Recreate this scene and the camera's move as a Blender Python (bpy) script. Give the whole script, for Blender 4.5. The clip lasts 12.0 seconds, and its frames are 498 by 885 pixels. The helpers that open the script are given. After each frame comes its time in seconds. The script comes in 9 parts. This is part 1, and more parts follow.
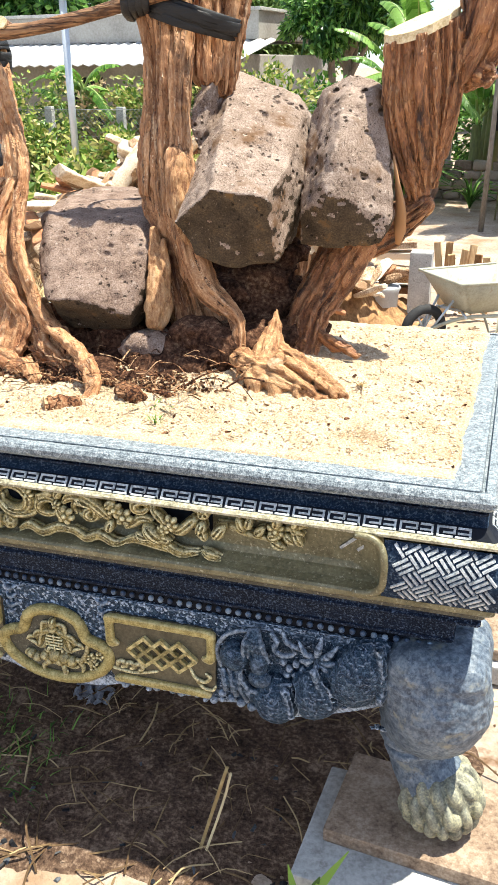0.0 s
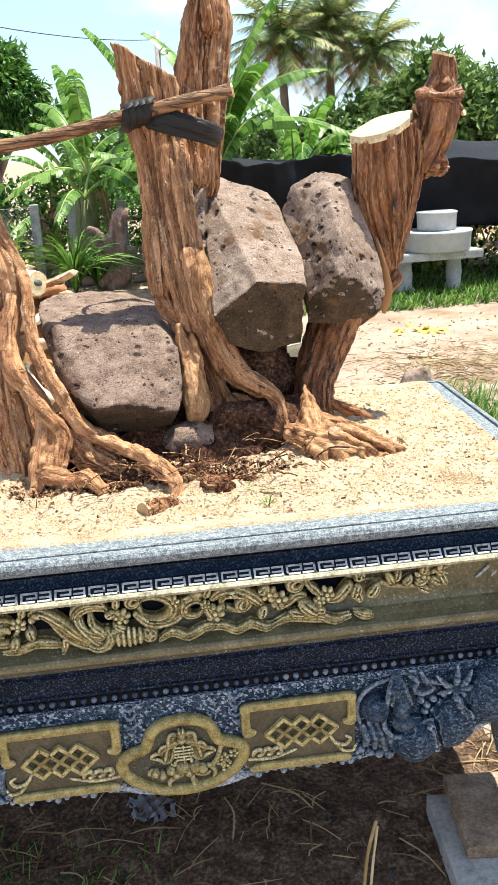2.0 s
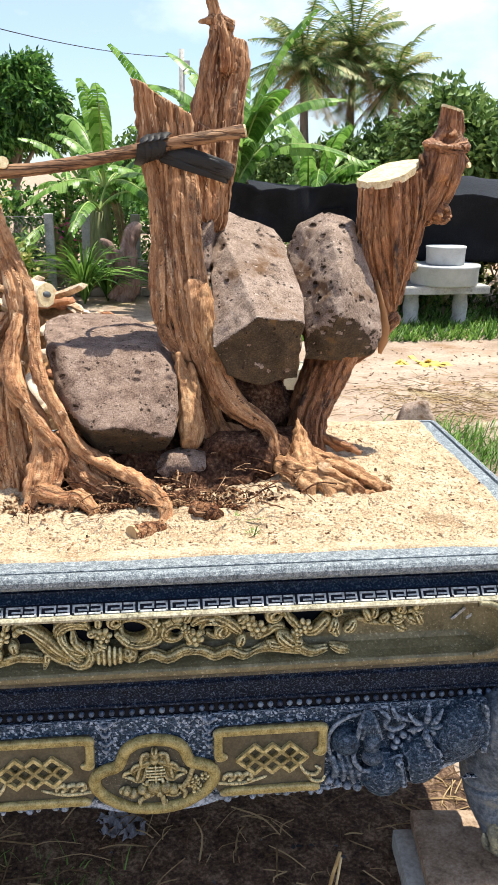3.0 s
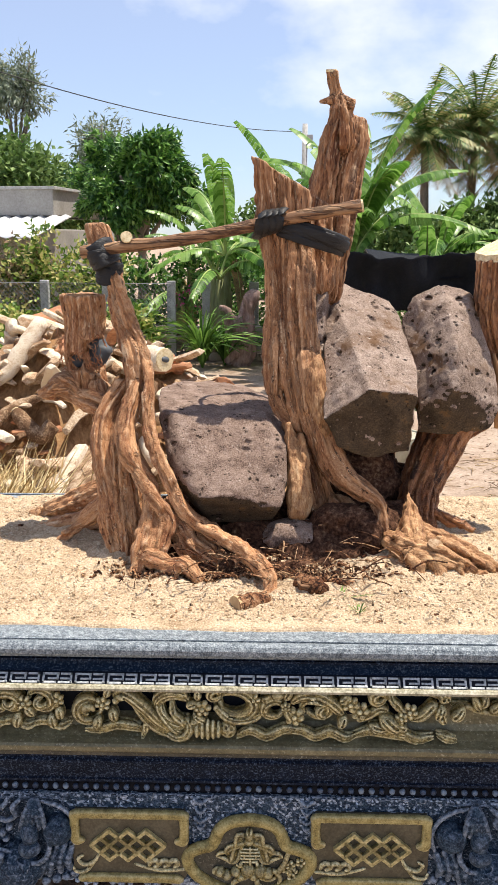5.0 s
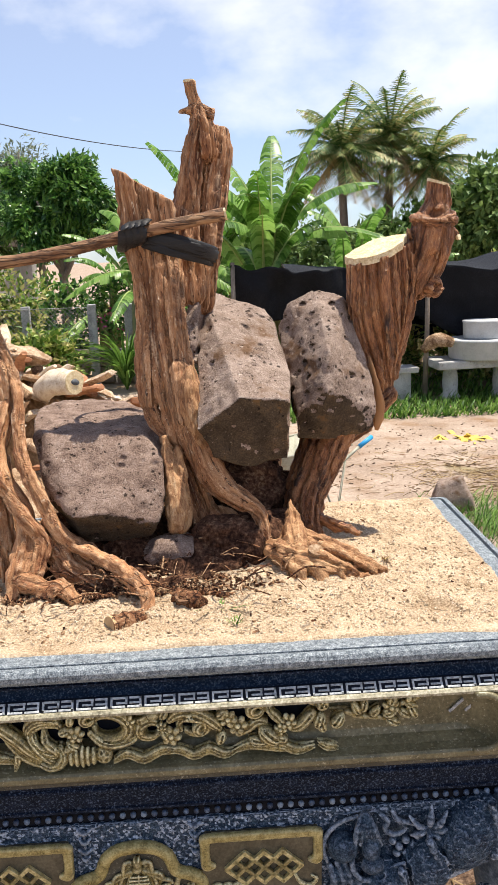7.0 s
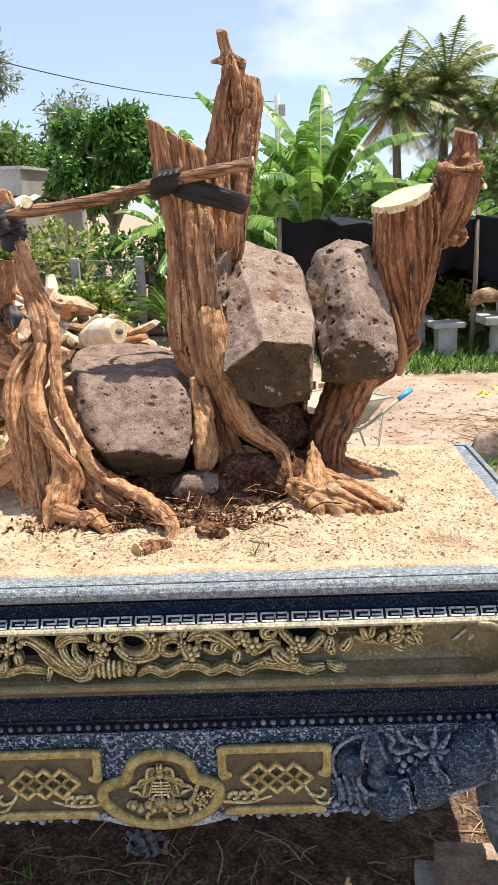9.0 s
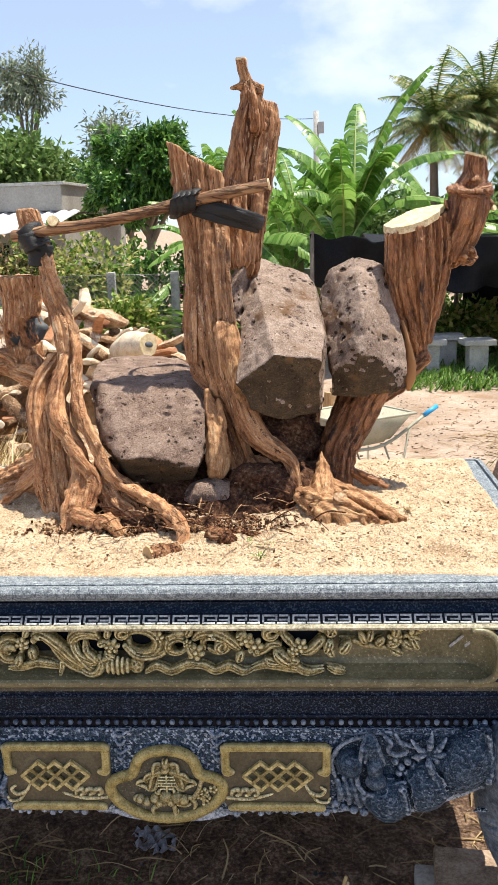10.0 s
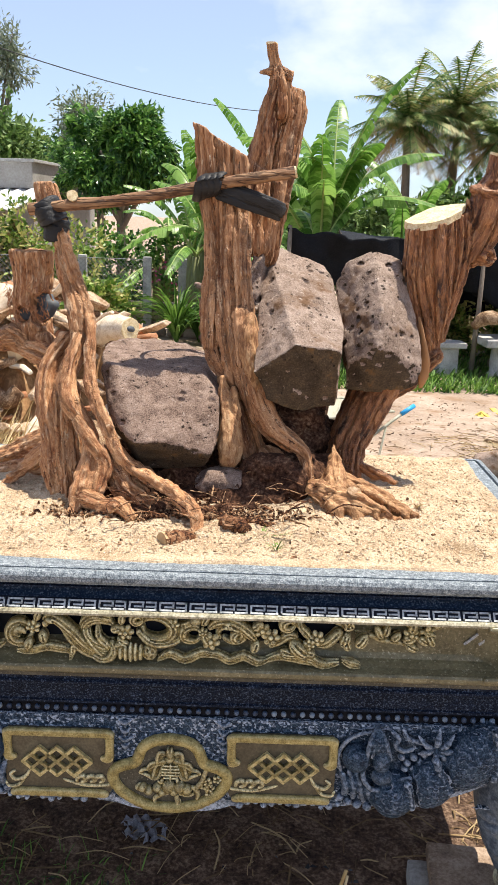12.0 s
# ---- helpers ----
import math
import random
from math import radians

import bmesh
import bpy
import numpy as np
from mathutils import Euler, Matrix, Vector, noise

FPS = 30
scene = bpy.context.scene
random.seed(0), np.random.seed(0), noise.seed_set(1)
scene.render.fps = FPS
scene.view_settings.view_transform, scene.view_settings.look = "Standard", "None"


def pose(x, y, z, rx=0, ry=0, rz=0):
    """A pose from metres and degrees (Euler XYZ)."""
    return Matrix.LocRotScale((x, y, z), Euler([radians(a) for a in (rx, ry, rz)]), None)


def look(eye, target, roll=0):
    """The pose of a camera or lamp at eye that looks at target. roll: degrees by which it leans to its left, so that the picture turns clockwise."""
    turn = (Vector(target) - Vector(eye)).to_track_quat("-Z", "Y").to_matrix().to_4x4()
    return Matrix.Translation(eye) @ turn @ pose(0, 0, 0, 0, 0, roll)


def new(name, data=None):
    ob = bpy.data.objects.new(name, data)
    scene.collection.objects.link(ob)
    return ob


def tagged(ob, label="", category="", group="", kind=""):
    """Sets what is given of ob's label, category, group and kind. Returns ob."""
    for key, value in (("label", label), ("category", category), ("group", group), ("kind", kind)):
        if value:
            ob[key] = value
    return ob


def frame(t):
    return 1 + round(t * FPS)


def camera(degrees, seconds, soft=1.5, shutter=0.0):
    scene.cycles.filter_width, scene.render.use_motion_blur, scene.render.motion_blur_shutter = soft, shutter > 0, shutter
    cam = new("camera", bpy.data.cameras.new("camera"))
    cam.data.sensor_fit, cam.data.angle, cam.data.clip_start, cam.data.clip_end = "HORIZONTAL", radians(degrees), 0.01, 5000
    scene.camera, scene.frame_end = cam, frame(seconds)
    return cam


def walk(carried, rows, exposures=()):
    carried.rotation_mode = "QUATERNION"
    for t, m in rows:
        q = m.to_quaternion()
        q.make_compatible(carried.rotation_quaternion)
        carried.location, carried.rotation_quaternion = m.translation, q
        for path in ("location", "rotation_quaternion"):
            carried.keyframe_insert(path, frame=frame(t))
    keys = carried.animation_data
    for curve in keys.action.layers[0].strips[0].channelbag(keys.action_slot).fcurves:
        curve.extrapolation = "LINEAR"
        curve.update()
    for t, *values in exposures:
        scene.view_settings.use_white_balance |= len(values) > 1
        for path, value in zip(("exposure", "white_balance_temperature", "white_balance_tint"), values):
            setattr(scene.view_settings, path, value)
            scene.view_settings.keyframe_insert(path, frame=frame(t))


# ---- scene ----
cam = camera(32.1, 12.0, 0.55)
PATH = [
    (0, (0.963, -1.47, 1.679), (0.391, 0.273, 0.882), -0.7),
    (0.5, (0.677, -1.621, 1.734), (0.212, 0.197, 1.04), -2.6),
    (1, (0.498, -1.579, 1.726), (0.236, 0.291, 1.068), -4.0),
    (1.5, (0.236, -1.585, 1.699), (0.257, 0.308, 1.055), -2.6),
    (2, (0.045, -1.658, 1.731), (0.213, 0.228, 1.086), -3.4),
    (2.5, (0.015, -1.694, 1.774), (0.202, 0.203, 1.168), 0.1),
    (2.7, (0.03, -1.702, 1.777), (0.203, 0.196, 1.169), 0.4),
    (4.3, (0.139, -1.694, 1.778), (0.277, 0.239, 1.284), -1.7),
    (4.5, (0.131, -1.693, 1.789), (0.223, 0.25, 1.323), -1.8),
    (5, (0.071, -1.682, 1.79), (-0.015, 0.262, 1.325), 0.1),
    (5.5, (0.046, -1.677, 1.768), (-0.06, 0.274, 1.343), 2.0),
    (6, (0.068, -1.676, 1.755), (0.062, 0.279, 1.337), 2.4),
    (6.5, (0.153, -1.665, 1.755), (0.208, 0.289, 1.336), -0.1),
    (7, (0.232, -1.652, 1.763), (0.285, 0.302, 1.338), -2.3),
    (7.5, (0.292, -1.668, 1.754), (0.308, 0.278, 1.291), -2.1),
    (7.7, (0.293, -1.669, 1.752), (0.248, 0.27, 1.264), -2.9),
    (9.5, (0.295, -1.812, 1.748), (0.22, 0.118, 1.227), -1.7),
    (10, (0.361, -1.845, 1.756), (0.219, 0.09, 1.271), -1.7),
    (10.5, (0.339, -1.849, 1.758), (0.181, 0.094, 1.31), -0.6),
    (11, (0.293, -1.851, 1.757), (0.175, 0.095, 1.311), -0.4),
    (11.5, (0.26, -1.839, 1.754), (0.169, 0.108, 1.306), 0.2),
    (12, (0.201, -1.832, 1.743), (0.163, 0.104, 1.24), 1.8),
]
EXPOSURE = [(0, 1.20, 6500, 4), (0.5, 1.17, 6500, 4), (1.0, 1.10, 6500, 4), (2.0, 1.02, 6450, 4), (2.5, 0.93, 6450, 5), (4.5, 0.60, 6600, 11), (7.5, 0.56, 6600, 11), (9.5, 0.73, 6650, 9), (11.0, 0.65, 6550, 8), (12, 0.69, 6600, 10)]
walk(cam, [(t, look(eye, target, roll)) for t, eye, target, roll in PATH], EXPOSURE)

# ---- light: a high sun behind the planter and a bright, lightly clouded sky ----
SUN_FALL = Vector((-0.30, -0.125, -1.0)).normalized()
world = bpy.data.worlds.new("sky")
scene.world = world
world.use_nodes = True
wn, wl = world.node_tree.nodes, world.node_tree.links
wn.clear()
sky = wn.new("ShaderNodeTexSky")
sky.sky_type, sky.sun_disc = "NISHITA", False
sky.sun_elevation = math.asin(-SUN_FALL.z)
sky.sun_rotation = math.atan2(-SUN_FALL.x, -SUN_FALL.y)
sky.air_density, sky.dust_density, sky.ozone_density = 1.0, 0.3, 3.0
wcoord = wn.new("ShaderNodeTexCoord")
wmap = wn.new("ShaderNodeMapping")
wmap.inputs["Scale"].default_value = (-1.0, 1.0, 1.7)
wmap.inputs["Location"].default_value = (0.35, 0.1, 0.2)
wl.new(wcoord.outputs["Generated"], wmap.inputs["Vector"])
cloud = wn.new("ShaderNodeTexNoise")
cloud.inputs["Scale"].default_value, cloud.inputs["Detail"].default_value = 4.2, 6.0
cloud.inputs["Roughness"].default_value = 0.55
wl.new(wmap.outputs["Vector"], cloud.inputs["Vector"])
cramp = wn.new("ShaderNodeValToRGB")
cramp.color_ramp.elements[0].position, cramp.color_ramp.elements[1].position = 0.52, 0.82
cramp.color_ramp.elements[0].color = (0.29, 0.29, 0.29, 1)
wl.new(cloud.outputs["Fac"], cramp.inputs["Fac"])
wmix = wn.new("ShaderNodeMixRGB")
wmix.inputs["Color2"].default_value = (15.5, 15.8, 16.0, 1)
wl.new(cramp.outputs["Color"], wmix.inputs["Fac"])
wtint = wn.new("ShaderNodeMixRGB")
wtint.blend_type = "MULTIPLY"
wtint.inputs["Fac"].default_value = 1.0
wtint.inputs["Color2"].default_value = (1.22, 1.52, 2.00, 1)
wl.new(sky.outputs["Color"], wtint.inputs["Color1"])
wl.new(wtint.outputs["Color"], wmix.inputs["Color1"])
wback = wn.new("ShaderNodeBackground")
wback.inputs["Strength"].default_value = 0.052
wl.new(wmix.outputs["Color"], wback.inputs["Color"])
wout = wn.new("ShaderNodeOutputWorld")
wl.new(wback.outputs["Background"], wout.inputs["Surface"])

sun = new("sun", bpy.data.lights.new("sun", "SUN"))
sun.data.energy, sun.data.angle, sun.data.color = 5.0, radians(0.53), (1.0, 0.935, 0.825)
sun.matrix_world = look((3, 3, 12), Vector((3, 3, 12)) + SUN_FALL)


# ---- materials ----
def surface(name, tones, size=0.1, fine=0.012, rough=0.8, bump=0.4, depth=0.004, stretch=(1, 1, 1), metal=0.0,
            specks=(), raised=None, vary=0.0, island=0.0, spec=0.4, mixfine=0.45, grain="noise", through_leaf=0.0, detail=6.0,
            cracks=None, pits=(), span=0.4, pit_mask=0.55, flow=False):
    """A worn, two-scale procedural surface in world metres. tones: colours from low to high; specks: (colour, size,
    low, high);
    raised: (colour, low, high) a paler colour mixed in on the raised edges; cracks: (colour, size, amount) dark ridged
    lines; pits: (colour, size, reach)."""
    m = bpy.data.materials.new(name)
    m.use_nodes = True
    n, l = m.node_tree.nodes, m.node_tree.links
    n.clear()
    out, bsdf = n.new("ShaderNodeOutputMaterial"), n.new("ShaderNodeBsdfPrincipled")
    geo = n.new("ShaderNodeNewGeometry")
    mp = n.new("ShaderNodeMapping")
    mp.inputs["Scale"].default_value = stretch
    where = geo.outputs["Position"]
    if flow:
        run = n.new("ShaderNodeAttribute")
        run.attribute_name = "flow"
        where = run.outputs["Vector"]
    l.new(where, mp.inputs["Vector"])

    def tex(scale, kind="noise", det=detail):
        t = n.new("ShaderNodeTexNoise" if kind == "noise" else "ShaderNodeTexVoronoi")
        t.inputs["Scale"].default_value = scale
        if kind == "noise":
            t.inputs["Detail"].default_value = det
            t.inputs["Roughness"].default_value = 0.62
        l.new(mp.outputs["Vector"], t.inputs["Vector"])
        return t.outputs["Fac" if kind == "noise" else "Distance"]

    def calc(op, a, b):
        c = n.new("ShaderNodeMath")
        c.operation = op
        for k, v in enumerate((a, b)):
            if isinstance(v, (int, float)):
                c.inputs[k].default_value = v
            else:
                l.new(v, c.inputs[k])
        return c.outputs[0]

    coarse, small = tex(1 / size), tex(1 / fine, grain)
    value = calc("ADD", calc("MULTIPLY", coarse, 1 - mixfine), calc("MULTIPLY", small, mixfine))
    if vary:
        info = n.new("ShaderNodeObjectInfo")
        value = calc("ADD", value, calc("MULTIPLY", calc("SUBTRACT", info.outputs["Random"], 0.5), vary))
    if island:
        value = calc("ADD", value, calc("MULTIPLY", calc("SUBTRACT", geo.outputs["Random Per Island"], 0.5), island))
    ramp = n.new("ShaderNodeValToRGB")
    el = ramp.color_ramp.elements
    while len(el) < len(tones):
        el.new(0.5)
    for k, c in enumerate(tones):
        el[k].position = 0.5 - span / 2 + span * k / max(1, len(tones) - 1)
        el[k].color = (*c, 1)
    l.new(value, ramp.inputs["Fac"])
    colour = ramp.outputs["Color"]

    def over(colour, fac, c):
        mix = n.new("ShaderNodeMixRGB")
        l.new(fac, mix.inputs["Fac"])
        l.new(colour, mix.inputs["Color1"])
        mix.inputs["Color2"].default_value = (*c, 1)
        return mix.outputs["Color"]

    def band(v, lo, hi):
        r = n.new("ShaderNodeMapRange")
        r.inputs["From Min"].default_value, r.inputs["From Max"].default_value = lo, hi
        l.new(v, r.inputs["Value"])
        return r.outputs["Result"]

    for c, s, lo, hi in specks:
        colour = over(colour, band(tex(1 / s, det=4.0), lo, hi), c)
    height = value
    if cracks:
        c, size_c, amount = cracks
        t = n.new("ShaderNodeTexNoise")
        t.inputs["Scale"].default_value, t.inputs["Detail"].default_value = 1 / size_c, 4.0
        l.new(mp.outputs["Vector"], t.inputs["Vector"])
        line = band(calc("ABSOLUTE", calc("SUBTRACT", t.outputs["Fac"], 0.5), 0.0), 0.045, 0.008)
        colour = over(colour, calc("MULTIPLY", line, amount), c)
        height = calc("SUBTRACT", height, calc("MULTIPLY", line, 0.5))
    for c, size_p, reach in pits:
        v = n.new("ShaderNodeTexVoronoi")
        v.inputs["Scale"].default_value = 1 / size_p
        v.inputs["Randomness"].default_value = 1.0
        l.new(geo.outputs["Position"], v.inputs["Vector"])
        some = band(tex(1 / (size_p * 1.7), det=2.0), pit_mask, pit_mask + 0.05)
        hole = calc("MULTIPLY", band(v.outputs["Distance"], reach, reach * 0.55), some)
        colour = over(colour, calc("MULTIPLY", hole, 0.85), c)
        height = calc("SUBTRACT", height, calc("MULTIPLY", hole, 0.8))
    if raised:
        c, lo, hi = raised
        edge = band(geo.outputs["Pointiness"], lo, hi)
        colour = over(colour, calc("MULTIPLY", edge, band(tex(1 / 0.006, det=3.0), 0.3, 0.6)), c)
    l.new(colour, bsdf.inputs["Base Color"])
    bsdf.inputs["Roughness"].default_value = rough
    bsdf.inputs["Metallic"].default_value = metal
    bsdf.inputs["Specular IOR Level"].default_value = spec
    if bump:
        b = n.new("ShaderNodeBump")
        b.inputs["Strength"].default_value, b.inputs["Distance"].default_value = bump, depth
        l.new(height, b.inputs["Height"])
        l.new(b.outputs["Normal"], bsdf.inputs["Normal"])
    shader = bsdf.outputs["BSDF"]
    if through_leaf:
        tr = n.new("ShaderNodeBsdfTranslucent")
        l.new(colour, tr.inputs["Color"])
        ms = n.new("ShaderNodeMixShader")
        ms.inputs["Fac"].default_value = through_leaf
        l.new(shader, ms.inputs[1])
        l.new(tr.outputs["BSDF"], ms.inputs[2])
        shader = ms.outputs["Shader"]
    l.new(shader, out.inputs["Surface"])
    return m


m_rim = surface("rim_stone", [(0.022, 0.030, 0.040), (0.095, 0.118, 0.138), (0.27, 0.305, 0.325), (0.55, 0.585, 0.595)], 0.010, 0.003, 0.5, 1.0, 0.004, mixfine=0.6, span=0.31)
m_navy = surface("navy_paint", [(0.002, 0.005, 0.014), (0.007, 0.018, 0.040), (0.026, 0.050, 0.092)], 0.02, 0.0035, 0.6, 1.0, 0.003,
                 specks=[((0.12, 0.155, 0.20), 0.005, 0.52, 0.72)], mixfine=0.6, spec=0.12)
m_deep = surface("blue_black_paint", [(0.002, 0.003, 0.007), (0.005, 0.009, 0.020), (0.017, 0.030, 0.065)], 0.03, 0.0035, 0.6, 1.0, 0.003,
                 specks=[((0.10, 0.135, 0.20), 0.0045, 0.52, 0.70)], mixfine=0.6, spec=0.10)
m_blue = surface("blue_grey_paint", [(0.002, 0.005, 0.016), (0.017, 0.036, 0.062), (0.082, 0.124, 0.172)], 0.016, 0.004, 0.40, 1.0, 0.003,
                 specks=[((0.13, 0.175, 0.26), 0.0075, 0.54, 0.72)], raised=((0.50, 0.57, 0.68), 0.511, 0.56), mixfine=0.55, span=0.30, spec=0.15)
m_bead = surface("blue_bead_paint", [(0.015, 0.028, 0.06), (0.06, 0.095, 0.16), (0.20, 0.26, 0.34)], 0.010, 0.004, 0.40, 0.6, 0.002, vary=0.3, span=0.3)
m_black = surface("black_ground_coat", [(0.004, 0.005, 0.008), (0.012, 0.015, 0.024)], 0.05, 0.006, 0.6, 0.3, 0.001, spec=0.12)
m_key = surface("silver_white_paint", [(0.14, 0.16, 0.18), (0.40, 0.42, 0.43), (0.64, 0.66, 0.66)], 0.02, 0.005, 0.5, 0.6, 0.001, mixfine=0.5, span=0.3)
# the pale raised colour holds dry-brushed paint and painted-in sky highlights
m_gold = surface("antique_gold_paint", [(0.016, 0.012, 0.005), (0.16, 0.124, 0.044), (0.45, 0.365, 0.150)], 0.016, 0.004, 0.34, 0.8, 0.003,
                 metal=0.2, raised=((0.95, 0.87, 0.54), 0.502, 0.556), mixfine=0.5, span=0.30, spec=0.3)
m_frame = surface("plain_gold_paint", [(0.10, 0.078, 0.026), (0.34, 0.275, 0.105), (0.58, 0.49, 0.23)], 0.022, 0.004, 0.36, 0.8, 0.003, metal=0.15, raised=((0.80, 0.72, 0.44), 0.515, 0.565), mixfine=0.5, span=0.30, spec=0.25)
m_olive = surface("olive_bronze_paint", [(0.060, 0.052, 0.026), (0.165, 0.145, 0.080), (0.30, 0.27, 0.16)], 0.05, 0.006, 0.40, 0.5, 0.002,
                  metal=0.1, specks=[((0.48, 0.44, 0.31), 0.007, 0.58, 0.74)])
m_field = surface("smoky_olive_field", [(0.030, 0.025, 0.016), (0.085, 0.072, 0.045), (0.16, 0.14, 0.09)], 0.05, 0.006, 0.45, 0.5, 0.002, metal=0.1)
m_umber = surface("umber_moulding_paint", [(0.016, 0.015, 0.011), (0.060, 0.055, 0.038), (0.14, 0.13, 0.095)], 0.05, 0.005, 0.5, 0.5, 0.002,
                  specks=[((0.36, 0.34, 0.27), 0.006, 0.58, 0.75)])
m_sawdust = surface("sawdust", [(0.281, 0.189, 0.109), (0.510, 0.378, 0.247), (0.686, 0.543, 0.385)], 0.09, 0.0045, 0.95, 1.0, 0.010, mixfine=0.62, spec=0.1, span=0.23,
                    specks=[((0.27, 0.175, 0.10), 0.0055, 0.64, 0.72), ((0.86, 0.76, 0.60), 0.006, 0.62, 0.71), ((0.281, 0.155, 0.085), 0.010, 0.62, 0.74)])
m_chip = surface("wood_shavings", [(0.36, 0.26, 0.165), (0.47, 0.36, 0.24), (0.62, 0.51, 0.38)], 0.05, 0.01, 0.9, 0.2, 0.002, island=0.5, spec=0.15)
m_bark = surface("stripped_trunk_wood", [(0.120, 0.037, 0.015), (0.302, 0.121, 0.050), (0.478, 0.237, 0.108), (0.624, 0.358, 0.185), (0.770, 0.512, 0.310)], 0.045, 0.0045, 0.66, 1.0, 0.009,
                 stretch=(1, 1, 0.28), span=0.34, specks=[((0.070, 0.024, 0.010), 0.011, 0.60, 0.68), ((0.86, 0.68, 0.46), 0.008, 0.63, 0.72), ((0.156, 0.047, 0.019), 0.07, 0.58, 0.68), ((0.790, 0.558, 0.353), 0.035, 0.60, 0.72)], cracks=((0.062, 0.020, 0.009), 0.060, 0.35),
                 raised=((0.832, 0.586, 0.370), 0.52, 0.60), mixfine=0.5, spec=0.3, flow=True)
m_bark_split = surface("split_trunk_wood", [(0.073, 0.023, 0.009), (0.218, 0.087, 0.036), (0.385, 0.186, 0.084), (0.541, 0.298, 0.150), (0.686, 0.437, 0.258)], 0.038, 0.0045, 0.66, 1.0, 0.009,
                       stretch=(1, 1, 0.14), span=0.33, specks=[((0.050, 0.018, 0.008), 0.012, 0.60, 0.68), ((0.84, 0.64, 0.42), 0.008, 0.63, 0.72), ((0.078, 0.024, 0.010), 0.06, 0.56, 0.66), ((0.749, 0.512, 0.310), 0.030, 0.62, 0.74)], cracks=((0.042, 0.014, 0.007), 0.050, 0.38),
                       raised=((0.790, 0.539, 0.327), 0.52, 0.60), mixfine=0.45, spec=0.3, flow=True)
m_bark_dark = surface("oiled_red_trunk_wood", [(0.052, 0.017, 0.007), (0.198, 0.073, 0.028), (0.374, 0.160, 0.064), (0.541, 0.279, 0.129)], 0.040, 0.0045, 0.46, 1.0, 0.010,
                      stretch=(1, 1, 0.26), span=0.32, specks=[((0.70, 0.44, 0.23), 0.008, 0.63, 0.72), ((0.042, 0.015, 0.007), 0.05, 0.58, 0.66)], cracks=((0.027, 0.009, 0.005), 0.045, 0.34),
                      raised=((0.728, 0.428, 0.215), 0.52, 0.60), mixfine=0.5, spec=0.45, flow=True)
m_bare = surface("peeled_and_sunlit_wood", [(0.115, 0.044, 0.018), (0.30, 0.142, 0.062), (0.48, 0.272, 0.130), (0.66, 0.45, 0.26)], 0.03, 0.005, 0.6, 1.0, 0.008, stretch=(1, 1, 0.3), span=0.30, mixfine=0.5, spec=0.3, flow=True,
                 specks=[((0.20, 0.085, 0.036), 0.014, 0.60, 0.68)])
m_root = surface("reddish_root_bark", [(0.035, 0.013, 0.007), (0.13, 0.05, 0.022), (0.26, 0.125, 0.06), (0.44, 0.28, 0.16)], 0.03, 0.006, 0.8, 1.0, 0.008,
                 cracks=((0.02, 0.008, 0.005), 0.020, 0.8), mixfine=0.5, spec=0.2, span=0.28, island=0.35)
m_cut = surface("fresh_cut_wood", [(0.50, 0.35, 0.17), (0.70, 0.56, 0.33), (0.82, 0.72, 0.49)], 0.02, 0.005, 0.8, 0.7, 0.004, span=0.3)
m_stick = surface("peeled_stick_wood", [(0.073, 0.031, 0.015), (0.229, 0.115, 0.055), (0.416, 0.250, 0.133)], 0.05, 0.006, 0.75, 1.0, 0.006, stretch=(0.15, 1, 1), span=0.26, cracks=((0.031, 0.013, 0.007), 0.02, 0.7))
m_lava = surface("grey_brown_lava_rock", [(0.109, 0.073, 0.054), (0.281, 0.208, 0.165), (0.437, 0.348, 0.293)], 0.045, 0.0035, 0.9, 1.0, 0.006,
                 specks=[((0.146, 0.083, 0.046), 0.09, 0.53, 0.66), ((0.478, 0.392, 0.331), 0.012, 0.60, 0.72)], pits=[((0.031, 0.020, 0.014), 0.017, 0.34), ((0.052, 0.035, 0.026), 0.0075, 0.32)], pit_mask=0.555, raised=((0.60, 0.52, 0.45), 0.525, 0.60), mixfine=0.55, spec=0.15, span=0.28)
# olive-brown soil stain that also holds the shade of the rocks' undersides
m_lava_soil_shade = surface("soil_stained_shaded_lava_rock", [(0.022, 0.016, 0.010), (0.068, 0.048, 0.030), (0.135, 0.098, 0.062)], 0.05, 0.004, 0.85, 1.0, 0.006,
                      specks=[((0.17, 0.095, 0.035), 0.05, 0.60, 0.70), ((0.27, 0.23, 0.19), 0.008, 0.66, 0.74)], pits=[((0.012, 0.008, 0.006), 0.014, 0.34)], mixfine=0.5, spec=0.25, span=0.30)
m_lava_red = surface("purple_brown_lava_rock", [(0.082, 0.052, 0.040), (0.225, 0.155, 0.120), (0.35, 0.262, 0.213)], 0.045, 0.0035, 0.9, 1.0, 0.007,
                     specks=[((0.40, 0.32, 0.27), 0.012, 0.60, 0.73)], pits=[((0.022, 0.015, 0.012), 0.015, 0.34), ((0.035, 0.025, 0.02), 0.007, 0.32)], pit_mask=0.55, raised=((0.50, 0.40, 0.34), 0.525, 0.60), mixfine=0.55, spec=0.15, span=0.26)
m_debris = surface("root_debris", [(0.012, 0.006, 0.004), (0.045, 0.021, 0.013), (0.12, 0.06, 0.036), (0.28, 0.18, 0.11)], 0.05, 0.009, 0.95, 1.0, 0.012, mixfine=0.55, spec=0.1, span=0.3)
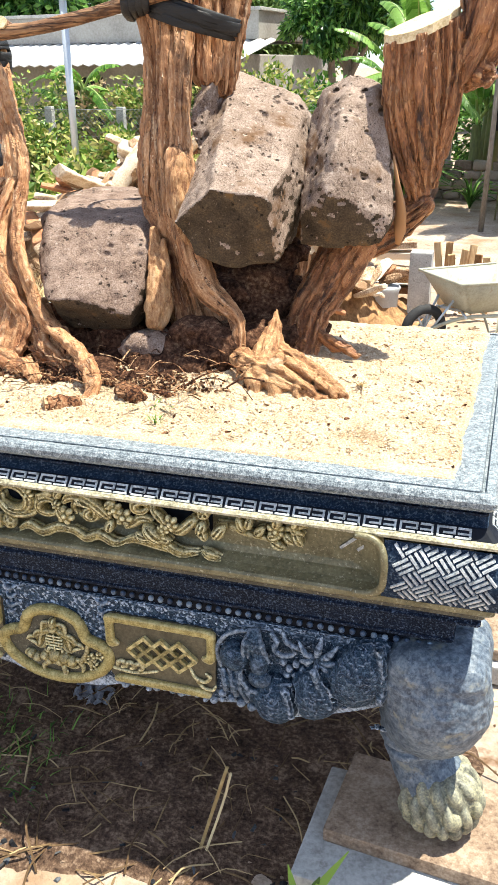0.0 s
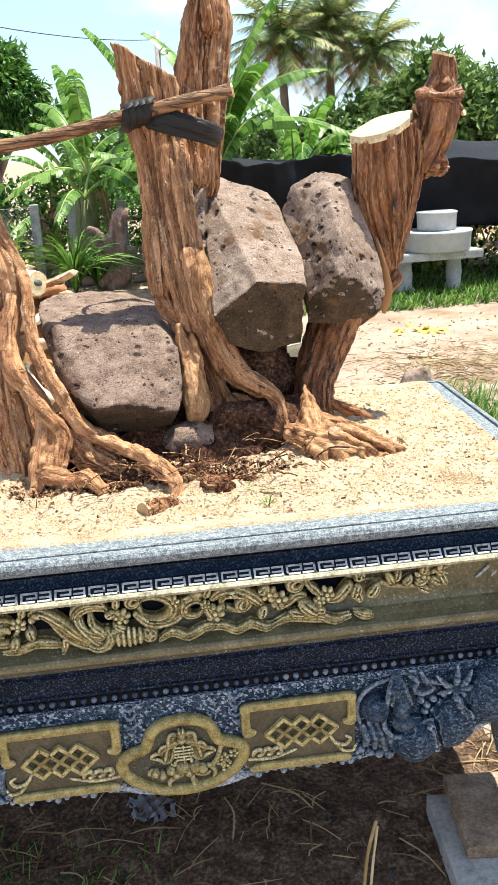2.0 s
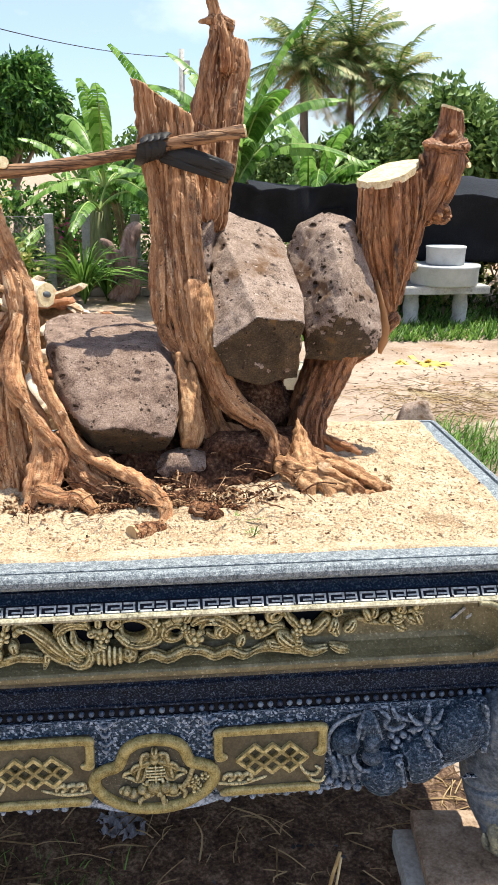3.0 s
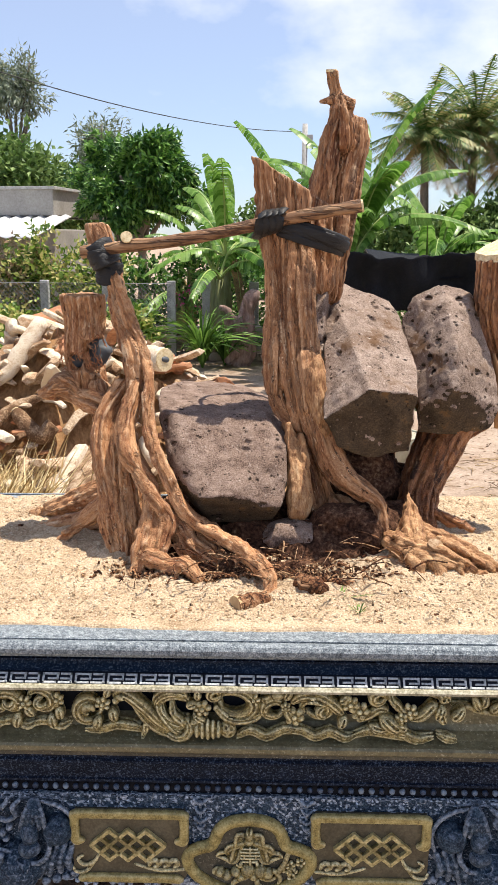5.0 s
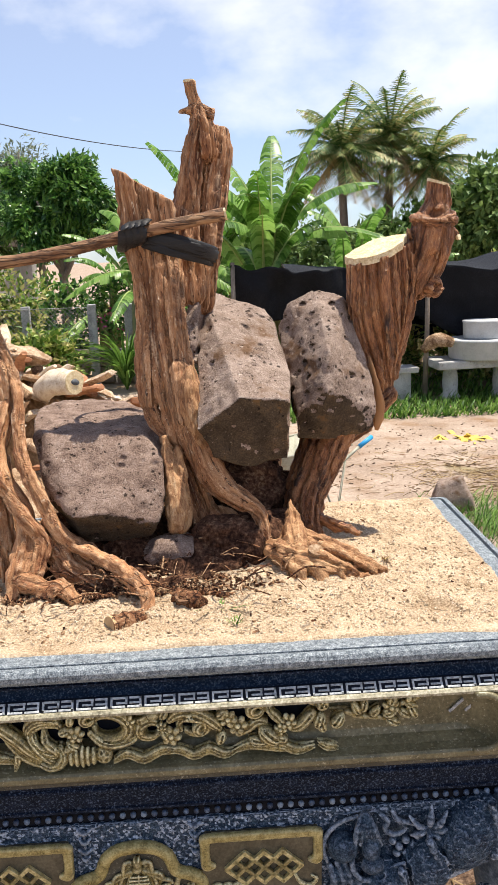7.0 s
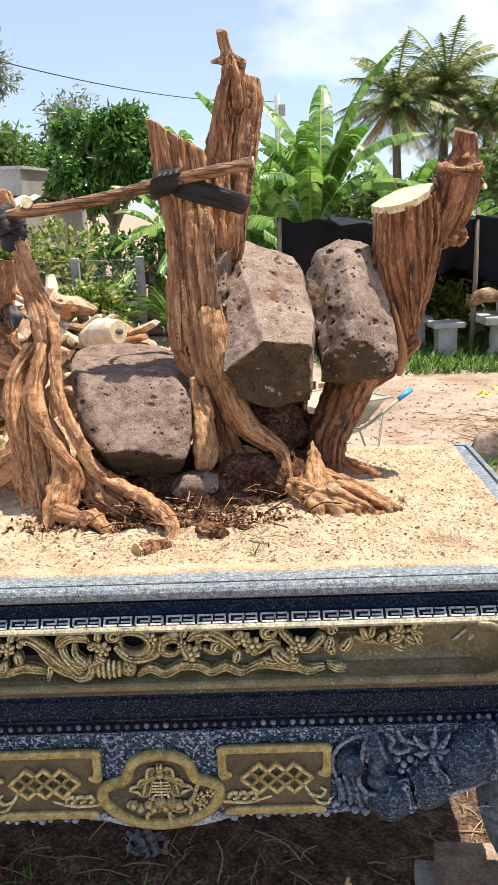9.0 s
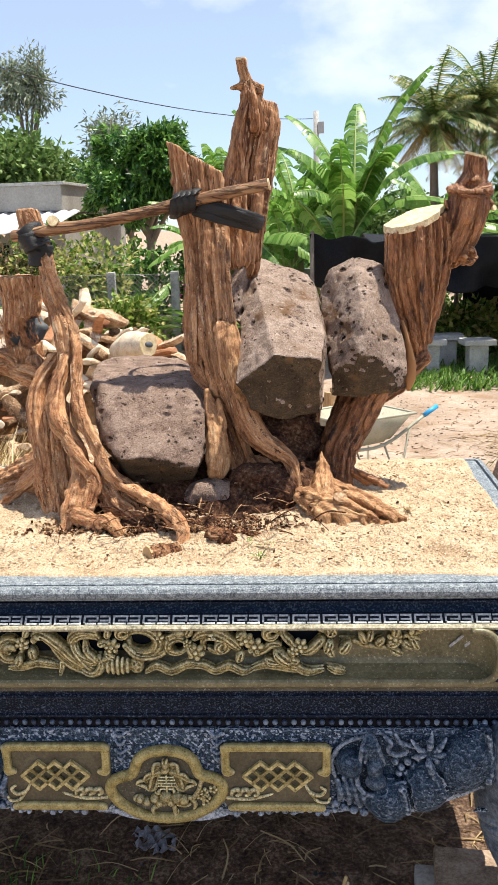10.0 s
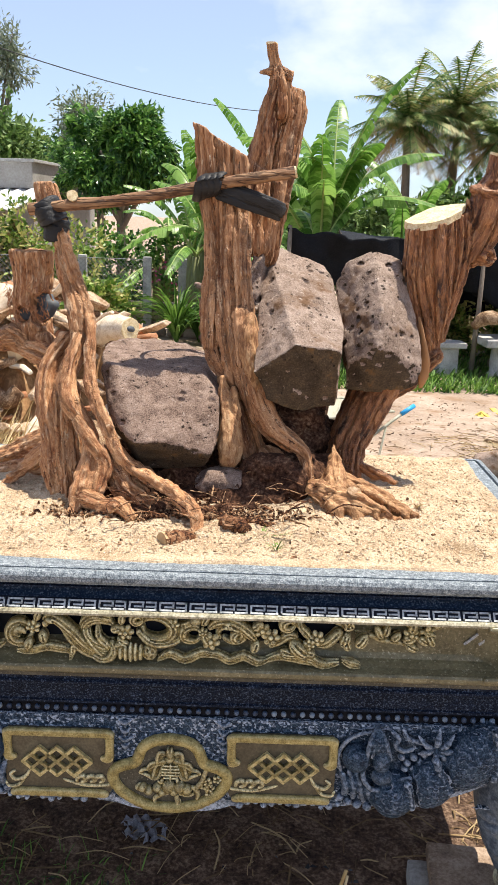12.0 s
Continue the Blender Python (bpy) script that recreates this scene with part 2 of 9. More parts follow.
m_tape = surface("black_rubber_strip", [(0.002, 0.0022, 0.003), (0.005, 0.0055, 0.007), (0.015, 0.016, 0.019)], 0.03, 0.004, 0.55, 0.9, 0.004, stretch=(0.3, 1, 3), spec=0.5)
m_dirt = surface("sandy_dirt", [(0.20, 0.140, 0.10), (0.37, 0.285, 0.22), (0.54, 0.44, 0.355)], 0.9, 0.025, 0.95, 1.0, 0.03, mixfine=0.42, spec=0.1, span=0.34,
                 specks=[((0.28, 0.24, 0.11), 1.7, 0.60, 0.72), ((0.26, 0.165, 0.10), 0.6, 0.52, 0.68), ((0.16, 0.09, 0.05), 0.12, 0.60, 0.74)])
m_straw = surface("dry_straw", [(0.30, 0.20, 0.08), (0.50, 0.38, 0.18), (0.64, 0.52, 0.30)], 0.1, 0.02, 0.8, 0.1, 0.001, island=0.7)
m_coal = surface("black_charcoal_bits", [(0.006, 0.006, 0.008), (0.025, 0.028, 0.032), (0.08, 0.09, 0.10)], 0.03, 0.008, 0.6, 0.5, 0.003, island=0.5)
m_grass = surface("green_grass", [(0.039, 0.098, 0.013), (0.098, 0.208, 0.033), (0.195, 0.338, 0.065)], 0.3, 0.05, 0.6, 0, 0, island=0.7, through_leaf=0.3)
m_concrete = surface("grey_concrete", [(0.23, 0.225, 0.21), (0.41, 0.40, 0.38), (0.56, 0.55, 0.52)], 0.15, 0.012, 0.9, 0.8, 0.004, specks=[((0.16, 0.14, 0.12), 0.05, 0.60, 0.74)], span=0.32)
m_slab = surface("earthy_brown_slab", [(0.11, 0.068, 0.045), (0.27, 0.19, 0.13), (0.42, 0.325, 0.245)], 0.06, 0.008, 0.9, 1.0, 0.006, span=0.28)
m_log = surface("weathered_log_wood", [(0.13, 0.070, 0.036), (0.36, 0.235, 0.140), (0.56, 0.43, 0.30), (0.70, 0.60, 0.46)], 0.10, 0.010, 0.85, 1.0, 0.012, vary=0.35, spec=0.2, span=0.26)
m_redlog = surface("red_brown_stump_wood", [(0.16, 0.055, 0.025), (0.38, 0.17, 0.08), (0.55, 0.32, 0.18)], 0.2, 0.02, 0.85, 0.7, 0.008, stretch=(1, 1, 2.5))
m_leaf_mango = surface("mango_leaf", [(0.026, 0.085, 0.016), (0.066, 0.18, 0.028), (0.17, 0.32, 0.062)], 0.8, 0.1, 0.34, 0, 0, island=0.8, through_leaf=0.25)
m_leaf_bush = surface("bush_leaf", [(0.075, 0.145, 0.020), (0.19, 0.31, 0.050), (0.38, 0.46, 0.10), (0.50, 0.45, 0.17)], 0.7, 0.1, 0.5, 0, 0, island=0.7, through_leaf=0.35)
m_leaf_dry = surface("brownish_bush_leaf", [(0.078, 0.098, 0.026), (0.182, 0.182, 0.065), (0.325, 0.247, 0.117), (0.39, 0.26, 0.156)], 0.6, 0.1, 0.6, 0, 0, island=0.7, through_leaf=0.25)
m_leaf_far = surface("distant_tree_leaf", [(0.068, 0.128, 0.03), (0.128, 0.225, 0.053), (0.225, 0.323, 0.098)], 1.6, 0.2, 0.6, 0, 0, island=0.6, through_leaf=0.25)
m_leaf_grey = surface("grey_green_leaf", [(0.13, 0.169, 0.104), (0.221, 0.26, 0.169), (0.325, 0.364, 0.26)], 1.6, 0.2, 0.6, 0, 0, island=0.6, through_leaf=0.2)
m_banana = surface("banana_leaf", [(0.055, 0.145, 0.015), (0.125, 0.27, 0.038), (0.25, 0.42, 0.095)], 0.5, 0.05, 0.36, 0.2, 0.004, island=0.55, vary=0.3, through_leaf=0.4)
m_rib = surface("banana_midrib", [(0.22, 0.30, 0.08), (0.36, 0.44, 0.14)], 0.2, 0.03, 0.5, 0, 0)
m_stem = surface("banana_pseudostem", [(0.07, 0.065, 0.025), (0.18, 0.19, 0.07), (0.30, 0.27, 0.13)], 0.2, 0.03, 0.6, 0.4, 0.006, stretch=(1, 1, 0.2))
m_dead = surface("dry_banana_leaf", [(0.16, 0.10, 0.05), (0.34, 0.23, 0.10), (0.52, 0.36, 0.12)], 0.2, 0.03, 0.8, 0.3, 0.006, vary=0.3)
m_palm = surface("palm_leaf", [(0.074, 0.142, 0.034), (0.162, 0.257, 0.068), (0.311, 0.365, 0.121), (0.432, 0.365, 0.149)], 1.2, 0.1, 0.5, 0, 0, island=0.6, vary=0.3, through_leaf=0.2)
m_trunk = surface("grey_tree_bark", [(0.09, 0.07, 0.05), (0.19, 0.155, 0.12), (0.30, 0.26, 0.21)], 0.15, 0.02, 0.9, 0.7, 0.01, stretch=(1, 1, 0.4))
m_net = surface("black_shade_cloth", [(0.003, 0.0035, 0.005), (0.007, 0.008, 0.011), (0.018, 0.020, 0.026)], 0.35, 0.02, 0.65, 0.8, 0.03, spec=0.15)
m_wall = surface("grey_rendered_wall", [(0.20, 0.185, 0.165), (0.32, 0.30, 0.275), (0.42, 0.40, 0.37)], 0.8, 0.05, 0.9, 0.3, 0.004)
m_roof = surface("white_metal_roof", [(0.62, 0.64, 0.66), (0.78, 0.79, 0.80)], 1.5, 0.2, 0.4, 0.1, 0.004)
m_rust = surface("rusty_roof_tiles", [(0.22, 0.075, 0.035), (0.36, 0.15, 0.08), (0.45, 0.25, 0.16)], 0.4, 0.06, 0.85, 0.5, 0.01)
m_metal = surface("galvanised_pipe", [(0.42, 0.46, 0.50), (0.60, 0.64, 0.68)], 0.3, 0.02, 0.4, 0.1, 0.001, metal=0.4)
m_mint = surface("pale_mint_plastic", [(0.60, 0.74, 0.72), (0.72, 0.84, 0.82)], 0.4, 0.05, 0.35, 0.1, 0.002)
m_wire = surface("fence_wire", [(0.20, 0.20, 0.20), (0.34, 0.34, 0.33)], 0.3, 0.02, 0.5, 0, 0, metal=0.6)
m_cable = surface("black_cable", [(0.01, 0.01, 0.01), (0.03, 0.03, 0.03)], 0.3, 0.02, 0.6, 0, 0)
m_barrow = surface("grey_green_barrow_paint", [(0.24, 0.23, 0.17), (0.36, 0.35, 0.27), (0.46, 0.45, 0.37)], 0.15, 0.015, 0.55, 0.3, 0.002, specks=[((0.26, 0.15, 0.08), 0.04, 0.62, 0.74)])
m_rubber = surface("black_rubber", [(0.012, 0.012, 0.013), (0.035, 0.034, 0.034)], 0.05, 0.01, 0.8, 0.3, 0.002)
m_grip = surface("sky_blue_plastic", [(0.02, 0.26, 0.55), (0.04, 0.36, 0.68)], 0.05, 0.01, 0.4, 0.1, 0.001)
m_pot = surface("pale_cement_pot", [(0.30, 0.31, 0.31), (0.42, 0.43, 0.43), (0.52, 0.53, 0.53)], 0.15, 0.015, 0.85, 0.4, 0.003)
m_plank = surface("orange_brown_plank", [(0.16, 0.075, 0.025), (0.36, 0.20, 0.085), (0.56, 0.38, 0.20)], 0.10, 0.02, 0.8, 0.8, 0.006, vary=0.4, stretch=(1, 1, 0.2), span=0.3)
m_yellow = surface("yellow_litter", [(0.55, 0.38, 0.05), (0.75, 0.58, 0.15)], 0.1, 0.02, 0.7, 0.2, 0.003)
m_pink = surface("magenta_petals", [(0.42, 0.03, 0.16), (0.60, 0.06, 0.28)], 0.1, 0.02, 0.6, 0, 0)
m_brick = surface("old_brick_wall", [(0.16, 0.12, 0.09), (0.28, 0.22, 0.17), (0.38, 0.32, 0.26)], 0.3, 0.03, 0.9, 0.6, 0.008, vary=0.4)
# soil darkened to carry the shade under the planter
m_shade_soil = surface("shade_dark_soil", [(0.022, 0.012, 0.008), (0.105, 0.063, 0.041), (0.30, 0.205, 0.140)], 0.07, 0.011, 0.9, 1.0, 0.02, mixfine=0.55, spec=0.2, span=0.28)
# gold made pale cream, so that sunlight on the edge is in the colour
m_cream = surface("sunlit_cream_gold_edge", [(0.12, 0.105, 0.065), (0.34, 0.31, 0.21), (0.58, 0.54, 0.42)], 0.02, 0.005, 0.45, 0.6, 0.002, mixfine=0.5, span=0.3)
m_paw = surface("worn_gold_and_grey_paw", [(0.04, 0.042, 0.038), (0.17, 0.165, 0.12), (0.42, 0.39, 0.24)], 0.04, 0.005, 0.5, 0.7, 0.002, raised=((0.70, 0.68, 0.52), 0.51, 0.60), span=0.3)

m_pale = surface("pale_split_wood", [(0.26, 0.155, 0.085), (0.54, 0.41, 0.28), (0.74, 0.64, 0.50)], 0.10, 0.010, 0.85, 1.0, 0.010, vary=0.3, spec=0.2, span=0.26)
m_dullstraw = surface("dull_brown_straw", [(0.10, 0.058, 0.026), (0.23, 0.15, 0.07), (0.40, 0.29, 0.15)], 0.1, 0.02, 0.85, 0.1, 0.001, island=0.7)
m_lattice = surface("worn_gold_bars", [(0.20, 0.165, 0.065), (0.48, 0.40, 0.18), (0.70, 0.61, 0.33)], 0.02, 0.005, 0.35, 0.7, 0.002, metal=0.15, span=0.3)

# ---- building helpers ----
def part(name, shape, material, parent=None, label="", smooth=False):
    """Links a bmesh or a mesh as ONE object under a thing or a part."""
    if isinstance(shape, bmesh.types.BMesh):
        me = bpy.data.meshes.new(name)
        shape.normal_update()
        shape.to_mesh(me)
        shape.free()
    else:
        me = shape
    if material and not me.materials:
        me.materials.append(material)
    if smooth:
        me.polygons.foreach_set("use_smooth", [True] * len(me.polygons))
    ob = new(name, me)
    if parent:
        ob.parent = parent
    if label:
        ob["label"] = label
    return ob


def thing(name, label, category, at=(0, 0, 0), turn=0.0, group="", kind=""):
    ob = new(name)
    ob.empty_display_size = 0.1
    ob.location, ob.rotation_euler = at, (0, 0, radians(turn))
    return tagged(ob, label, category, group, kind)


def mesh_of(name, verts, faces):
    me = bpy.data.meshes.new(name)
    me.from_pydata([tuple(v) for v in verts], [], [tuple(int(i) for i in f) for f in faces])
    me.update()
    return me


def box(bm, c, s, m=None, bevel=0.0):
    """A box of full size s at c, with chamfered edges, turned by m."""
    vs = []
    if bevel <= 0:
        for i in (-0.5, 0.5):
            for j in (-0.5, 0.5):
                for k in (-0.5, 0.5):
                    vs.append(Vector((i * s[0], j * s[1], k * s[2])))
        fs = [(0, 1, 3, 2), (4, 6, 7, 5), (0, 4, 5, 1), (2, 3, 7, 6), (0, 2, 6, 4), (1, 5, 7, 3)]
    else:
        tb = bmesh.new()
        bmesh.ops.create_cube(tb, size=1.0)
        for v in tb.verts:
            v.co = Vector((v.co.x * s[0], v.co.y * s[1], v.co.z * s[2]))
        bmesh.ops.bevel(tb, geom=tb.edges[:], offset=bevel, segments=2, affect="EDGES", profile=0.6)
        tb.verts.index_update()
        vs = [v.co.copy() for v in tb.verts]
        fs = [[v.index for v in f.verts] for f in tb.faces]
        tb.free()
    made = [bm.verts.new((m @ v if m else v) + Vector(c)) for v in vs]
    for f in fs:
        bm.faces.new([made[i] for i in f])
    return made


def spline(pts, per=4):
    """Catmull-Rom through points of any dimension."""
    p = [np.array(q, float) for q in pts]
    p = [2 * p[0] - p[1]] + p + [2 * p[-1] - p[-2]]
    out = []
    for i in range(1, len(p) - 2):
        a, b, c, d = p[i - 1:i + 3]
        for k in range(per):
            t = k / per
            out.append(0.5 * (2 * b + (c - a) * t + (2 * a - 5 * b + 4 * c - d) * t * t + (3 * b - a - 3 * c + d) * t ** 3))
    out.append(p[-2])
    return out


def tube(bm, pts, radii, sides=8, caps=True, squash=1.0, rough=0.0, seed=0):
    """A tube along points with a radius at each."""
    rng = random.Random(seed)
    pts = [Vector(p[:3]) for p in pts]
    if isinstance(radii, (int, float)):
        radii = [radii] * len(pts)
    rings = []
    up = Vector((0.13, 0.21, 0.97))
    for i, p in enumerate(pts):
        d = (pts[min(i + 1, len(pts) - 1)] - pts[max(i - 1, 0)]).normalized()
        u = d.cross(up)
        if u.length < 0.1:
            u = d.cross(Vector((1, 0, 0)))
        u.normalize()
        w = d.cross(u)
        ring = []
        for k in range(sides):
            a = 2 * math.pi * k / sides
            r = radii[i] * (1 + rough * rng.uniform(-1, 1))
            ring.append(bm.verts.new(p + u * math.cos(a) * r + w * math.sin(a) * r * squash))
        rings.append(ring)
    for a, b in zip(rings, rings[1:]):
        for k in range(sides):
            bm.faces.new((a[k], a[(k + 1) % sides], b[(k + 1) % sides], b[k]))
    if caps:
        bm.faces.new(rings[0][::-1])
        bm.faces.new(rings[-1])
    return rings


def lathe(bm, profile, c=(0, 0, 0), sides=20):
    """Turns (radius, height) pairs about the upright axis at c."""
    rings = [[bm.verts.new((c[0] + r * math.cos(2 * math.pi * k / sides), c[1] + r * math.sin(2 * math.pi * k / sides), c[2] + z)) for k in range(sides)] for r, z in profile]
    for a, b in zip(rings, rings[1:]):
        for k in range(sides):
            bm.faces.new((a[k], a[(k + 1) % sides], b[(k + 1) % sides], b[k]))
    bm.faces.new(rings[0][::-1])
    bm.faces.new(rings[-1])


def plate(bm, outline, y0, y1):
    """A flat plate: an outline of (x, z) pairs, from y0 (front) to y1 (back)."""
    a = [bm.verts.new((x, y0, z)) for x, z in outline]
    b = [bm.verts.new((x, y1, z)) for x, z in outline]
    bm.faces.new(a)
    bm.faces.new(b[::-1])
    n = len(outline)
    for k in range(n):
        bm.faces.new((a[k], b[k], b[(k + 1) % n], a[(k + 1) % n]))


def value_noise(x, y, z, seed=0):
    """Smooth lattice noise from -1 to 1."""
    xi, yi, zi = np.floor(x).astype(np.int64), np.floor(y).astype(np.int64), np.floor(z).astype(np.int64)
    fx, fy, fz = x - xi, y - yi, z - zi
    fx, fy, fz = fx * fx * (3 - 2 * fx), fy * fy * (3 - 2 * fy), fz * fz * (3 - 2 * fz)

    def rnd(i, j, k):
        h = (i * 374761393 + j * 668265263 + k * 2147483647 + seed * 974711) & 0x7FFFFFFF
        h = ((h ^ (h >> 13)) * 1274126177) & 0x7FFFFFFF
        return ((h ^ (h >> 16)) & 0xFFFF) / 32767.5 - 1.0

    r = 0
    for i in (0, 1):
        for j in (0, 1):
            for k in (0, 1):
                r = r + rnd(xi + i, yi + j, zi + k) * (fx if i else 1 - fx) * (fy if j else 1 - fy) * (fz if k else 1 - fz)
    return r


class Carving:
    """A solid built from blended round forms on a grid, and skinned."""

    def __init__(self, lo, hi, h, fibres=False):
        self.lo, self.h, self.flow, self.strand = np.array(lo, float), h, None, 0
        self.n = [int(math.ceil((b - a) / h)) + 1 for a, b in zip(lo, hi)]
        self.axes = [lo[i] + h * np.arange(self.n[i]) for i in range(3)]
        self.d = np.full(self.n, 0.2)
        if fibres:
            # along and across each strand, so that grain can run with it
            self.flow = np.zeros((*self.n, 3), np.float32)

    def near(self, lo, hi):
        out = []
        for i in range(3):
            a = max(0, int((lo[i] - self.lo[i]) / self.h) - 1)
            b = min(self.n[i], int((hi[i] - self.lo[i]) / self.h) + 3)
            if b <= a:
                return None, None
            out.append(slice(a, b))
        g = np.meshgrid(*[self.axes[i][out[i]] for i in range(3)], indexing="ij")
        return tuple(out), g

    def blend(self, s, d, k, cut):
        old = self.d[s]
        if cut:
            d, old = d, -old
        if k > 0:
            t = np.clip(0.5 + 0.5 * (old - d) / k, 0, 1)
            r = old * (1 - t) + d * t - k * t * (1 - t)
        else:
            r = np.minimum(old, d)
        self.d[s] = -r if cut else r

    def rod(self, a, b, ra, rb, k=0.008, ridge=0.0, folds=5, phase=0.0, s0=0.0, cut=False, combs=()):
        a, b = np.array(a, float), np.array(b, float)
        m = max(ra, rb) * 1.3 + 3 * k + 0.012
        s, g = self.near(np.minimum(a, b) - m, np.maximum(a, b) + m)
        if s is None:
            return
        ax = b - a
        length = max(1e-6, float(np.linalg.norm(ax)))
        q = [g[i] - a[i] for i in range(3)]
        t = np.clip((q[0] * ax[0] + q[1] * ax[1] + q[2] * ax[2]) / length ** 2, 0, 1)
        e = [q[i] - t * ax[i] for i in range(3)]
        rad = np.sqrt(e[0] ** 2 + e[1] ** 2 + e[2] ** 2)
        r = ra + (rb - ra) * t
        if ridge or self.flow is not None:
            u = ax / length
            ref = np.array((0.31, -0.95, 0.0)) if abs(u[2]) > 0.35 else np.array((0.1, 0.2, 0.97))
            v = np.cross(u, ref)
            v /= np.linalg.norm(v)
            w = np.cross(u, v)
            ev, ew = e[0] * v[0] + e[1] * v[1] + e[2] * v[2], e[0] * w[0] + e[1] * w[1] + e[2] * w[2]
            th = np.arctan2(ev, ew)
            along = (s0 + t * length) * 9
        if ridge:
            wave = np.sin(folds * th + phase + 1.6 * np.sin(along * 0.7 + phase)) * 0.6 + 0.4 * np.sin((2 * folds + 1) * th - 2 * phase + 1.2 * np.sin(along * 1.3))
            groove = np.exp(-(np.sin(0.5 * (folds * th + phase + 1.4 * np.sin(along * 0.55 + 2 * phase))) / 0.24) ** 2)
            r = r * (1 + ridge * (0.45 * wave - 1.15 * groove))
        for count, amp in combs:
            r = r + amp * np.sin(count * th + phase * count + 1.3 * np.sin(along * 1.1 + 3 * phase) + 0.8 * np.sin(along * 2.7 - phase))
        if self.flow is not None and not cut:
            win = (rad - r) < self.d[s]
            for i, q in enumerate((ev, ew, s0 + t * length + 0.37 * self.strand)):
                self.flow[(*s, i)][win] = q[win]
        self.blend(s, rad - r, k, cut)

    def path(self, pts, k=0.008, per=3, ridge=0.0, folds=5, phase=0.0, cut=False):
        q = spline(pts, per)
        run = 0.0
        combs = ()
        if self.flow is not None:
            self.strand += 1
            mean = sum(float(p[3]) for p in q) / len(q)
            combs = [(max(3, round(6.28 * mean / pitch)), amp * min(1.0, mean / 0.02)) for pitch, amp in ((0.030, 0.0019), (0.017, 0.0011))]
        for a, b in zip(q, q[1:]):
            self.rod(a[:3], b[:3], a[3], b[3], k, ridge, folds, phase, run, cut, combs)
            run += float(np.linalg.norm(b[:3] - a[:3]))

    def ball(self, c, r, k=0.006, turn=None, cut=False):
        r = np.array(r if hasattr(r, "__len__") else (r, r, r), float)
        m = float(max(r)) + 3 * k + 0.006
        s, g = self.near(np.array(c) - m, np.array(c) + m)
        if s is None:
            return
        q = [g[i] - c[i] for i in range(3)]
        if turn is not None:
            t = np.array(turn.to_3x3().transposed())
            q = [t[i][0] * q[0] + t[i][1] * q[1] + t[i][2] * q[2] for i in range(3)]
        l = np.sqrt((q[0] / r[0]) ** 2 + (q[1] / r[1]) ** 2 + (q[2] / r[2]) ** 2)
        self.blend(s, (l - 1) * float(min(r)), k, cut)

    def slab(self, c, s3, k=0.004, edge=0.003, turn=None, cut=False):
        half = np.array(s3, float) / 2
        m = float(np.linalg.norm(half)) + 3 * k
        s, g = self.near(np.array(c) - m, np.array(c) + m)
        if s is None:
            return
        q = [g[i] - c[i] for i in range(3)]
        if turn is not None:
            t = np.array(turn.to_3x3().transposed())
            q = [t[i][0] * q[0] + t[i][1] * q[1] + t[i][2] * q[2] for i in range(3)]
        e = [np.abs(q[i]) - half[i] + edge for i in range(3)]
        d = np.sqrt(sum(np.maximum(v, 0) ** 2 for v in e)) + np.minimum(np.maximum(np.maximum(e[0], e[1]), e[2]), 0) - edge
        self.blend(s, d, k, cut)

    def hull(self, points, rounding=0.012, k=0.012):
        """The convex body of the points, with softened edges."""
        tb = bmesh.new()
        for p in points:
            tb.verts.new(p)
        bmesh.ops.convex_hull(tb, input=tb.verts[:])
        g = np.meshgrid(*self.axes, indexing="ij")
        d = None
        self.faces = []
        for f in tb.faces:
            nrm, o = f.normal, f.verts[0].co
            self.faces.append((f.calc_area(), [v.co.copy() for v in f.verts], nrm.copy()))
            e = (g[0] - o.x) * nrm.x + (g[1] - o.y) * nrm.y + (g[2] - o.z) * nrm.z
            if d is None:
                d = e
            else:
                t = np.clip(0.5 - 0.5 * (d - e) / k, 0, 1)
                d = d * (1 - t) + e * t + k * t * (1 - t)
        tb.free()
        self.d = d

    def close(self, reach):
        at = np.nonzero(np.abs(self.d) < reach)
        return at, [self.axes[i][at[i]] for i in range(3)]

    def rough(self, amp, size, seed=0, stretch=(1, 1, 1), top=None):
        """Lumps of a size; with top, only below that height."""
        at, g = self.close(0.03)
        x, y, z = (g[i] / (size * stretch[i]) for i in range(3))
        weight = 1.0 if top is None else np.clip((top - g[2]) / 0.12, 0, 1)
        self.d[at] += amp * value_noise(x, y, z, seed) * weight

    def crack(self, amp, size, seed=0, stretch=(1, 1, 1), width=0.16, low=None):
        """Wandering grooves, or raised lines where amp is below zero; with low, only above that height."""
        at, g = self.close(0.03)
        x, y, z = (g[i] / (size * stretch[i]) for i in range(3))
        n = value_noise(x + 0.4 * value_noise(x * 2, y * 2, z * 2, seed + 5), y, z, seed)
        weight = 1.0 if low is None else np.clip((g[2] - low) / 0.03, 0, 1)
        self.d[at] += amp * np.clip(1 - np.abs(n) / width, 0, 1) * weight

    def mesh(self, name):
        d = self.d
        sgn = d < 0
        shape = tuple(k - 1 for k in d.shape)
        total, count = np.zeros(shape + (3,)), np.zeros(shape)
        for a in range(3):
            b, c = [i for i in range(3) if i != a]
            lo, hi = [slice(None)] * 3, [slice(None)] * 3
            lo[a], hi[a] = slice(0, -1), slice(1, None)
            d0, d1 = d[tuple(lo)], d[tuple(hi)]
            cross = sgn[tuple(lo)] != sgn[tuple(hi)]
            t = np.where(cross, d0 / np.where(d0 == d1, 1, d0 - d1), 0)
            for ob in (0, 1):
                for oc in (0, 1):
                    s = [slice(None)] * 3
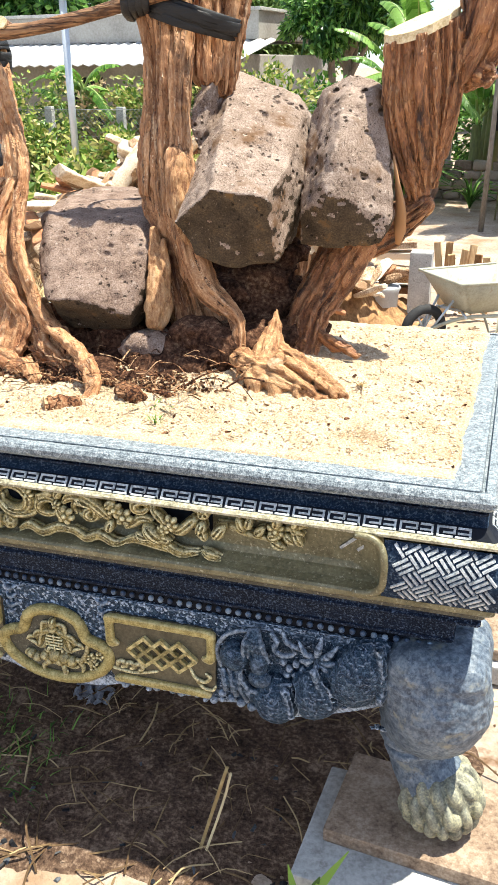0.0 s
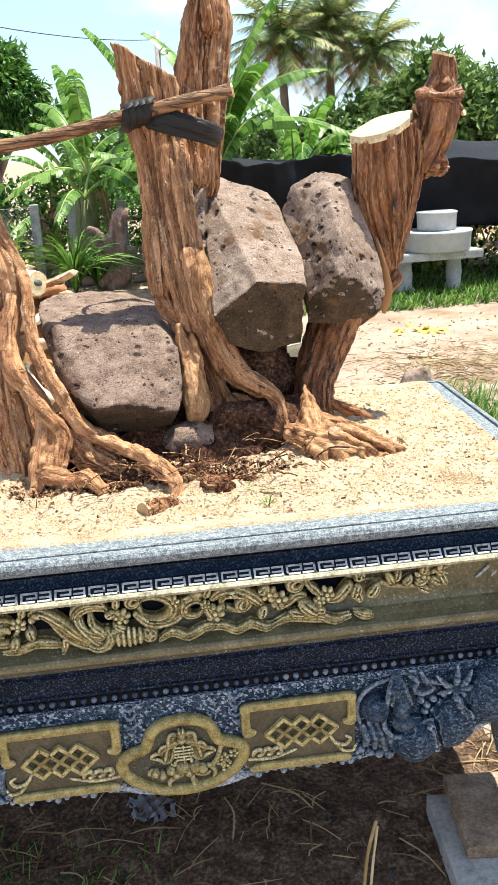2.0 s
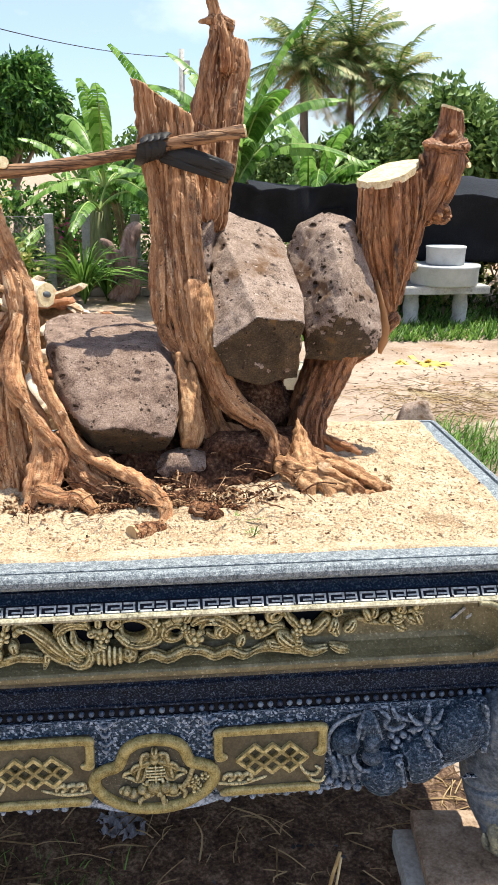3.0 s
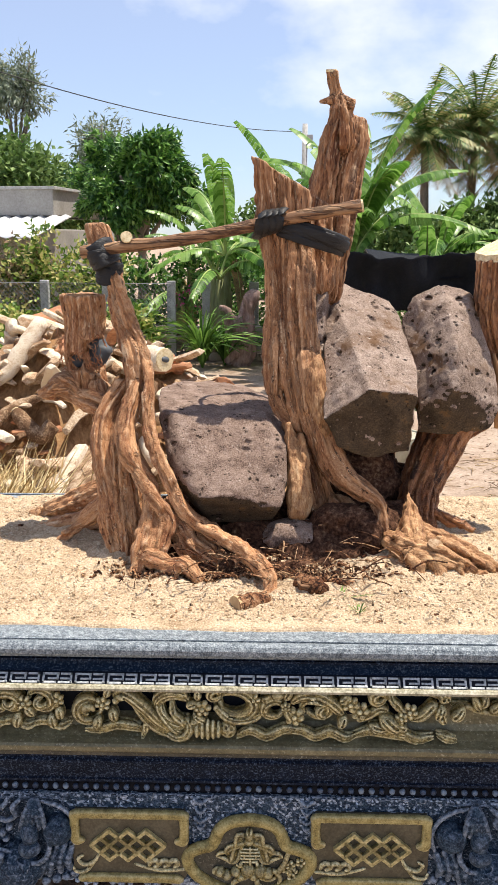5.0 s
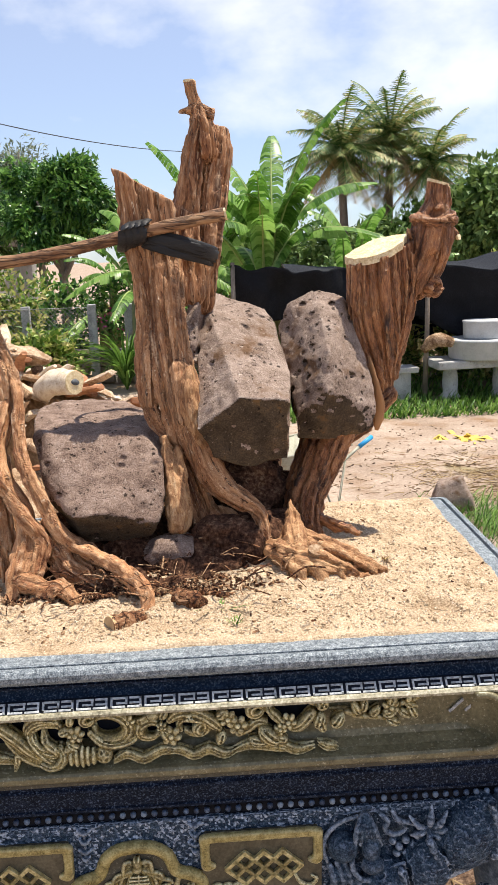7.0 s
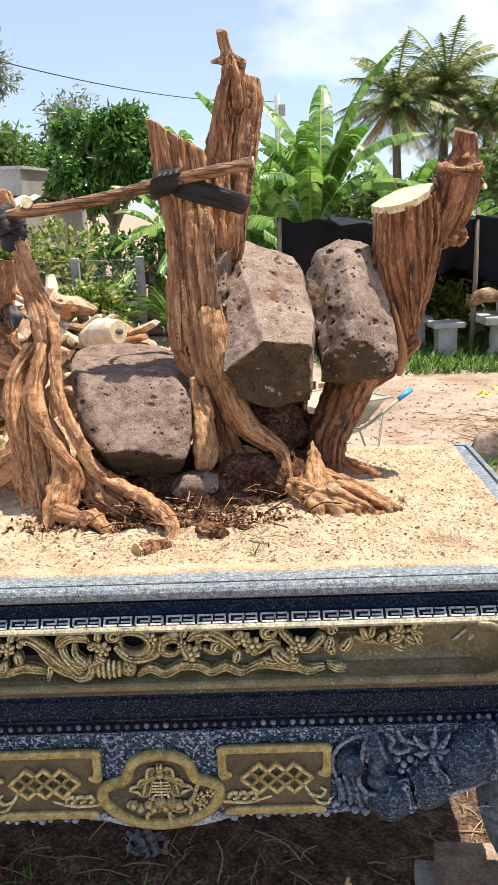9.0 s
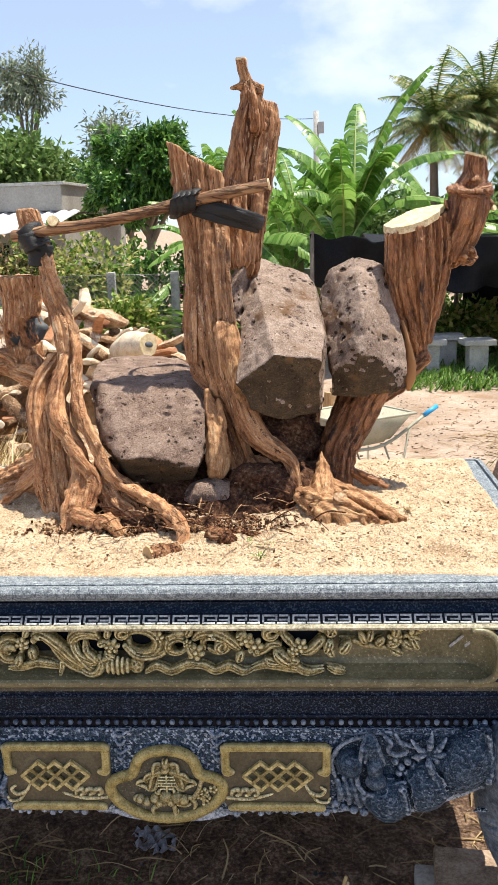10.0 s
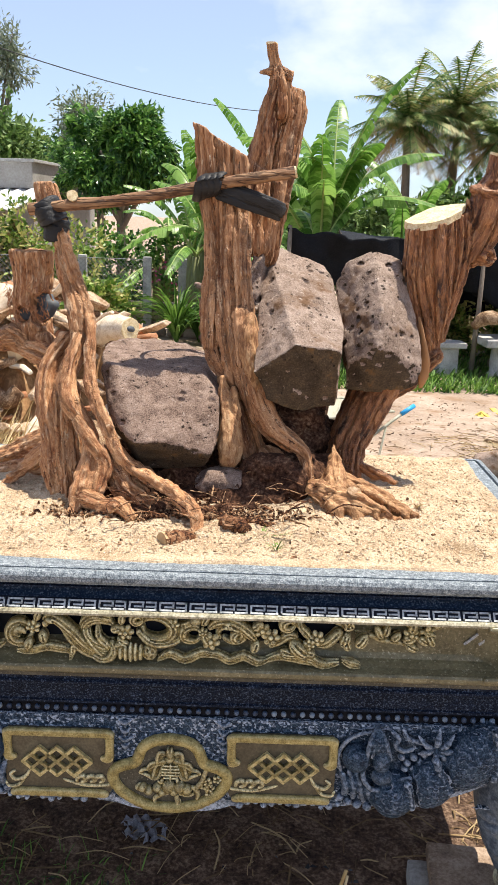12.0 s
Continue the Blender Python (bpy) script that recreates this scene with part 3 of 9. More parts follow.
                    s[b], s[c] = slice(ob, ob + shape[b]), slice(oc, oc + shape[c])
                    cr, tt = cross[tuple(s)], t[tuple(s)]
                    total[..., a] += tt * cr
                    total[..., b] += ob * cr
                    total[..., c] += oc * cr
                    count += cr
        used = count > 0
        idx = np.full(shape, -1, np.int64)
        idx[used] = np.arange(int(used.sum()))
        cell = np.argwhere(used)
        verts = self.lo + (cell + total[used] / count[used][:, None]) * self.h
        faces = []
        for a in range(3):
            b, c = [(1, 2), (2, 0), (0, 1)][a]
            lo, hi = [slice(None)] * 3, [slice(None)] * 3
            lo[a], hi[a] = slice(0, -1), slice(1, None)
            cross = sgn[tuple(lo)] != sgn[tuple(hi)]
            e = np.argwhere(cross)
            e = e[(e[:, b] > 0) & (e[:, c] > 0) & (e[:, b] < shape[b]) & (e[:, c] < shape[c])]
            flip = sgn[tuple(lo)][tuple(e.T)]

            def at(ob, oc):
                q = e.copy()
                q[:, b] -= ob
                q[:, c] -= oc
                return idx[tuple(q.T)]

            quad = np.stack([at(1, 1), at(0, 1), at(0, 0), at(1, 0)], 1)
            quad[~flip] = quad[~flip][:, ::-1]
            faces.append(quad)
        faces = np.concatenate(faces)
        faces = faces[(faces >= 0).all(1)]
        me = bpy.data.meshes.new(name)
        me.vertices.add(len(verts))
        me.vertices.foreach_set("co", verts.astype(np.float32).ravel())
        me.loops.add(len(faces) * 4)
        me.loops.foreach_set("vertex_index", faces.astype(np.int32).ravel())
        me.polygons.add(len(faces))
        me.polygons.foreach_set("loop_start", np.arange(0, len(faces) * 4, 4, dtype=np.int32))
        me.polygons.foreach_set("use_smooth", np.ones(len(faces), dtype=bool))
        me.update(calc_edges=True)
        me.validate()
        if self.flow is not None and len(me.vertices) == len(verts):
            at = me.attributes.new("flow", "FLOAT_VECTOR", "POINT")
            at.data.foreach_set("vector", self.flow[tuple(np.minimum(cell + 0, np.array(self.n) - 1).T)].ravel())
        return me


def leaves(name, centres, length, width, droop=0.5, seed=1, fold=0.0, outward=None):
    """Many small pointed leaves at the centres, each two triangles folded along its rib."""
    rng = np.random.default_rng(seed)
    c = np.asarray(centres, float)
    n = len(c)
    d = rng.normal(size=(n, 3))
    if outward is not None:
        d += 1.4 * outward
    d[:, 2] -= droop * np.abs(rng.normal(size=n)) * 1.5
    d /= np.linalg.norm(d, axis=1)[:, None]
    s = np.cross(d, rng.normal(size=(n, 3)) + np.array((0, 0, 1.5)))
    s /= np.linalg.norm(s, axis=1)[:, None] + 1e-9
    nn = np.cross(d, s)
    L = length * rng.uniform(0.6, 1.25, n)[:, None]
    W = width * rng.uniform(0.7, 1.2, n)[:, None]
    v = np.stack([c, c + d * L * 0.45 + s * W * 0.5 - nn * W * 0.2, c + d * L, c + d * L * 0.45 - s * W * 0.5 - nn * W * 0.2], 1).reshape(-1, 3)
    i = np.arange(n) * 4
    f = np.concatenate([np.stack([i, i + 1, i + 2], 1), np.stack([i, i + 2, i + 3], 1)])
    return mesh_of(name, v, f)


def crown_points(rng, clumps, centre, size, per, spread, hollow=0.55):
    """Leaf places in clumps over an uneven crown, and the way outward of each."""
    pts, out = [], []
    for _ in range(clumps):
        u = rng.normal(size=3)
        u /= np.linalg.norm(u)
        c = u * np.array(size) * rng.uniform(hollow, 1.08)
        q = np.clip(rng.normal(size=(per, 3)), -1.7, 1.7) * spread * rng.uniform(0.6, 1.3)
        pts.append(c + q + np.array(centre))
        out.append(np.repeat(u[None], per, 0))
    return np.concatenate(pts), np.concatenate(out)


# ---- the carved stone planter ----
HX, HY = 0.882, 0.472
planter = thing("bonsai_planter", "large carved navy stone planter with gold reliefs on paw legs", "planter", (0, 0.472, 0), 1.0)


def ring(bm, profile, hx=HX, hy=HY, rc=0.010):
    """Sweeps (outward, height) pairs round the rectangle."""
    loops = []
    for o, z in profile:
        loop = []
        for sx, sy, a0 in ((1, 1, 0), (-1, 1, 90), (-1, -1, 180), (1, -1, 270)):
            for k in range(4):
                a = radians(a0 + 30 * k)
                loop.append(bm.verts.new((sx * (hx + o - rc) + rc * math.cos(a), sy * (hy + o - rc) + rc * math.sin(a), z)))
        loops.append(loop)
    n = len(loops[0])
    for a, b in zip(loops, loops[1:]):
        for k in range(n):
            bm.faces.new((b[k], b[(k + 1) % n], a[(k + 1) % n], a[k]))


def swept(name, profile, mat, label=""):
    bm = bmesh.new()
    ring(bm, profile)
    return part(name, bm, mat, planter, label)


swept("rim", [(-0.085, 0.90), (-0.085, 0.966), (-0.080, 0.970), (0.028, 0.974), (0.0345, 0.973), (0.036, 0.964), (0.0425, 0.964), (0.044, 0.974), (0.052, 0.975),
              (0.060, 0.971), (0.065, 0.963), (0.065, 0.953), (0.060, 0.945), (0.054, 0.942)],
      m_rim, "pale grey worn stone rim with a groove")
swept("rim_fillet", [(0.055, 0.9425), (0.049, 0.942), (0.048, 0.937), (0.053, 0.9365), (0.053, 0.932), (0.044, 0.930), (0.036, 0.930)], m_deep, "blue-black fillet under the rim")
swept("upper_cove", [(0.036, 0.931), (0.034, 0.926), (0.038, 0.918), (0.047, 0.911), (0.056, 0.9085)], m_navy, "navy stippled cove")
swept("key_band", [(0.054, 0.9095), (0.058, 0.9085), (0.076, 0.8915)], m_black, "black sloping band under the key pattern")
swept("gold_edge", [(0.074, 0.8925), (0.081, 0.8915), (0.086, 0.887), (0.085, 0.8815), (0.079, 0.879), (0.070, 0.8775), (0.030, 0.8745)], m_cream, "narrow worn gold edge, paled as if the sun struck it")
swept("frieze_recess", [(0.032, 0.876), (0.026, 0.872), (0.024, 0.84), (0.026, 0.785), (0.031, 0.772), (0.052, 0.760), (0.070, 0.7565)], m_olive, "olive bronze recessed frieze")
swept("lower_lip", [(0.068, 0.7575), (0.078, 0.7565), (0.083, 0.752), (0.083, 0.742), (0.078, 0.737), (0.072, 0.735)], m_olive, "olive bronze lip")
swept("brown_moulding", [(0.073, 0.7355), (0.070, 0.731), (0.066, 0.7285), (0.066, 0.721)], m_umber, "umber brown moulding")
swept("dark_moulding", [(0.0655, 0.7215), (0.057, 0.7165), (0.055, 0.708), (0.060, 0.704), (0.060, 0.699), (0.052, 0.695), (0.040, 0.694)], m_deep, "blue-black stepped moulding")
swept("lower_cove", [(0.041, 0.6945), (0.028, 0.688), (0.017, 0.672), (0.011, 0.650), (0.009, 0.629), (0.013, 0.6265), (0.013, 0.621), (0.006, 0.6185)], m_deep, "navy stippled lower cove")
swept("bead_channel", [(0.007, 0.619), (-0.008, 0.617), (-0.010, 0.600), (-0.008, 0.584), (0.002, 0.581)], m_black, "dark channel behind the beads")
bm = bmesh.new()
ring(bm, [(-0.10, 0.90), (-0.10, 0.62)])
ring(bm, [(-0.10, 0.62), (-0.03, 0.60)])
part("inner_wall", bm, m_concrete, planter)
bm = bmesh.new()
box(bm, (0, 0, 0.615), (2 * HX - 0.06, 2 * HY - 0.06, 0.03))
part("floor_plate", bm, m_concrete, planter)

# the key pattern: hooked units, raised on the sloping band
KEY_TILT = math.atan2(0.018, 0.017)


def key_unit():
    bm = bmesh.new()
    w, h, b, t = 0.066, 0.0215, 0.0040, 0.0030
    bars = [(-w / 2 + 0.002 + 0.0145, -h / 2 + b / 2, 0.029, b), (-w / 2 + 0.002 + b / 2, 0, b, h), (-0.0135, h / 2 - b / 2, 0.033, b), (0.0005, 0.0032, b, 0.0135),
            (-0.0095, -0.0012, 0.020, b * 0.9), (w / 2 - 0.0165, -h / 2 + b / 2, 0.029, b), (w / 2 - 0.0045, 0, b, h), (0.0185, h / 2 - b / 2, 0.024, b), (0.0165, -0.0012, 0.020, b * 0.9)]
    for x, z, sx, sz in bars:
        box(bm, (x, 0, z), (sx, t, sz))
    me = bpy.data.meshes.new("key")
    bm.normal_update()
    bm.to_mesh(me)
    bm.free()
    me.materials.append(m_key)
    return me


key_mesh = key_unit()


def around(pitch, off, z, inset=0.03, sides=(0, 1, 3)):
    """Places at a pitch along the front, right and left sides."""
    for side in sides:
        half = (HX if side in (0, 2) else HY) + off - inset
        n = int(2 * half / pitch)
        for k in range(n):
            s = (k + 0.5) * pitch - n * pitch / 2
            yield side, {0: pose(s, -HY - off, z), 1: pose(HX + off, s, z, 0, 0, 90), 3: pose(-HX - off, -s, z, 0, 0, -90)}[side]


for side, m in around(0.0675, 0.0675, 0.9005, 0.005):
    ob = new("key", key_mesh)
    ob.parent = planter
    ob.matrix_basis = m @ pose(0, 0, 0, -math.degrees(KEY_TILT))

# beads under the lower cove
bm = bmesh.new()
bmesh.ops.create_icosphere(bm, subdivisions=2, radius=0.0080)
bead_mesh = bpy.data.meshes.new("bead")
bm.to_mesh(bead_mesh)
bm.free()
bead_mesh.materials.append(m_bead)
bead_mesh.polygons.foreach_set("use_smooth", [True] * len(bead_mesh.polygons))
for side, m in around(0.0226, -0.001, 0.5995, 0.012):
    ob = new("bead", bead_mesh)
    ob.parent = planter
    ob.matrix_basis = m @ Matrix.Diagonal((0.86, 0.8, 0.95, 1))


# fretwork blocks at the corners: a bulging band with raised bars running at a slant
def bulge(z):
    u = (z - 0.8075) / 0.068
    return 0.079 + 0.022 * max(0.0, 1 - u * u)


def fret_block(sx, sy):
    bm = bmesh.new()
    zs = [0.7565 + 0.118 * k / 10 for k in range(11)]
    start = 0.755
    cols = [(x, None) for x in np.linspace(start, HX, 5)] + [(None, y) for y in np.linspace(HY, -0.05, 7)]
    grid = []
    for x, y in cols:
        col = []
        for z in zs:
            o = bulge(z)
            if x is not None and x < HX - 1e-6:
                p = (x, HY + o)
            elif x is not None:
                p = (HX + o, HY + o)
            else:
                p = (HX + o, min(y, HY) if y < HY else HY + o)
            col.append(bm.verts.new((p[0] * sx, p[1] * sy, z)))
        grid.append(col)
    flip = sx * sy < 0
    for a, b in zip(grid, grid[1:]):
        for k in range(10):
            f = (a[k], b[k], b[k + 1], a[k + 1])
            try:
                bm.faces.new(f if flip else f[::-1])
            except ValueError:
                pass
    bmesh.ops.remove_doubles(bm, verts=bm.verts[:], dist=1e-5)
    ob = part("fret_block", bm, m_navy, planter, "corner block with raised silver fretwork", True)
    bars = bmesh.new()
    wid = 0.0054

    def seg(u0, v0, u1, v1, face):
        n = max(1, int(math.hypot(u1 - u0, v1 - v0) / 0.008))
        for k in range(n):
            a, b = k / n, (k + 1) / n
            p, q = (u0 + (u1 - u0) * a, v0 + (v1 - v0) * a), (u0 + (u1 - u0) * b, v0 + (v1 - v0) * b)
            if not (0.7605 < p[1] < 0.8735 and 0.7605 < q[1] < 0.8735):
                continue
            if min(p[0], q[0]) < 0.0:
                continue
            d = Vector((q[0] - p[0], q[1] - p[1])).normalized()
            nn = Vector((-d.y, d.x)) * wid / 2
            vs = []
            for lift in (0.0, 0.0042):
                for w, s in ((p, 1), (q, 1), (q, -1), (p, -1)):
                    u, z = w[0] + nn.x * s * (0.75 if lift else 1), w[1] + nn.y * s * (0.75 if lift else 1)
                    o = bulge(z) + lift
                    vs.append(bars.verts.new(((start + 0.012 + u) * sx, (HY + o) * sy, z) if face == 0 else ((HX + o) * sx, (HY + 0.08 - u) * sy, z)))
            for f in ((4, 5, 6, 7), (0, 1, 5, 4), (1, 2, 6, 5), (2, 3, 7, 6), (3, 0, 4, 7)):
                bars.faces.new([vs[i] for i in f])

    cell, lean = 0.0345, radians(38)
    ca, sa = math.cos(lean), math.sin(lean)
    for face, span in ((0, HX + 0.085 - start - 0.012), (1, 0.42)):
        for i in range(-8, int(span / cell) + 10):
            for j in range(-14, 14):
                for k in range(3):
                    t = (k - 1) * cell / 3
                    if (i + j) % 2:
                        p0, p1 = (i * cell - cell * 0.47, j * cell + t), (i * cell + cell * 0.47, j * cell + t)
                    else:
                        p0, p1 = (i * cell + t, j * cell - cell * 0.47), (i * cell + t, j * cell + cell * 0.47)
                    q = [(p[0] * ca - p[1] * sa * 0.9, 0.816 + p[0] * sa * 0.8 + p[1] * ca * 0.8) for p in (p0, p1)]
                    if max(q[0][0], q[1][0]) < span - 0.004 and min(q[0][0], q[1][0]) > 0.002:
                        seg(*q[0], *q[1], face)
    part("fretwork", bars, m_key, ob, "silver white raised bars")


for sx in (1, -1):
    for sy in (1, -1):
        fret_block(sx, sy)

# rounded ends of the recess: a deep cove with a broad pale lip
for sx in (1, -1):
    for sy in (1, -1):
        bm = bmesh.new()
        for k in range(10):
            a = radians(10 * k)
            pts = []
            for j in range(9):
                zz = 0.7575 + 0.117 * j / 8
                pts.append(bm.verts.new((sx * (0.690 + 0.064 * math.sin(a)), sy * (HY + 0.027 + 0.062 * (1 - math.cos(a))), zz)))
            if k:
                for j in range(8):
                    f = (prev[j], pts[j], pts[j + 1], prev[j + 1])
                    bm.faces.new(f if sx * sy > 0 else f[::-1])
            prev = pts
        part("recess_end", bm, m_olive, planter, "concave end of the frieze", True)
        bm = bmesh.new()
        lip = spline([(0.700, 0.086, 0.8790), (0.728, 0.087, 0.8770), (0.748, 0.091, 0.866), (0.757, 0.097, 0.845), (0.759, 0.099, 0.816), (0.757, 0.097, 0.786), (0.747, 0.091, 0.766), (0.728, 0.085, 0.7555), (0.700, 0.083, 0.7530)], 4)
        tube(bm, [(sx * p[0], sy * (HY + p[1]), p[2]) for p in lip], 0.0078, 8)
        part("end_bead", bm, m_olive, planter, "broad worn pale edge of the frieze end", True)

# the apron: a scalloped front board between the legs
def apron_edge(x):
    a = abs(x)
    z = 0.352 + 0.006 * math.cos(a * 95)
    if a < 0.155:
        z = 0.322 + 0.03 * (a / 0.155) ** 3
    elif a > 0.40:
        z = np.interp(a, [0.40, 0.44, 0.50, 0.55, 0.60, 0.66, 0.70, 0.745, 0.80], [0.352, 0.358, 0.352, 0.345, 0.362, 0.385, 0.402, 0.425, 0.43])
    return float(z)


def apron(half, m, label):
    xs = np.linspace(-half, half, 97)
    bm = bmesh.new()
    plate(bm, [(x, apron_edge(x * 0.80 / half)) for x in xs] + [(half, 0.583), (-half, 0.583)], 0.0, 0.035)
    bmesh.ops.triangulate(bm, faces=[f for f in bm.faces if len(f.verts) > 4])
    ob = part("apron", bm, m_blue, planter, label)
    ob.matrix_basis = m
    return ob


apron_front = apron(0.82, pose(0, -HY, 0), "scalloped blue front apron carrying gold plaques")
apron(0.82, pose(0, HY, 0, 0, 0, 180), "scalloped blue back apron")
apron(0.42, pose(HX, 0, 0, 0, 0, 90), "scalloped blue side apron")
apron(0.42, pose(-HX, 0, 0, 0, 0, -90), "scalloped blue side apron")


# all carved pieces below are in the front's own measure: x along, y outward is minus, z up
def on_front(name, me, mat, label, parent=None):
    ob = part(name, me, mat, parent or planter, label)
    if parent is None:
        ob.matrix_basis = pose(0, -HY, 0)
    return ob


def panel(cx, flip):
    """A gold plaque: a bracket frame, a diamond lattice, cloud scrolls."""
    base = bmesh.new()
    plate(base, [(cx - 0.118, 0.372), (cx + 0.118, 0.372), (cx + 0.128, 0.39), (cx + 0.132, 0.53), (cx + 0.122, 0.55), (cx - 0.122, 0.55), (cx - 0.132, 0.53), (cx - 0.128, 0.39)], -0.005, 0.006)
    made = [on_front("plaque", base, m_field, "olive gold sunken plaque")]
    c = Carving((cx - 0.15, -0.024, 0.355), (cx + 0.15, 0.006, 0.568), 0.0025)
    for s in (1, -1):
        c.path([(cx, -0.008, 0.543, 0.0105), (cx + s * 0.06, -0.008, 0.543, 0.0105), (cx + s * 0.118, -0.008, 0.542, 0.0105), (cx + s * 0.122, -0.008, 0.53, 0.0105), (cx + s * 0.122, -0.008, 0.49, 0.0105), (cx + s * 0.119, -0.009, 0.477, 0.011), (cx + s * 0.106, -0.009, 0.476, 0.007)], 0.002)
        c.path([(cx, -0.008, 0.379, 0.0105), (cx + s * 0.09, -0.008, 0.379, 0.0105), (cx + s * 0.112, -0.008, 0.376, 0.008)], 0.002)
    c.ball((cx, -0.022, 0.46), (0.3, 0.006, 0.3), 0.002, cut=True)
    made.append(on_front("bracket_frame", c.mesh("bracket_frame"), m_frame, "raised gold bracket border", None))
    lat = bmesh.new()
    dx, dz = 0.0205, 0.0185
    cells = [(-3, 0), (-1, 0), (1, 0), (3, 0), (-2, 1), (0, 1), (2, 1), (-2, -1), (0, -1), (2, -1)]
    for i, j in cells:
        px, pz = cx + flip * (i * dx + 0.004), 0.466 + j * dz
        for (ax, az), (bx, bz) in (((-dx, 0), (0, dz)), ((0, dz), (dx, 0)), ((dx, 0), (0, -dz)), ((0, -dz), (-dx, 0))):
            ln, an = math.hypot(bx - ax, bz - az), math.atan2(bz - az, bx - ax)
            box(lat, (px + (ax + bx) / 2, -0.009, pz + (az + bz) / 2), (ln + 0.004, 0.013, 0.0078), pose(0, 0, 0, 0, -math.degrees(an), 0).to_3x3())
    made.append(on_front("lattice", lat, m_lattice, "gold diamond lattice"))
    c = Carving((cx - 0.15, -0.020, 0.375), (cx + 0.15, 0.006, 0.50), 0.0025)
    s = -flip
    for k in range(3):
        q = cx + s * (0.098 - 0.022 * k)
        c.path([(q - 0.012, -0.007, 0.412, 0.004), (q - 0.008, -0.009, 0.424, 0.005), (q + 0.004, -0.009, 0.427, 0.005), (q + 0.009, -0.009, 0.417, 0.0045), (q + 0.001, -0.010, 0.411, 0.004)], 0.002)
    c.path([(cx + s * 0.12, -0.006, 0.402, 0.004), (cx + s * 0.07, -0.008, 0.400, 0.0045), (cx + s * 0.03, -0.007, 0.408, 0.0035), (cx + s * 0.01, -0.006, 0.414, 0.003)], 0.002)
    c.path([(cx - s * 0.070, -0.006, 0.44, 0.003), (cx - s * 0.082, -0.009, 0.42, 0.0045), (cx - s * 0.105, -0.009, 0.412, 0.0045), (cx - s * 0.118, -0.008, 0.425, 0.004), (cx - s * 0.108, -0.008, 0.434, 0.0035)], 0.002)
    c.path([(cx - s * 0.085, -0.008, 0.415, 0.0045), (cx - s * 0.10, -0.009, 0.396, 0.004), (cx - s * 0.122, -0.008, 0.392, 0.0035), (cx - s * 0.13, -0.007, 0.403, 0.003)], 0.002)
    made.append(tagged(on_front("cloud_scroll", c.mesh("cloud_scroll"), m_gold, "small gold cloud scrolls"), kind="stuff"))
    for ob in made:
        ob.matrix_basis = pose(0, -HY - 0.009, 0)


panel(0.260, 1)
panel(-0.276, -1)


# the centre medallion: a cloud-shaped gold frame with a bat, a shou disc and fruit
MX, MZ = -0.009, 0.3347


def med(px, pz):
    return (MX + (px - 540) * 0.000735, MZ + (858 - pz) * 0.00080)


ring_pts = [(540, 612), (592, 620), (630, 645), (652, 692), (690, 705), (722, 722), (728, 752), (708, 785), (680, 808), (620, 838), (540, 848), (460, 838), (400, 808), (372, 785), (352, 752), (358, 722), (390, 705), (428, 692), (450, 645), (488, 620), (540, 612)]
bm = bmesh.new()
plate(bm, [med(*p) for p in ring_pts[:-1]][::-1], -0.010, 0.03)
medallion = on_front("medallion", bm, m_umber, "cloud-shaped medallion with a gold frame")
c = Carving((MX - 0.165, -0.040, 0.300), (MX + 0.165, 0.010, 0.566), 0.0025)
c.path([(*((med(*p)[0], -0.012, med(*p)[1])), 0.0135) for p in ring_pts], 0.002, 3)
on_front("medallion_frame", c.mesh("medallion_frame"), m_frame, "thick rounded gold border")
c = Carving((MX - 0.125, -0.042, 0.33), (MX + 0.13, 0.004, 0.54), 0.0018)


def mp(u, v):
    """The medallion's own units: u along from its middle, v down from its crown."""
    return MX + 0.00046 * u, 0.524 - 0.000465 * v


def mark(pts, r, y=-0.016):
    c.path([(mp(p[0], p[1])[0], y, mp(p[0], p[1])[1], 0.00048 * r * (p[2] if len(p) > 2 else 1.0)) for p in pts], 0.0010, 3)


# the bat: ribbed wings over a small head
for s in (1, -1):
    for pts in ([(12, 70), (40, 60), (62, 72), (68, 118)], [(68, 118), (100, 128), (118, 158)], [(118, 158), (146, 166), (160, 182, 0.5)], [(160, 182, 0.5), (118, 196), (92, 214)], [(20, 104), (70, 130), (92, 214)], [(22, 108), (68, 118)], [(24, 112), (118, 158)], [(92, 214), (66, 212), (52, 190)], [(30, 120), (52, 190)], [(60, 230, 0.7), (44, 236), (40, 222)]):
        mark([(s * p[0], *p[1:]) for p in pts], 9)
    for u, v, ru, rv in ((46, 104, 30, 34), (90, 160, 36, 32), (78, 190, 26, 26)):
        x, z = mp(s * u, v)
        c.ball((x, -0.010, z), (0.00046 * ru, 0.006, 0.00052 * rv), 0.002)
for u, v, ru, rv in ((0, 60, 20, 26), (0, 92, 22, 20), (-9, 40, 7, 10), (9, 40, 7, 10)):
    x, z = mp(u, v)
    c.ball((x, -0.018, z), (0.00046 * ru, 0.011, 0.00052 * rv), 0.002)
# the round long-life sign
x, z = mp(4, 165)
c.ball((x, -0.010, z), (0.026, 0.010, 0.026), 0.001)
for k in range(5):
    c.slab((x, -0.021, z + 0.0165 - 0.0083 * k), (0.032 + 0.014 * math.sin(math.pi * (k + 0.5) / 5), 0.008, 0.0040), 0.0008, 0.001)
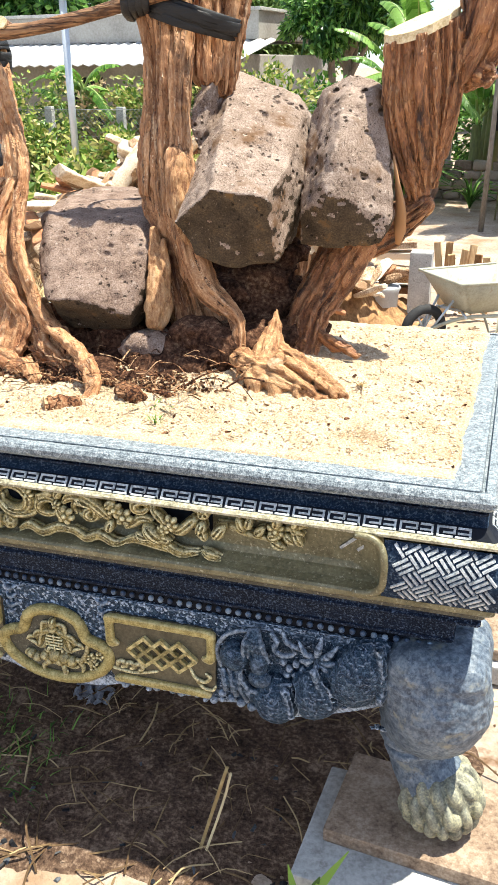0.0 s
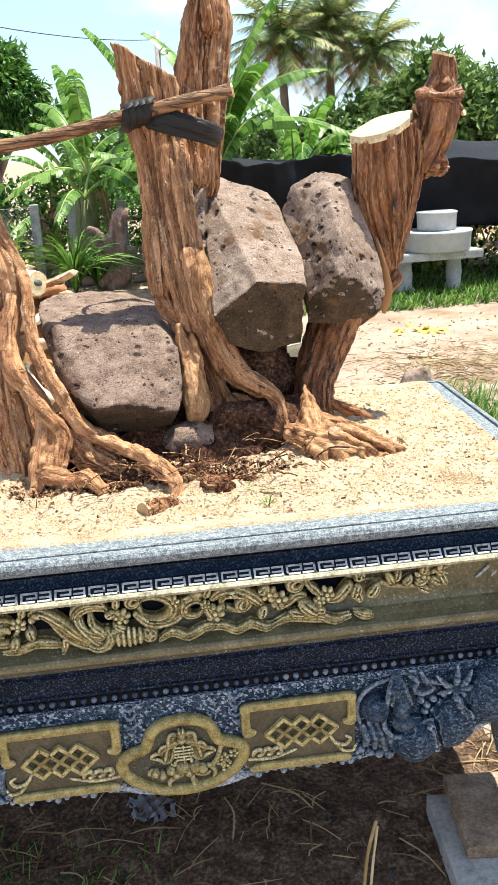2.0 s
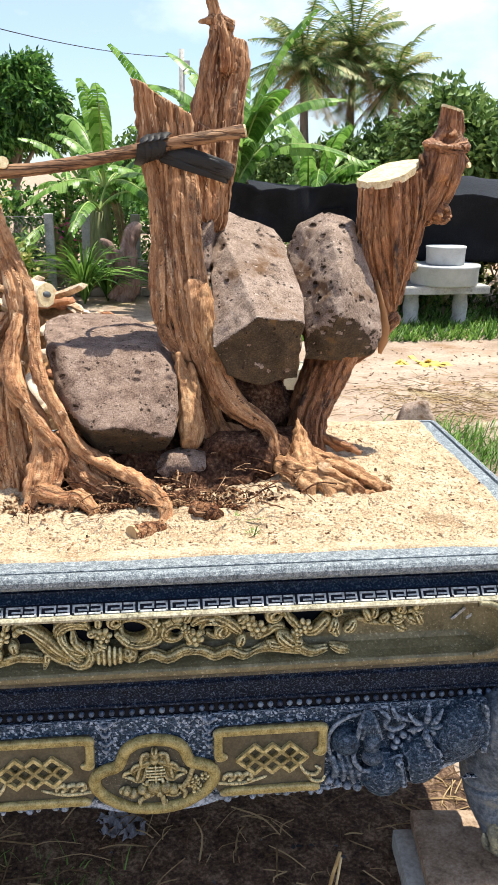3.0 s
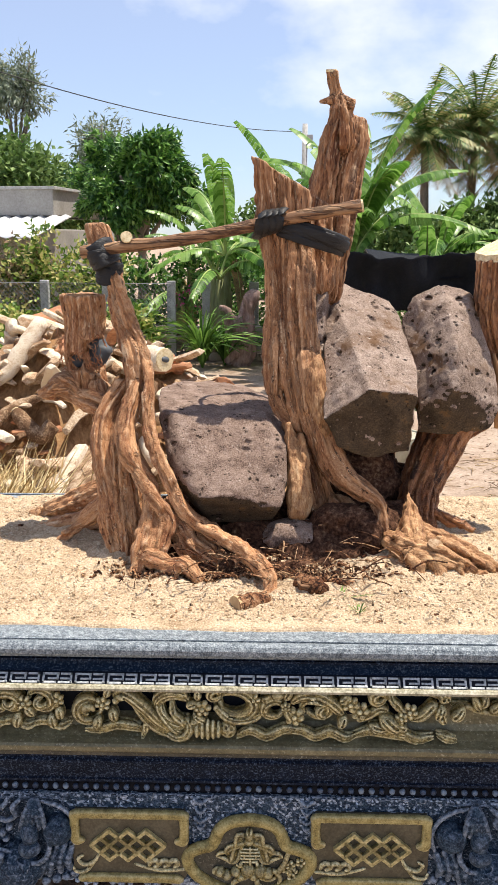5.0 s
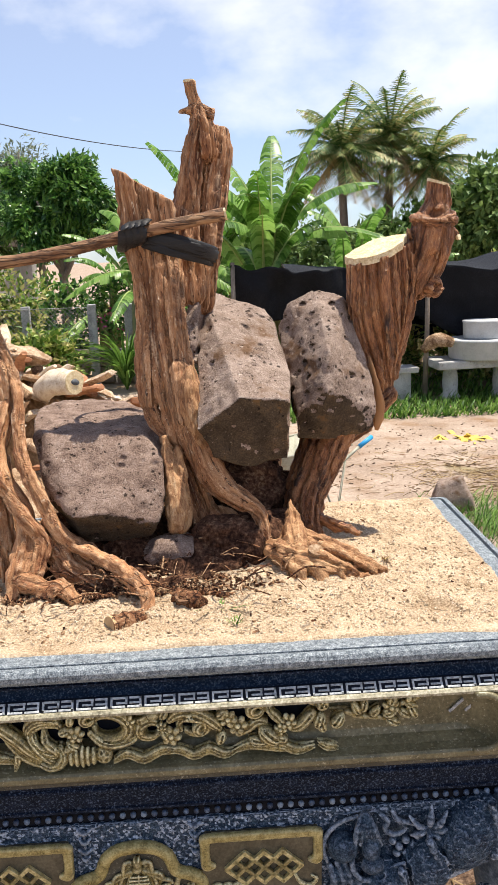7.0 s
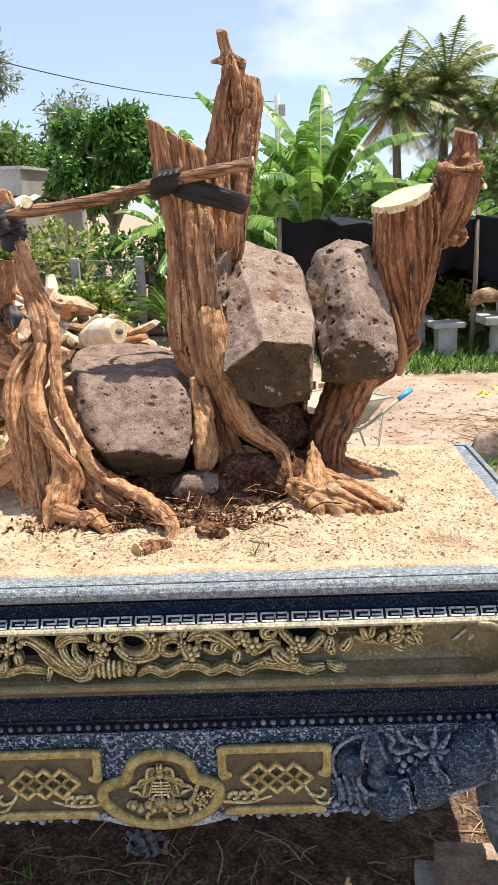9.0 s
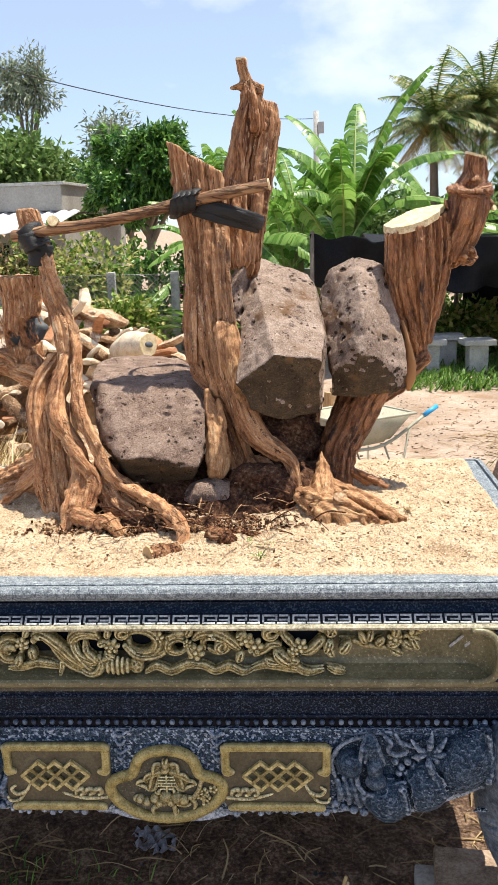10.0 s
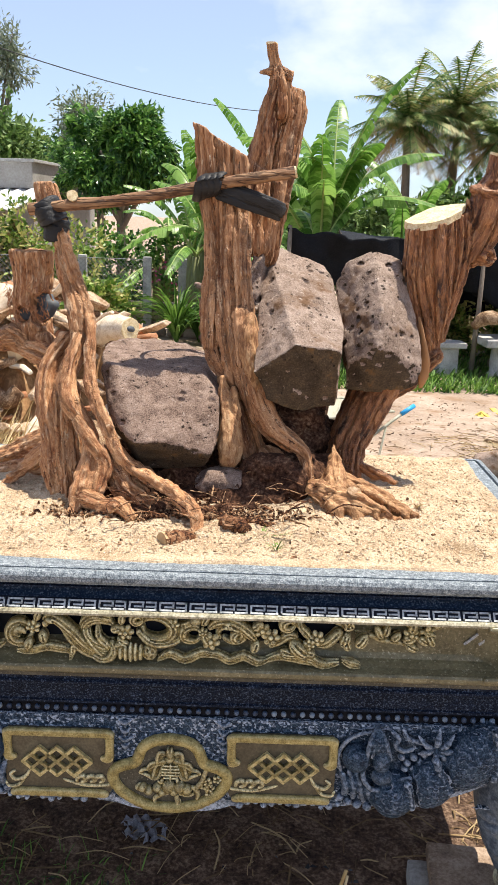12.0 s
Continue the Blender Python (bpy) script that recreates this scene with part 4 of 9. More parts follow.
for dx, zz, h in ((0, 0.012, 0.018), (-0.013, -0.004, 0.012), (0.013, -0.004, 0.012), (0, -0.018, 0.016)):
    c.slab((x + dx, -0.021, z + zz), (0.0040, 0.008, h), 0.0008, 0.001)
# fruit, leaves and trailing ribbons
for u, v, r in ((-142, 268, 24), (-112, 284, 26), (-66, 266, 24), (-6, 258, 34), (54, 262, 32), (90, 272, 28), (-40, 290, 22), (20, 284, 24)):
    x, z = mp(u, v)
    c.ball((x, -0.016, z), (0.00046 * r, 0.013, 0.00050 * r), 0.002)
for pts in ([(-10, 300, 0.6), (-46, 308), (-76, 330), (-78, 360, 0.5)], [(20, 296, 0.6), (36, 318), (44, 356), (56, 340, 0.5)], [(96, 270), (128, 262), (150, 300), (142, 330, 0.5)], [(130, 290, 0.6), (146, 256), (170, 220), (186, 168), (196, 150)], [(-150, 290, 0.5), (-170, 270), (-158, 254)], [(60, 300), (100, 306), (132, 296, 0.5)]):
    mark(pts, 12)
for u, v in ((226, 140), (200, 226), (212, 262), (180, 250), (250, 210), (208, 290)):
    for k in range(5):
        x, z = mp(u + 15 * math.cos(k * 1.257), v + 15 * math.sin(k * 1.257))
        c.ball((x, -0.015, z), (0.0050, 0.006, 0.0050), 0.0008)
on_front("medallion_carving", c.mesh("medallion_carving"), m_gold, "gold bat, shou disc and fruit in relief")

# little silver knots beside the medallion, and a scrolled blue fringe below
for s in (1, -1):
    c = Carving((s * 0.118 - 0.03, -0.018, 0.49), (s * 0.118 + 0.03, 0.006, 0.585), 0.0025)
    for z, w in ((0.568, 0.014), (0.545, 0.010), (0.522, 0.015), (0.505, 0.008)):
        c.path([(s * 0.118 - w, -0.005, z + 0.006, 0.0035), (s * 0.118, -0.009, z, 0.0045), (s * 0.118 + w, -0.005, z + 0.006, 0.0035)], 0.003)
    c.path([(s * 0.118, -0.006, 0.572, 0.003), (s * 0.118, -0.008, 0.50, 0.0035)], 0.003)
    on_front("silver_knot", c.mesh("silver_knot"), m_blue, "silver blue hanging knot")
c = Carving((-0.815, -0.014, 0.340), (0.815, 0.010, 0.590), 0.0024)
c.slab((0, 0.004, 0.47), (1.62, 0.012, 0.226), 0.001, 0.004)
for x in np.arange(-0.80, 0.801, 0.03):
    c.ball((x, 0.0, apron_edge(x) - 0.030), (0.024, 0.03, 0.036), 0.004, cut=True)
c.crack(-0.0026, 0.011, 31, (1, 1, 1), 0.20)
c.crack(-0.0016, 0.0075, 33, (1, 1, 1), 0.24)
tagged(on_front("curl_ground", c.mesh("curl_ground"), m_blue, "small silver blue curls covering the apron"), kind="stuff")
c = Carving((-0.42, -0.016, 0.325), (0.42, 0.010, 0.375), 0.003)
rng = random.Random(4)
for x in np.arange(-0.40, 0.401, 0.020):
    if abs(x + 0.008) > 0.158:
        r = rng.uniform(0.006, 0.0105)
        c.ball((x, -0.004, apron_edge(x) + 0.006 + rng.uniform(-0.004, 0.006)), (r, 0.009, r), 0.004)
tagged(on_front("scroll_fringe", c.mesh("scroll_fringe"), m_blue, "scrolled blue grey fringe along the apron"), kind="stuff")


# beast masks above the legs
def beast_mask(s):
    c = Carving((min(s * 0.39, s * 0.80), -0.075, 0.325), (max(s * 0.39, s * 0.80), 0.014, 0.604), 0.0028)

    def P(x, y, z, r):
        return (s * x, y, z, r)

    # the field behind, and three great lobes rising outward like a furled trunk
    c.slab((s * 0.60, 0.004, 0.500), (0.36, 0.014, 0.15), 0.004, 0.004)
    for x, z, w, d, h, tilt in ((0.533, 0.403, 0.054, 0.056, 0.060, 14), (0.622, 0.444, 0.058, 0.060, 0.074, 24), (0.712, 0.508, 0.064, 0.062, 0.090, 34)):
        c.ball((s * x, -0.006, z), (w, d, h), 0.003, pose(0, 0, 0, 0, s * tilt, 0))
    c.ball((s * 0.752, -0.004, 0.535), (0.030, 0.046, 0.062), 0.012)
    # dark grooves with a raised lip parting the lobes
    for pts in (((0.571, 0.455), (0.579, 0.428), (0.585, 0.392)), ((0.634, 0.520), (0.650, 0.480), (0.668, 0.440)), ((0.766, 0.60), (0.776, 0.55), (0.778, 0.50), (0.772, 0.475))):
        c.path([P(x - 0.013, -0.050, z, 0.0085) for x, z in pts], 0.003)
        c.path([P(x, -0.062, z, 0.0095) for x, z in pts], 0.002, cut=True)
        c.path([P(x, -0.042, z, 0.0085) for x, z in pts], 0.002, cut=True)
        c.path([P(x, -0.026, z, 0.0065) for x, z in pts], 0.002, cut=True)
    c.crack(-0.0022, 0.012, 51, (1, 1, 1), 0.28)
    # round cheek inside a rolled rim
    c.ball((s * 0.437, -0.016, 0.500), (0.034, 0.030, 0.036), 0.004)
    c.path([P(0.470, -0.014, 0.570, 0.004), P(0.430, -0.016, 0.558, 0.005), P(0.402, -0.016, 0.530, 0.005), P(0.394, -0.014, 0.495, 0.005), P(0.402, -0.012, 0.462, 0.004)], 0.002)
    # hanging tassel of hair over the nose
    for k in range(5):
        o = (k - 2) * 0.011
        c.path([P(0.484 + o * 0.25, -0.022, 0.577, 0.006), P(0.484 + o * 0.8, -0.036, 0.552, 0.0075), P(0.488 + o * 1.3, -0.032, 0.518 - 0.004 * abs(k - 2), 0.005)], 0.0015)
    c.ball((s * 0.496, -0.030, 0.500), (0.020, 0.020, 0.030), 0.004)
    # the hooked mouth
    c.ball((s * 0.498, -0.034, 0.463), (0.025, 0.018, 0.021), 0.003)
    c.path([P(0.463, -0.040, 0.492, 0.006), P(0.466, -0.046, 0.458, 0.0065), P(0.488, -0.048, 0.437, 0.006), P(0.518, -0.042, 0.440, 0.005)], 0.002, cut=True)
    c.path([P(0.456, -0.028, 0.490, 0.005), P(0.455, -0.034, 0.455, 0.006), P(0.478, -0.036, 0.428, 0.006), P(0.515, -0.034, 0.432, 0.005), P(0.540, -0.034, 0.452, 0.005), P(0.566, -0.036, 0.462, 0.005)], 0.002)
    # flames of beard on the outer side
    for x0, z0, x1, z1, x2, z2 in ((0.408, 0.452, 0.416, 0.425, 0.412, 0.398), (0.424, 0.458, 0.434, 0.425, 0.436, 0.388), (0.440, 0.455, 0.452, 0.422, 0.462, 0.380), (0.452, 0.440, 0.470, 0.412, 0.486, 0.374), (0.470, 0.420, 0.485, 0.398, 0.500, 0.372)):
        c.path([P(x0, -0.014, z0, 0.007), P(x1, -0.022, z1, 0.0095), P(x2, -0.012, z2, 0.006)], 0.0015)
    for x, z in ((0.404, 0.385), (0.424, 0.374), (0.447, 0.366), (0.472, 0.360)):
        c.ball((s * x, -0.008, z), (0.011, 0.012, 0.010), 0.002)
    # ribbons and a leaf spray on the upper field
    c.path([P(0.520, -0.016, 0.572, 0.005), P(0.533, -0.024, 0.560, 0.006), P(0.528, -0.024, 0.540, 0.006), P(0.548, -0.026, 0.528, 0.006), P(0.572, -0.022, 0.538, 0.005), P(0.560, -0.020, 0.560, 0.005)], 0.0015)
    c.path([P(0.545, -0.016, 0.578, 0.004), P(0.556, -0.022, 0.560, 0.006), P(0.590, -0.022, 0.548, 0.005)], 0.0015)
    for x1, z1, x2, z2, r in ((0.625, 0.560, 0.630, 0.588, 0.008), (0.644, 0.550, 0.664, 0.572, 0.008), (0.648, 0.535, 0.684, 0.533, 0.0085), (0.600, 0.548, 0.582, 0.566, 0.007), (0.604, 0.532, 0.584, 0.520, 0.007), (0.622, 0.516, 0.612, 0.498, 0.007), (0.640, 0.520, 0.652, 0.506, 0.007)):
        c.path([P(0.621, -0.026, 0.540, 0.004), P(x1, -0.034, z1, r), P(x2, -0.022, z2, 0.003)], 0.0012)
    for x, z in ((0.545, 0.505), (0.560, 0.490), (0.575, 0.505), (0.590, 0.495), (0.555, 0.475), (0.572, 0.478), (0.60, 0.515)):
        c.ball((s * x, -0.014, z), (0.009, 0.012, 0.009), 0.002)
    c.rough(0.0007, 0.010, 3)
    return on_front("beast_mask", c.mesh("beast_mask"), m_blue, "blue grey beast mask with furled lobes and leaf spray")


beast_mask(1)
beast_mask(-1)


# lion-paw legs
def leg_mesh():
    """A front-right leg, its corner at the origin, outward along +x and -y."""
    c = Carving((-0.21, -0.14, 0.095), (0.15, 0.24, 0.615), 0.004)
    c.slab((-0.018, 0.050, 0.515), (0.205, 0.235, 0.175), 0.03, 0.05)
    c.path([(-0.016, 0.016, 0.50, 0.092), (-0.010, 0.012, 0.455, 0.098), (-0.030, 0.034, 0.41, 0.090), (-0.056, 0.062, 0.365, 0.070), (-0.056, 0.070, 0.31, 0.060), (-0.040, 0.066, 0.25, 0.060), (-0.006, 0.050, 0.205, 0.068), (0.008, 0.042, 0.17, 0.070)], 0.02)
    # slanting folds of drapery round the ankle
    for z, o, r in ((0.412, 0.006, 0.017), (0.378, 0.000, 0.012), (0.350, -0.006, 0.014), (0.318, -0.012, 0.011)):
        pts = []
        for k in range(8):
            a = radians(-165 + 32 * k)
            q = 0.076 + o
            pts.append((-0.050 + q * math.cos(a), 0.058 + q * math.sin(a), z + 0.026 * math.sin(a + 1.2), r * (0.7 + 0.3 * math.sin(a * 2 + z * 40))))
        c.path(pts, 0.004)
    c.crack(-0.0032, 0.030, 61, (1, 1, 1), 0.32, 0.43)
    c.crack(-0.0010, 0.016, 63, (1, 1, 1), 0.30, 0.30)
    c.slab((-0.02, 0.02, 0.085), (0.4, 0.4, 0.03), 0.001, 0.001, cut=True)
    c.rough(0.0014, 0.012, 7)
    return c.mesh("leg")


def paw_mesh():
    """Fur locks that swirl round the foot in two tiers."""
    c = Carving((-0.12, -0.115, 0.095), (0.14, 0.15, 0.30), 0.0030)
    cx, cy, cz = 0.010, 0.040, 0.184
    c.ball((cx, cy, cz), (0.082, 0.082, 0.086), 0.01)
    rng = random.Random(17)
    for tier, (hi, lo, count) in enumerate(((66, 10, 8), (26, -30, 10), (-8, -60, 12))):
        for k in range(count):
            a = -165 + 255 * (k + 0.5 * (tier % 2)) / count
            sw = (30, 22, 12)[tier] * (1 if k < count * 0.55 else -1)
            pts = []
            for j in range(5):
                t = j / 4
                w, el = radians(a + sw * t * t), radians(hi + (lo - hi) * t)
                r = 0.079 + 0.005 * tier * (1 - t) + 0.003 * math.sin(math.pi * t)
                pts.append((cx + r * math.cos(el) * math.cos(w), cy + r * math.cos(el) * math.sin(w), cz + 0.98 * r * math.sin(el), (0.003, 0.0105, 0.0135, 0.0105, 0.003)[j] * rng.uniform(0.85, 1.15)))
            c.path(pts, 0.0025, 3)
    c.ball((cx + 0.030, cy - 0.072, cz - 0.004), (0.024, 0.018, 0.024), 0.002)
    c.ball((-0.090, 0.13, 0.27), (0.09, 0.09, 0.10), 0.004, cut=True)
    c.slab((0, 0, 0.085), (0.4, 0.4, 0.03), 0.001, 0.001, cut=True)
    return c.mesh("paw")


paw_shape = paw_mesh()
paw_shape.materials.append(m_paw)
leg_shape = leg_mesh()
m_leg = surface("worn_leg_paint", [(0.014, 0.020, 0.036), (0.070, 0.094, 0.128), (0.20, 0.235, 0.265)], 0.03, 0.005, 0.5, 0.8, 0.003,
                specks=[((0.22, 0.26, 0.31), 0.012, 0.46, 0.80), ((0.24, 0.235, 0.19), 0.05, 0.58, 0.72)], raised=((0.44, 0.49, 0.54), 0.515, 0.60), span=0.34)
leg_shape.materials.append(m_leg)
for sx, sy, turn in ((1, -1, 0), (1, 1, 90), (-1, 1, 180), (-1, -1, 270)):
    ob = new("leg", leg_shape)
    ob.parent = planter
    ob["label"] = "lion-paw leg in worn blue, grey and gold"
    ob.matrix_basis = pose(sx * (HX + 0.005), sy * (HY + 0.005), 0, 0, 0, turn)
    pw = new("paw", paw_shape)
    pw.parent = ob
    pw["label"] = "worn gold and grey lion paw"

# the gold frieze: vines, flowers, scrolls, a bird and a ribboned gourd
c = Carving((-0.745, -0.096, 0.746), (0.735, -0.014, 0.880), 0.0021)


def flower(x, z, r=0.016, y=-0.058):
    for k in range(6):
        a = k * math.pi / 3 + x * 9
        c.ball((x + r * 0.62 * math.cos(a), y, z + r * 0.62 * math.sin(a)), (r * 0.42, 0.008, r * 0.34), 0.0015, pose(0, 0, 0, 0, -math.degrees(a), 0))
    c.ball((x, y - 0.006, z), (r * 0.28, 0.007, r * 0.28), 0.001)


# the relief is drawn in its own units: u along, v down from the upper edge
def fr(u, v):
    return -0.354 + 0.000533 * u, 0.874 - 0.000583 * v


veins = []


def band(pts, r, y=-0.054, lift=0.0, k=0.0012):
    """A stroke of the relief through (u, v) or (u, v, width) points."""
    q = []
    for i, p in enumerate(pts):
        x, z = fr(p[0], p[1])
        q.append((x, y - lift * math.sin(math.pi * i / max(1, len(pts) - 1)), z, 0.00070 * r * (p[2] if len(p) > 2 else 1.0) * (0.55 + 0.55 * math.sin(math.pi * min(0.92, max(0.12, (i + 0.35) / len(pts)))))))
    c.path(q, k, 3)
    c.path([(p[0], p[1] + 0.013, p[2], p[3] * 1.05) for p in q], k, 2)
    if r >= 9:
        for side in (-0.45, 0.35) if r > 15 else (0.15,):
            line = []
            for i, p in enumerate(q):
                a, b = q[max(0, i - 1)], q[min(len(q) - 1, i + 1)]
                d = math.hypot(b[0] - a[0], b[2] - a[2]) + 1e-9
                line.append((p[0] - side * p[3] * (b[2] - a[2]) / d, p[1] - p[3] * 1.0, p[2] + side * p[3] * (b[0] - a[0]) / d, max(0.0009, p[3] * 0.22)))
            veins.append(line)


def bloom(u, v, r, y=-0.066):
    """A round flower of six petals with a knob."""
    x, z = fr(u, v)
    flower(x, z, 0.00062 * r, y)


def plume(pts, r, n=3, gap=9, y=-0.054):
    """Several strokes side by side, like long feathers or the veins of a leaf."""
    for k in range(n):
        o = (k - (n - 1) / 2) * gap
        band([(p[0] + o * (0.25 + 0.5 * abs(math.sin(i))), p[1] + o * 0.9, 0.45 + 0.55 * math.sin(math.pi * (i + 0.6) / (len(pts) + 0.3))) for i, p in enumerate(pts)], r, y - 0.002 * (k % 2), 0.010)


def oval(u, v, ru, rv, r, start=0.0, sweep=5.9, y=-0.052):
    """An open ring of vine that ends in a curl."""
    pts = []
    for k in range(11):
        a = start + sweep * k / 10
        f = 1 - 0.22 * (k / 10) ** 2
        pts.append((u + ru * f * math.cos(a), v + rv * f * math.sin(a), 0.7 + 0.5 * math.sin(math.pi * k / 10)))
    band(pts, r, y, 0.008)


def leafy(u, v, deg, ln, w, y=-0.058):
    """A pointed leaf with a rib."""
    a = radians(deg)
    q = [(u + ln * t * math.cos(a), v - ln * t * math.sin(a), m) for t, m in ((0, 0.35), (0.35, 1.0), (0.7, 0.8), (1.0, 0.2))]
    band(q, w, y, 0.008)


# the stretch beyond the first bird repeats the vine's rings and flowers
for k, u in enumerate((-690, -560, -430, -300, -170)):
    oval(u, 50 + 12 * (k % 2), 52, 40, 13, 0.8 * k, 5.6)
    bloom(u + 66, 40 + 14 * (k % 2), 26)
    leafy(u + 40, 100, 200 + 20 * k, 60, 14)
    leafy(u + 70, 70, 40 - 30 * k, 52, 13)
    plume([(u - 40, 150), (u + 20, 130), (u + 70, 150), (u + 110, 140)], 7, 2, 12)
    oval(u + 6, 52, 22, 17, 9, 2.0 + k, 5.0, -0.060)
# ring and flower beside the first bird
oval(18, 85, 46, 46, 14, 0.4, 5.6)
bloom(76, 54, 27)
leafy(88, 30, 70, 40, 11)
leafy(60, 110, 250, 46, 13)
oval(20, 85, 20, 20, 8, 2.0, 4.6, -0.060)
leafy(112, 75, 280, 50, 14)
# the first bird: head, eye, long sweeping neck and wing
band([(128, 22), (150, 12), (178, 22), (205, 40), (245, 75), (285, 120), (325, 152)], 17, -0.060, 0.006)
band([(186, 58, 0.6), (225, 100), (268, 142), (318, 172), (345, 178, 0.4)], 13, -0.054, 0.006)
x, z = fr(130, 36)
c.ball((x, -0.072, z), (0.0075, 0.007, 0.0075), 0.001)
x, z = fr(152, 22)
c.ball((x, -0.070, z), (0.012, 0.010, 0.009), 0.002)
# the great curling leaf
plume([(278, 80), (292, 38), (335, 12), (392, 20), (408, 46)], 11, 3, 11)
plume([(300, 42), (304, 82), (330, 122), (372, 150), (404, 150)], 11, 4, 12)
plume([(345, 50), (352, 92), (384, 120), (396, 152)], 10, 2, 14)
band([(322, 172), (362, 186), (402, 172), (418, 140), (404, 118)], 13, -0.060, 0.008)
leafy(405, 62, 20, 44, 13)
bloom(465, 66, 30)
leafy(446, 36, 85, 42, 11)
leafy(470, 108, 205, 66, 14)
leafy(430, 96, 330, 60, 13)
# spiral, ring and flower, then the second bird
oval(514, 12, 20, 18, 9, 0.0, 6.8, -0.060)
oval(592, 55, 76, 50, 15, 3.4, 6.1)
band([(520, 72), (560, 104), (612, 112), (668, 102), (705, 84, 0.5)], 14, -0.058, 0.006)
plume([(598, 4), (636, 14), (662, 40)], 8, 2, 14)
bloom(664, 28, 24)
plume([(690, 40), (722, 36), (756, 16)], 9, 2, 13)
x, z = fr(760, 8)
c.ball((x, -0.068, z), (0.013, 0.012, 0.010), 0.002)
oval(746, 70, 42, 34, 12, 0.6, 5.8)
leafy(786, 30, 60, 50, 13)
leafy(790, 62, 300, 62, 14)
bloom(824, 92, 34)
bloom(790, 56, 18)
# the third creature and its ring
band([(820, 40, 0.7), (850, 16), (900, 6), (950, 26), (992, 62), (1010, 84, 0.5)], 18, -0.060, 0.006)
oval(908, 66, 56, 40, 13, 2.6, 6.0)
plume([(870, 30), (900, 18), (948, 40)], 7, 2, 12, -0.068)
oval(940, 72, 22, 20, 9, 0.4, 5.2, -0.060)
bloom(1040, 40, 30)
bloom(1076, 66, 34)
leafy(1020, 90, 250, 52, 14)
leafy(1000, 40, 40, 46, 12)
# the cluster before the quiet end
oval(1150, 14, 26, 20, 11, 0.0, 6.4, -0.060)
x, z = fr(1150, 14)
band([(1080, 110), (1120, 84), (1150, 62), (1180, 70)], 13, -0.056, 0.006)
plume([(1196, 4), (1206, 34), (1236, 60), (1246, 84)], 10, 3, 12)
leafy(1160, 84, 320, 96, 22, -0.062)
bloom(1268, 66, 30)
band([(1280, 104, 0.5), (1312, 88), (1338, 66), (1360, 48, 1.3)], 15, -0.060, 0.006)
bloom(1238, 92, 22)
leafy(1120, 130, 350, 70, 16)
leafy(1210, 120, 340, 60, 14)
band([(1298, -14, 0.4), (1340, 4, 0.8), (1388, 24)], 9, -0.050)
leafy(1408, 26, 105, 46, 17)
leafy(1390, 30, 60, 50, 15)
leafy(1400, 46, 250, 60, 16)
leafy(1390, 70, 290, 50, 14)
leafy(1440, 100, 50, 62, 17)
# the sprig
band([(1440, 62, 0.6), (1500, 66), (1548, 84), (1620, 92), (1700, 122, 0.4)], 8, -0.040, 0.004)
for u, v, d, ln, w in ((1552, 78, 120, 62, 13), (1560, 70, 75, 56, 12), (1590, 84, 40, 50, 12), (1660, 20, 100, 46, 14), (1672, 50, 80, 56, 15), (1700, 66, 330, 62, 13), (1738, 46, 300, 70, 14), (1724, 44, 340, 60, 11), (1640, 88, 20, 60, 13), (1650, 96, 335, 66, 14), (1736, 36, 60, 22, 8), (1770, 24, 40, 34, 7)):
    leafy(u, v, d, ln, w, -0.040)
band([(1668, 62), (1720, 46), (1780, 26), (1838, 6, 0.4)], 8, -0.038, 0.004)
bloom(1672, 56, 30, -0.046)
# ribbons along the lower edge
for pts in ([(0, 160, 0.4), (60, 154), (130, 134), (190, 142), (236, 156, 0.5)], [(228, 164, 0.4), (244, 136), (226, 188, 0.6)], [(600, 180, 0.5), (655, 150), (716, 172), (784, 144), (840, 152, 0.5)], [(770, 158, 0.4), (850, 148), (906, 170), (964, 150), (1020, 176), (1062, 172, 0.4)],
            [(1058, 170, 0.4), (1118, 146), (1180, 150), (1240, 162), (1320, 180, 0.4)], [(1180, 150, 0.4), (1240, 150), (1300, 176), (1370, 170, 0.4)], [(1384, 160, 0.4), (1420, 168), (1460, 182, 0.4)]):
    for o in (0, 12):
        band([(p[0], p[1] + o, p[2] if len(p) > 2 else 1.0) for p in pts], 9, -0.058, 0.006)
# the ribbed gourd and its knot
for k in range(5):
    x, z = fr(444 + 21 * k, 150)
    c.ball((x, -0.066, z), (0.0066, 0.014, 0.024 - 0.0025 * abs(k - 2)), 0.0008)
x, z = fr(566, 150)
c.ball((x, -0.062, z), (0.017, 0.014, 0.020), 0.002)
for k in range(4):
    c.ball((x + 0.010 * math.cos(k * 1.57 + 0.6), -0.078, z + 0.011 * math.sin(k * 1.57 + 0.6)), (0.0050, 0.008, 0.0055), 0.001, cut=True)
for line in veins:
    c.path(line, 0.0006, 3, cut=True)
on_front("gold_frieze_relief", c.mesh("gold_frieze_relief"), m_gold, "deep gold relief of vines, flowers, bird and ribboned gourd")
# black plate added behind the relief, as the shade of its pierced gaps
bm = bmesh.new()
box(bm, (-0.16, -0.0300, 0.832), (1.12, 0.006, 0.050), None, 0.002)
on_front("pierced_ground", bm, m_black, "black plate that paints the shade in the pierced relief's gaps")
# two short scratches in the quiet end of the frieze
bm = bmesh.new()
for x in (0.678, 0.712):
    box(bm, (x, -0.0285, 0.826), (0.040, 0.003, 0.006), pose(0, 0, 0, 0, -42, 0).to_3x3())
on_front("scratch_marks", bm, m_key, "two pale scratches")

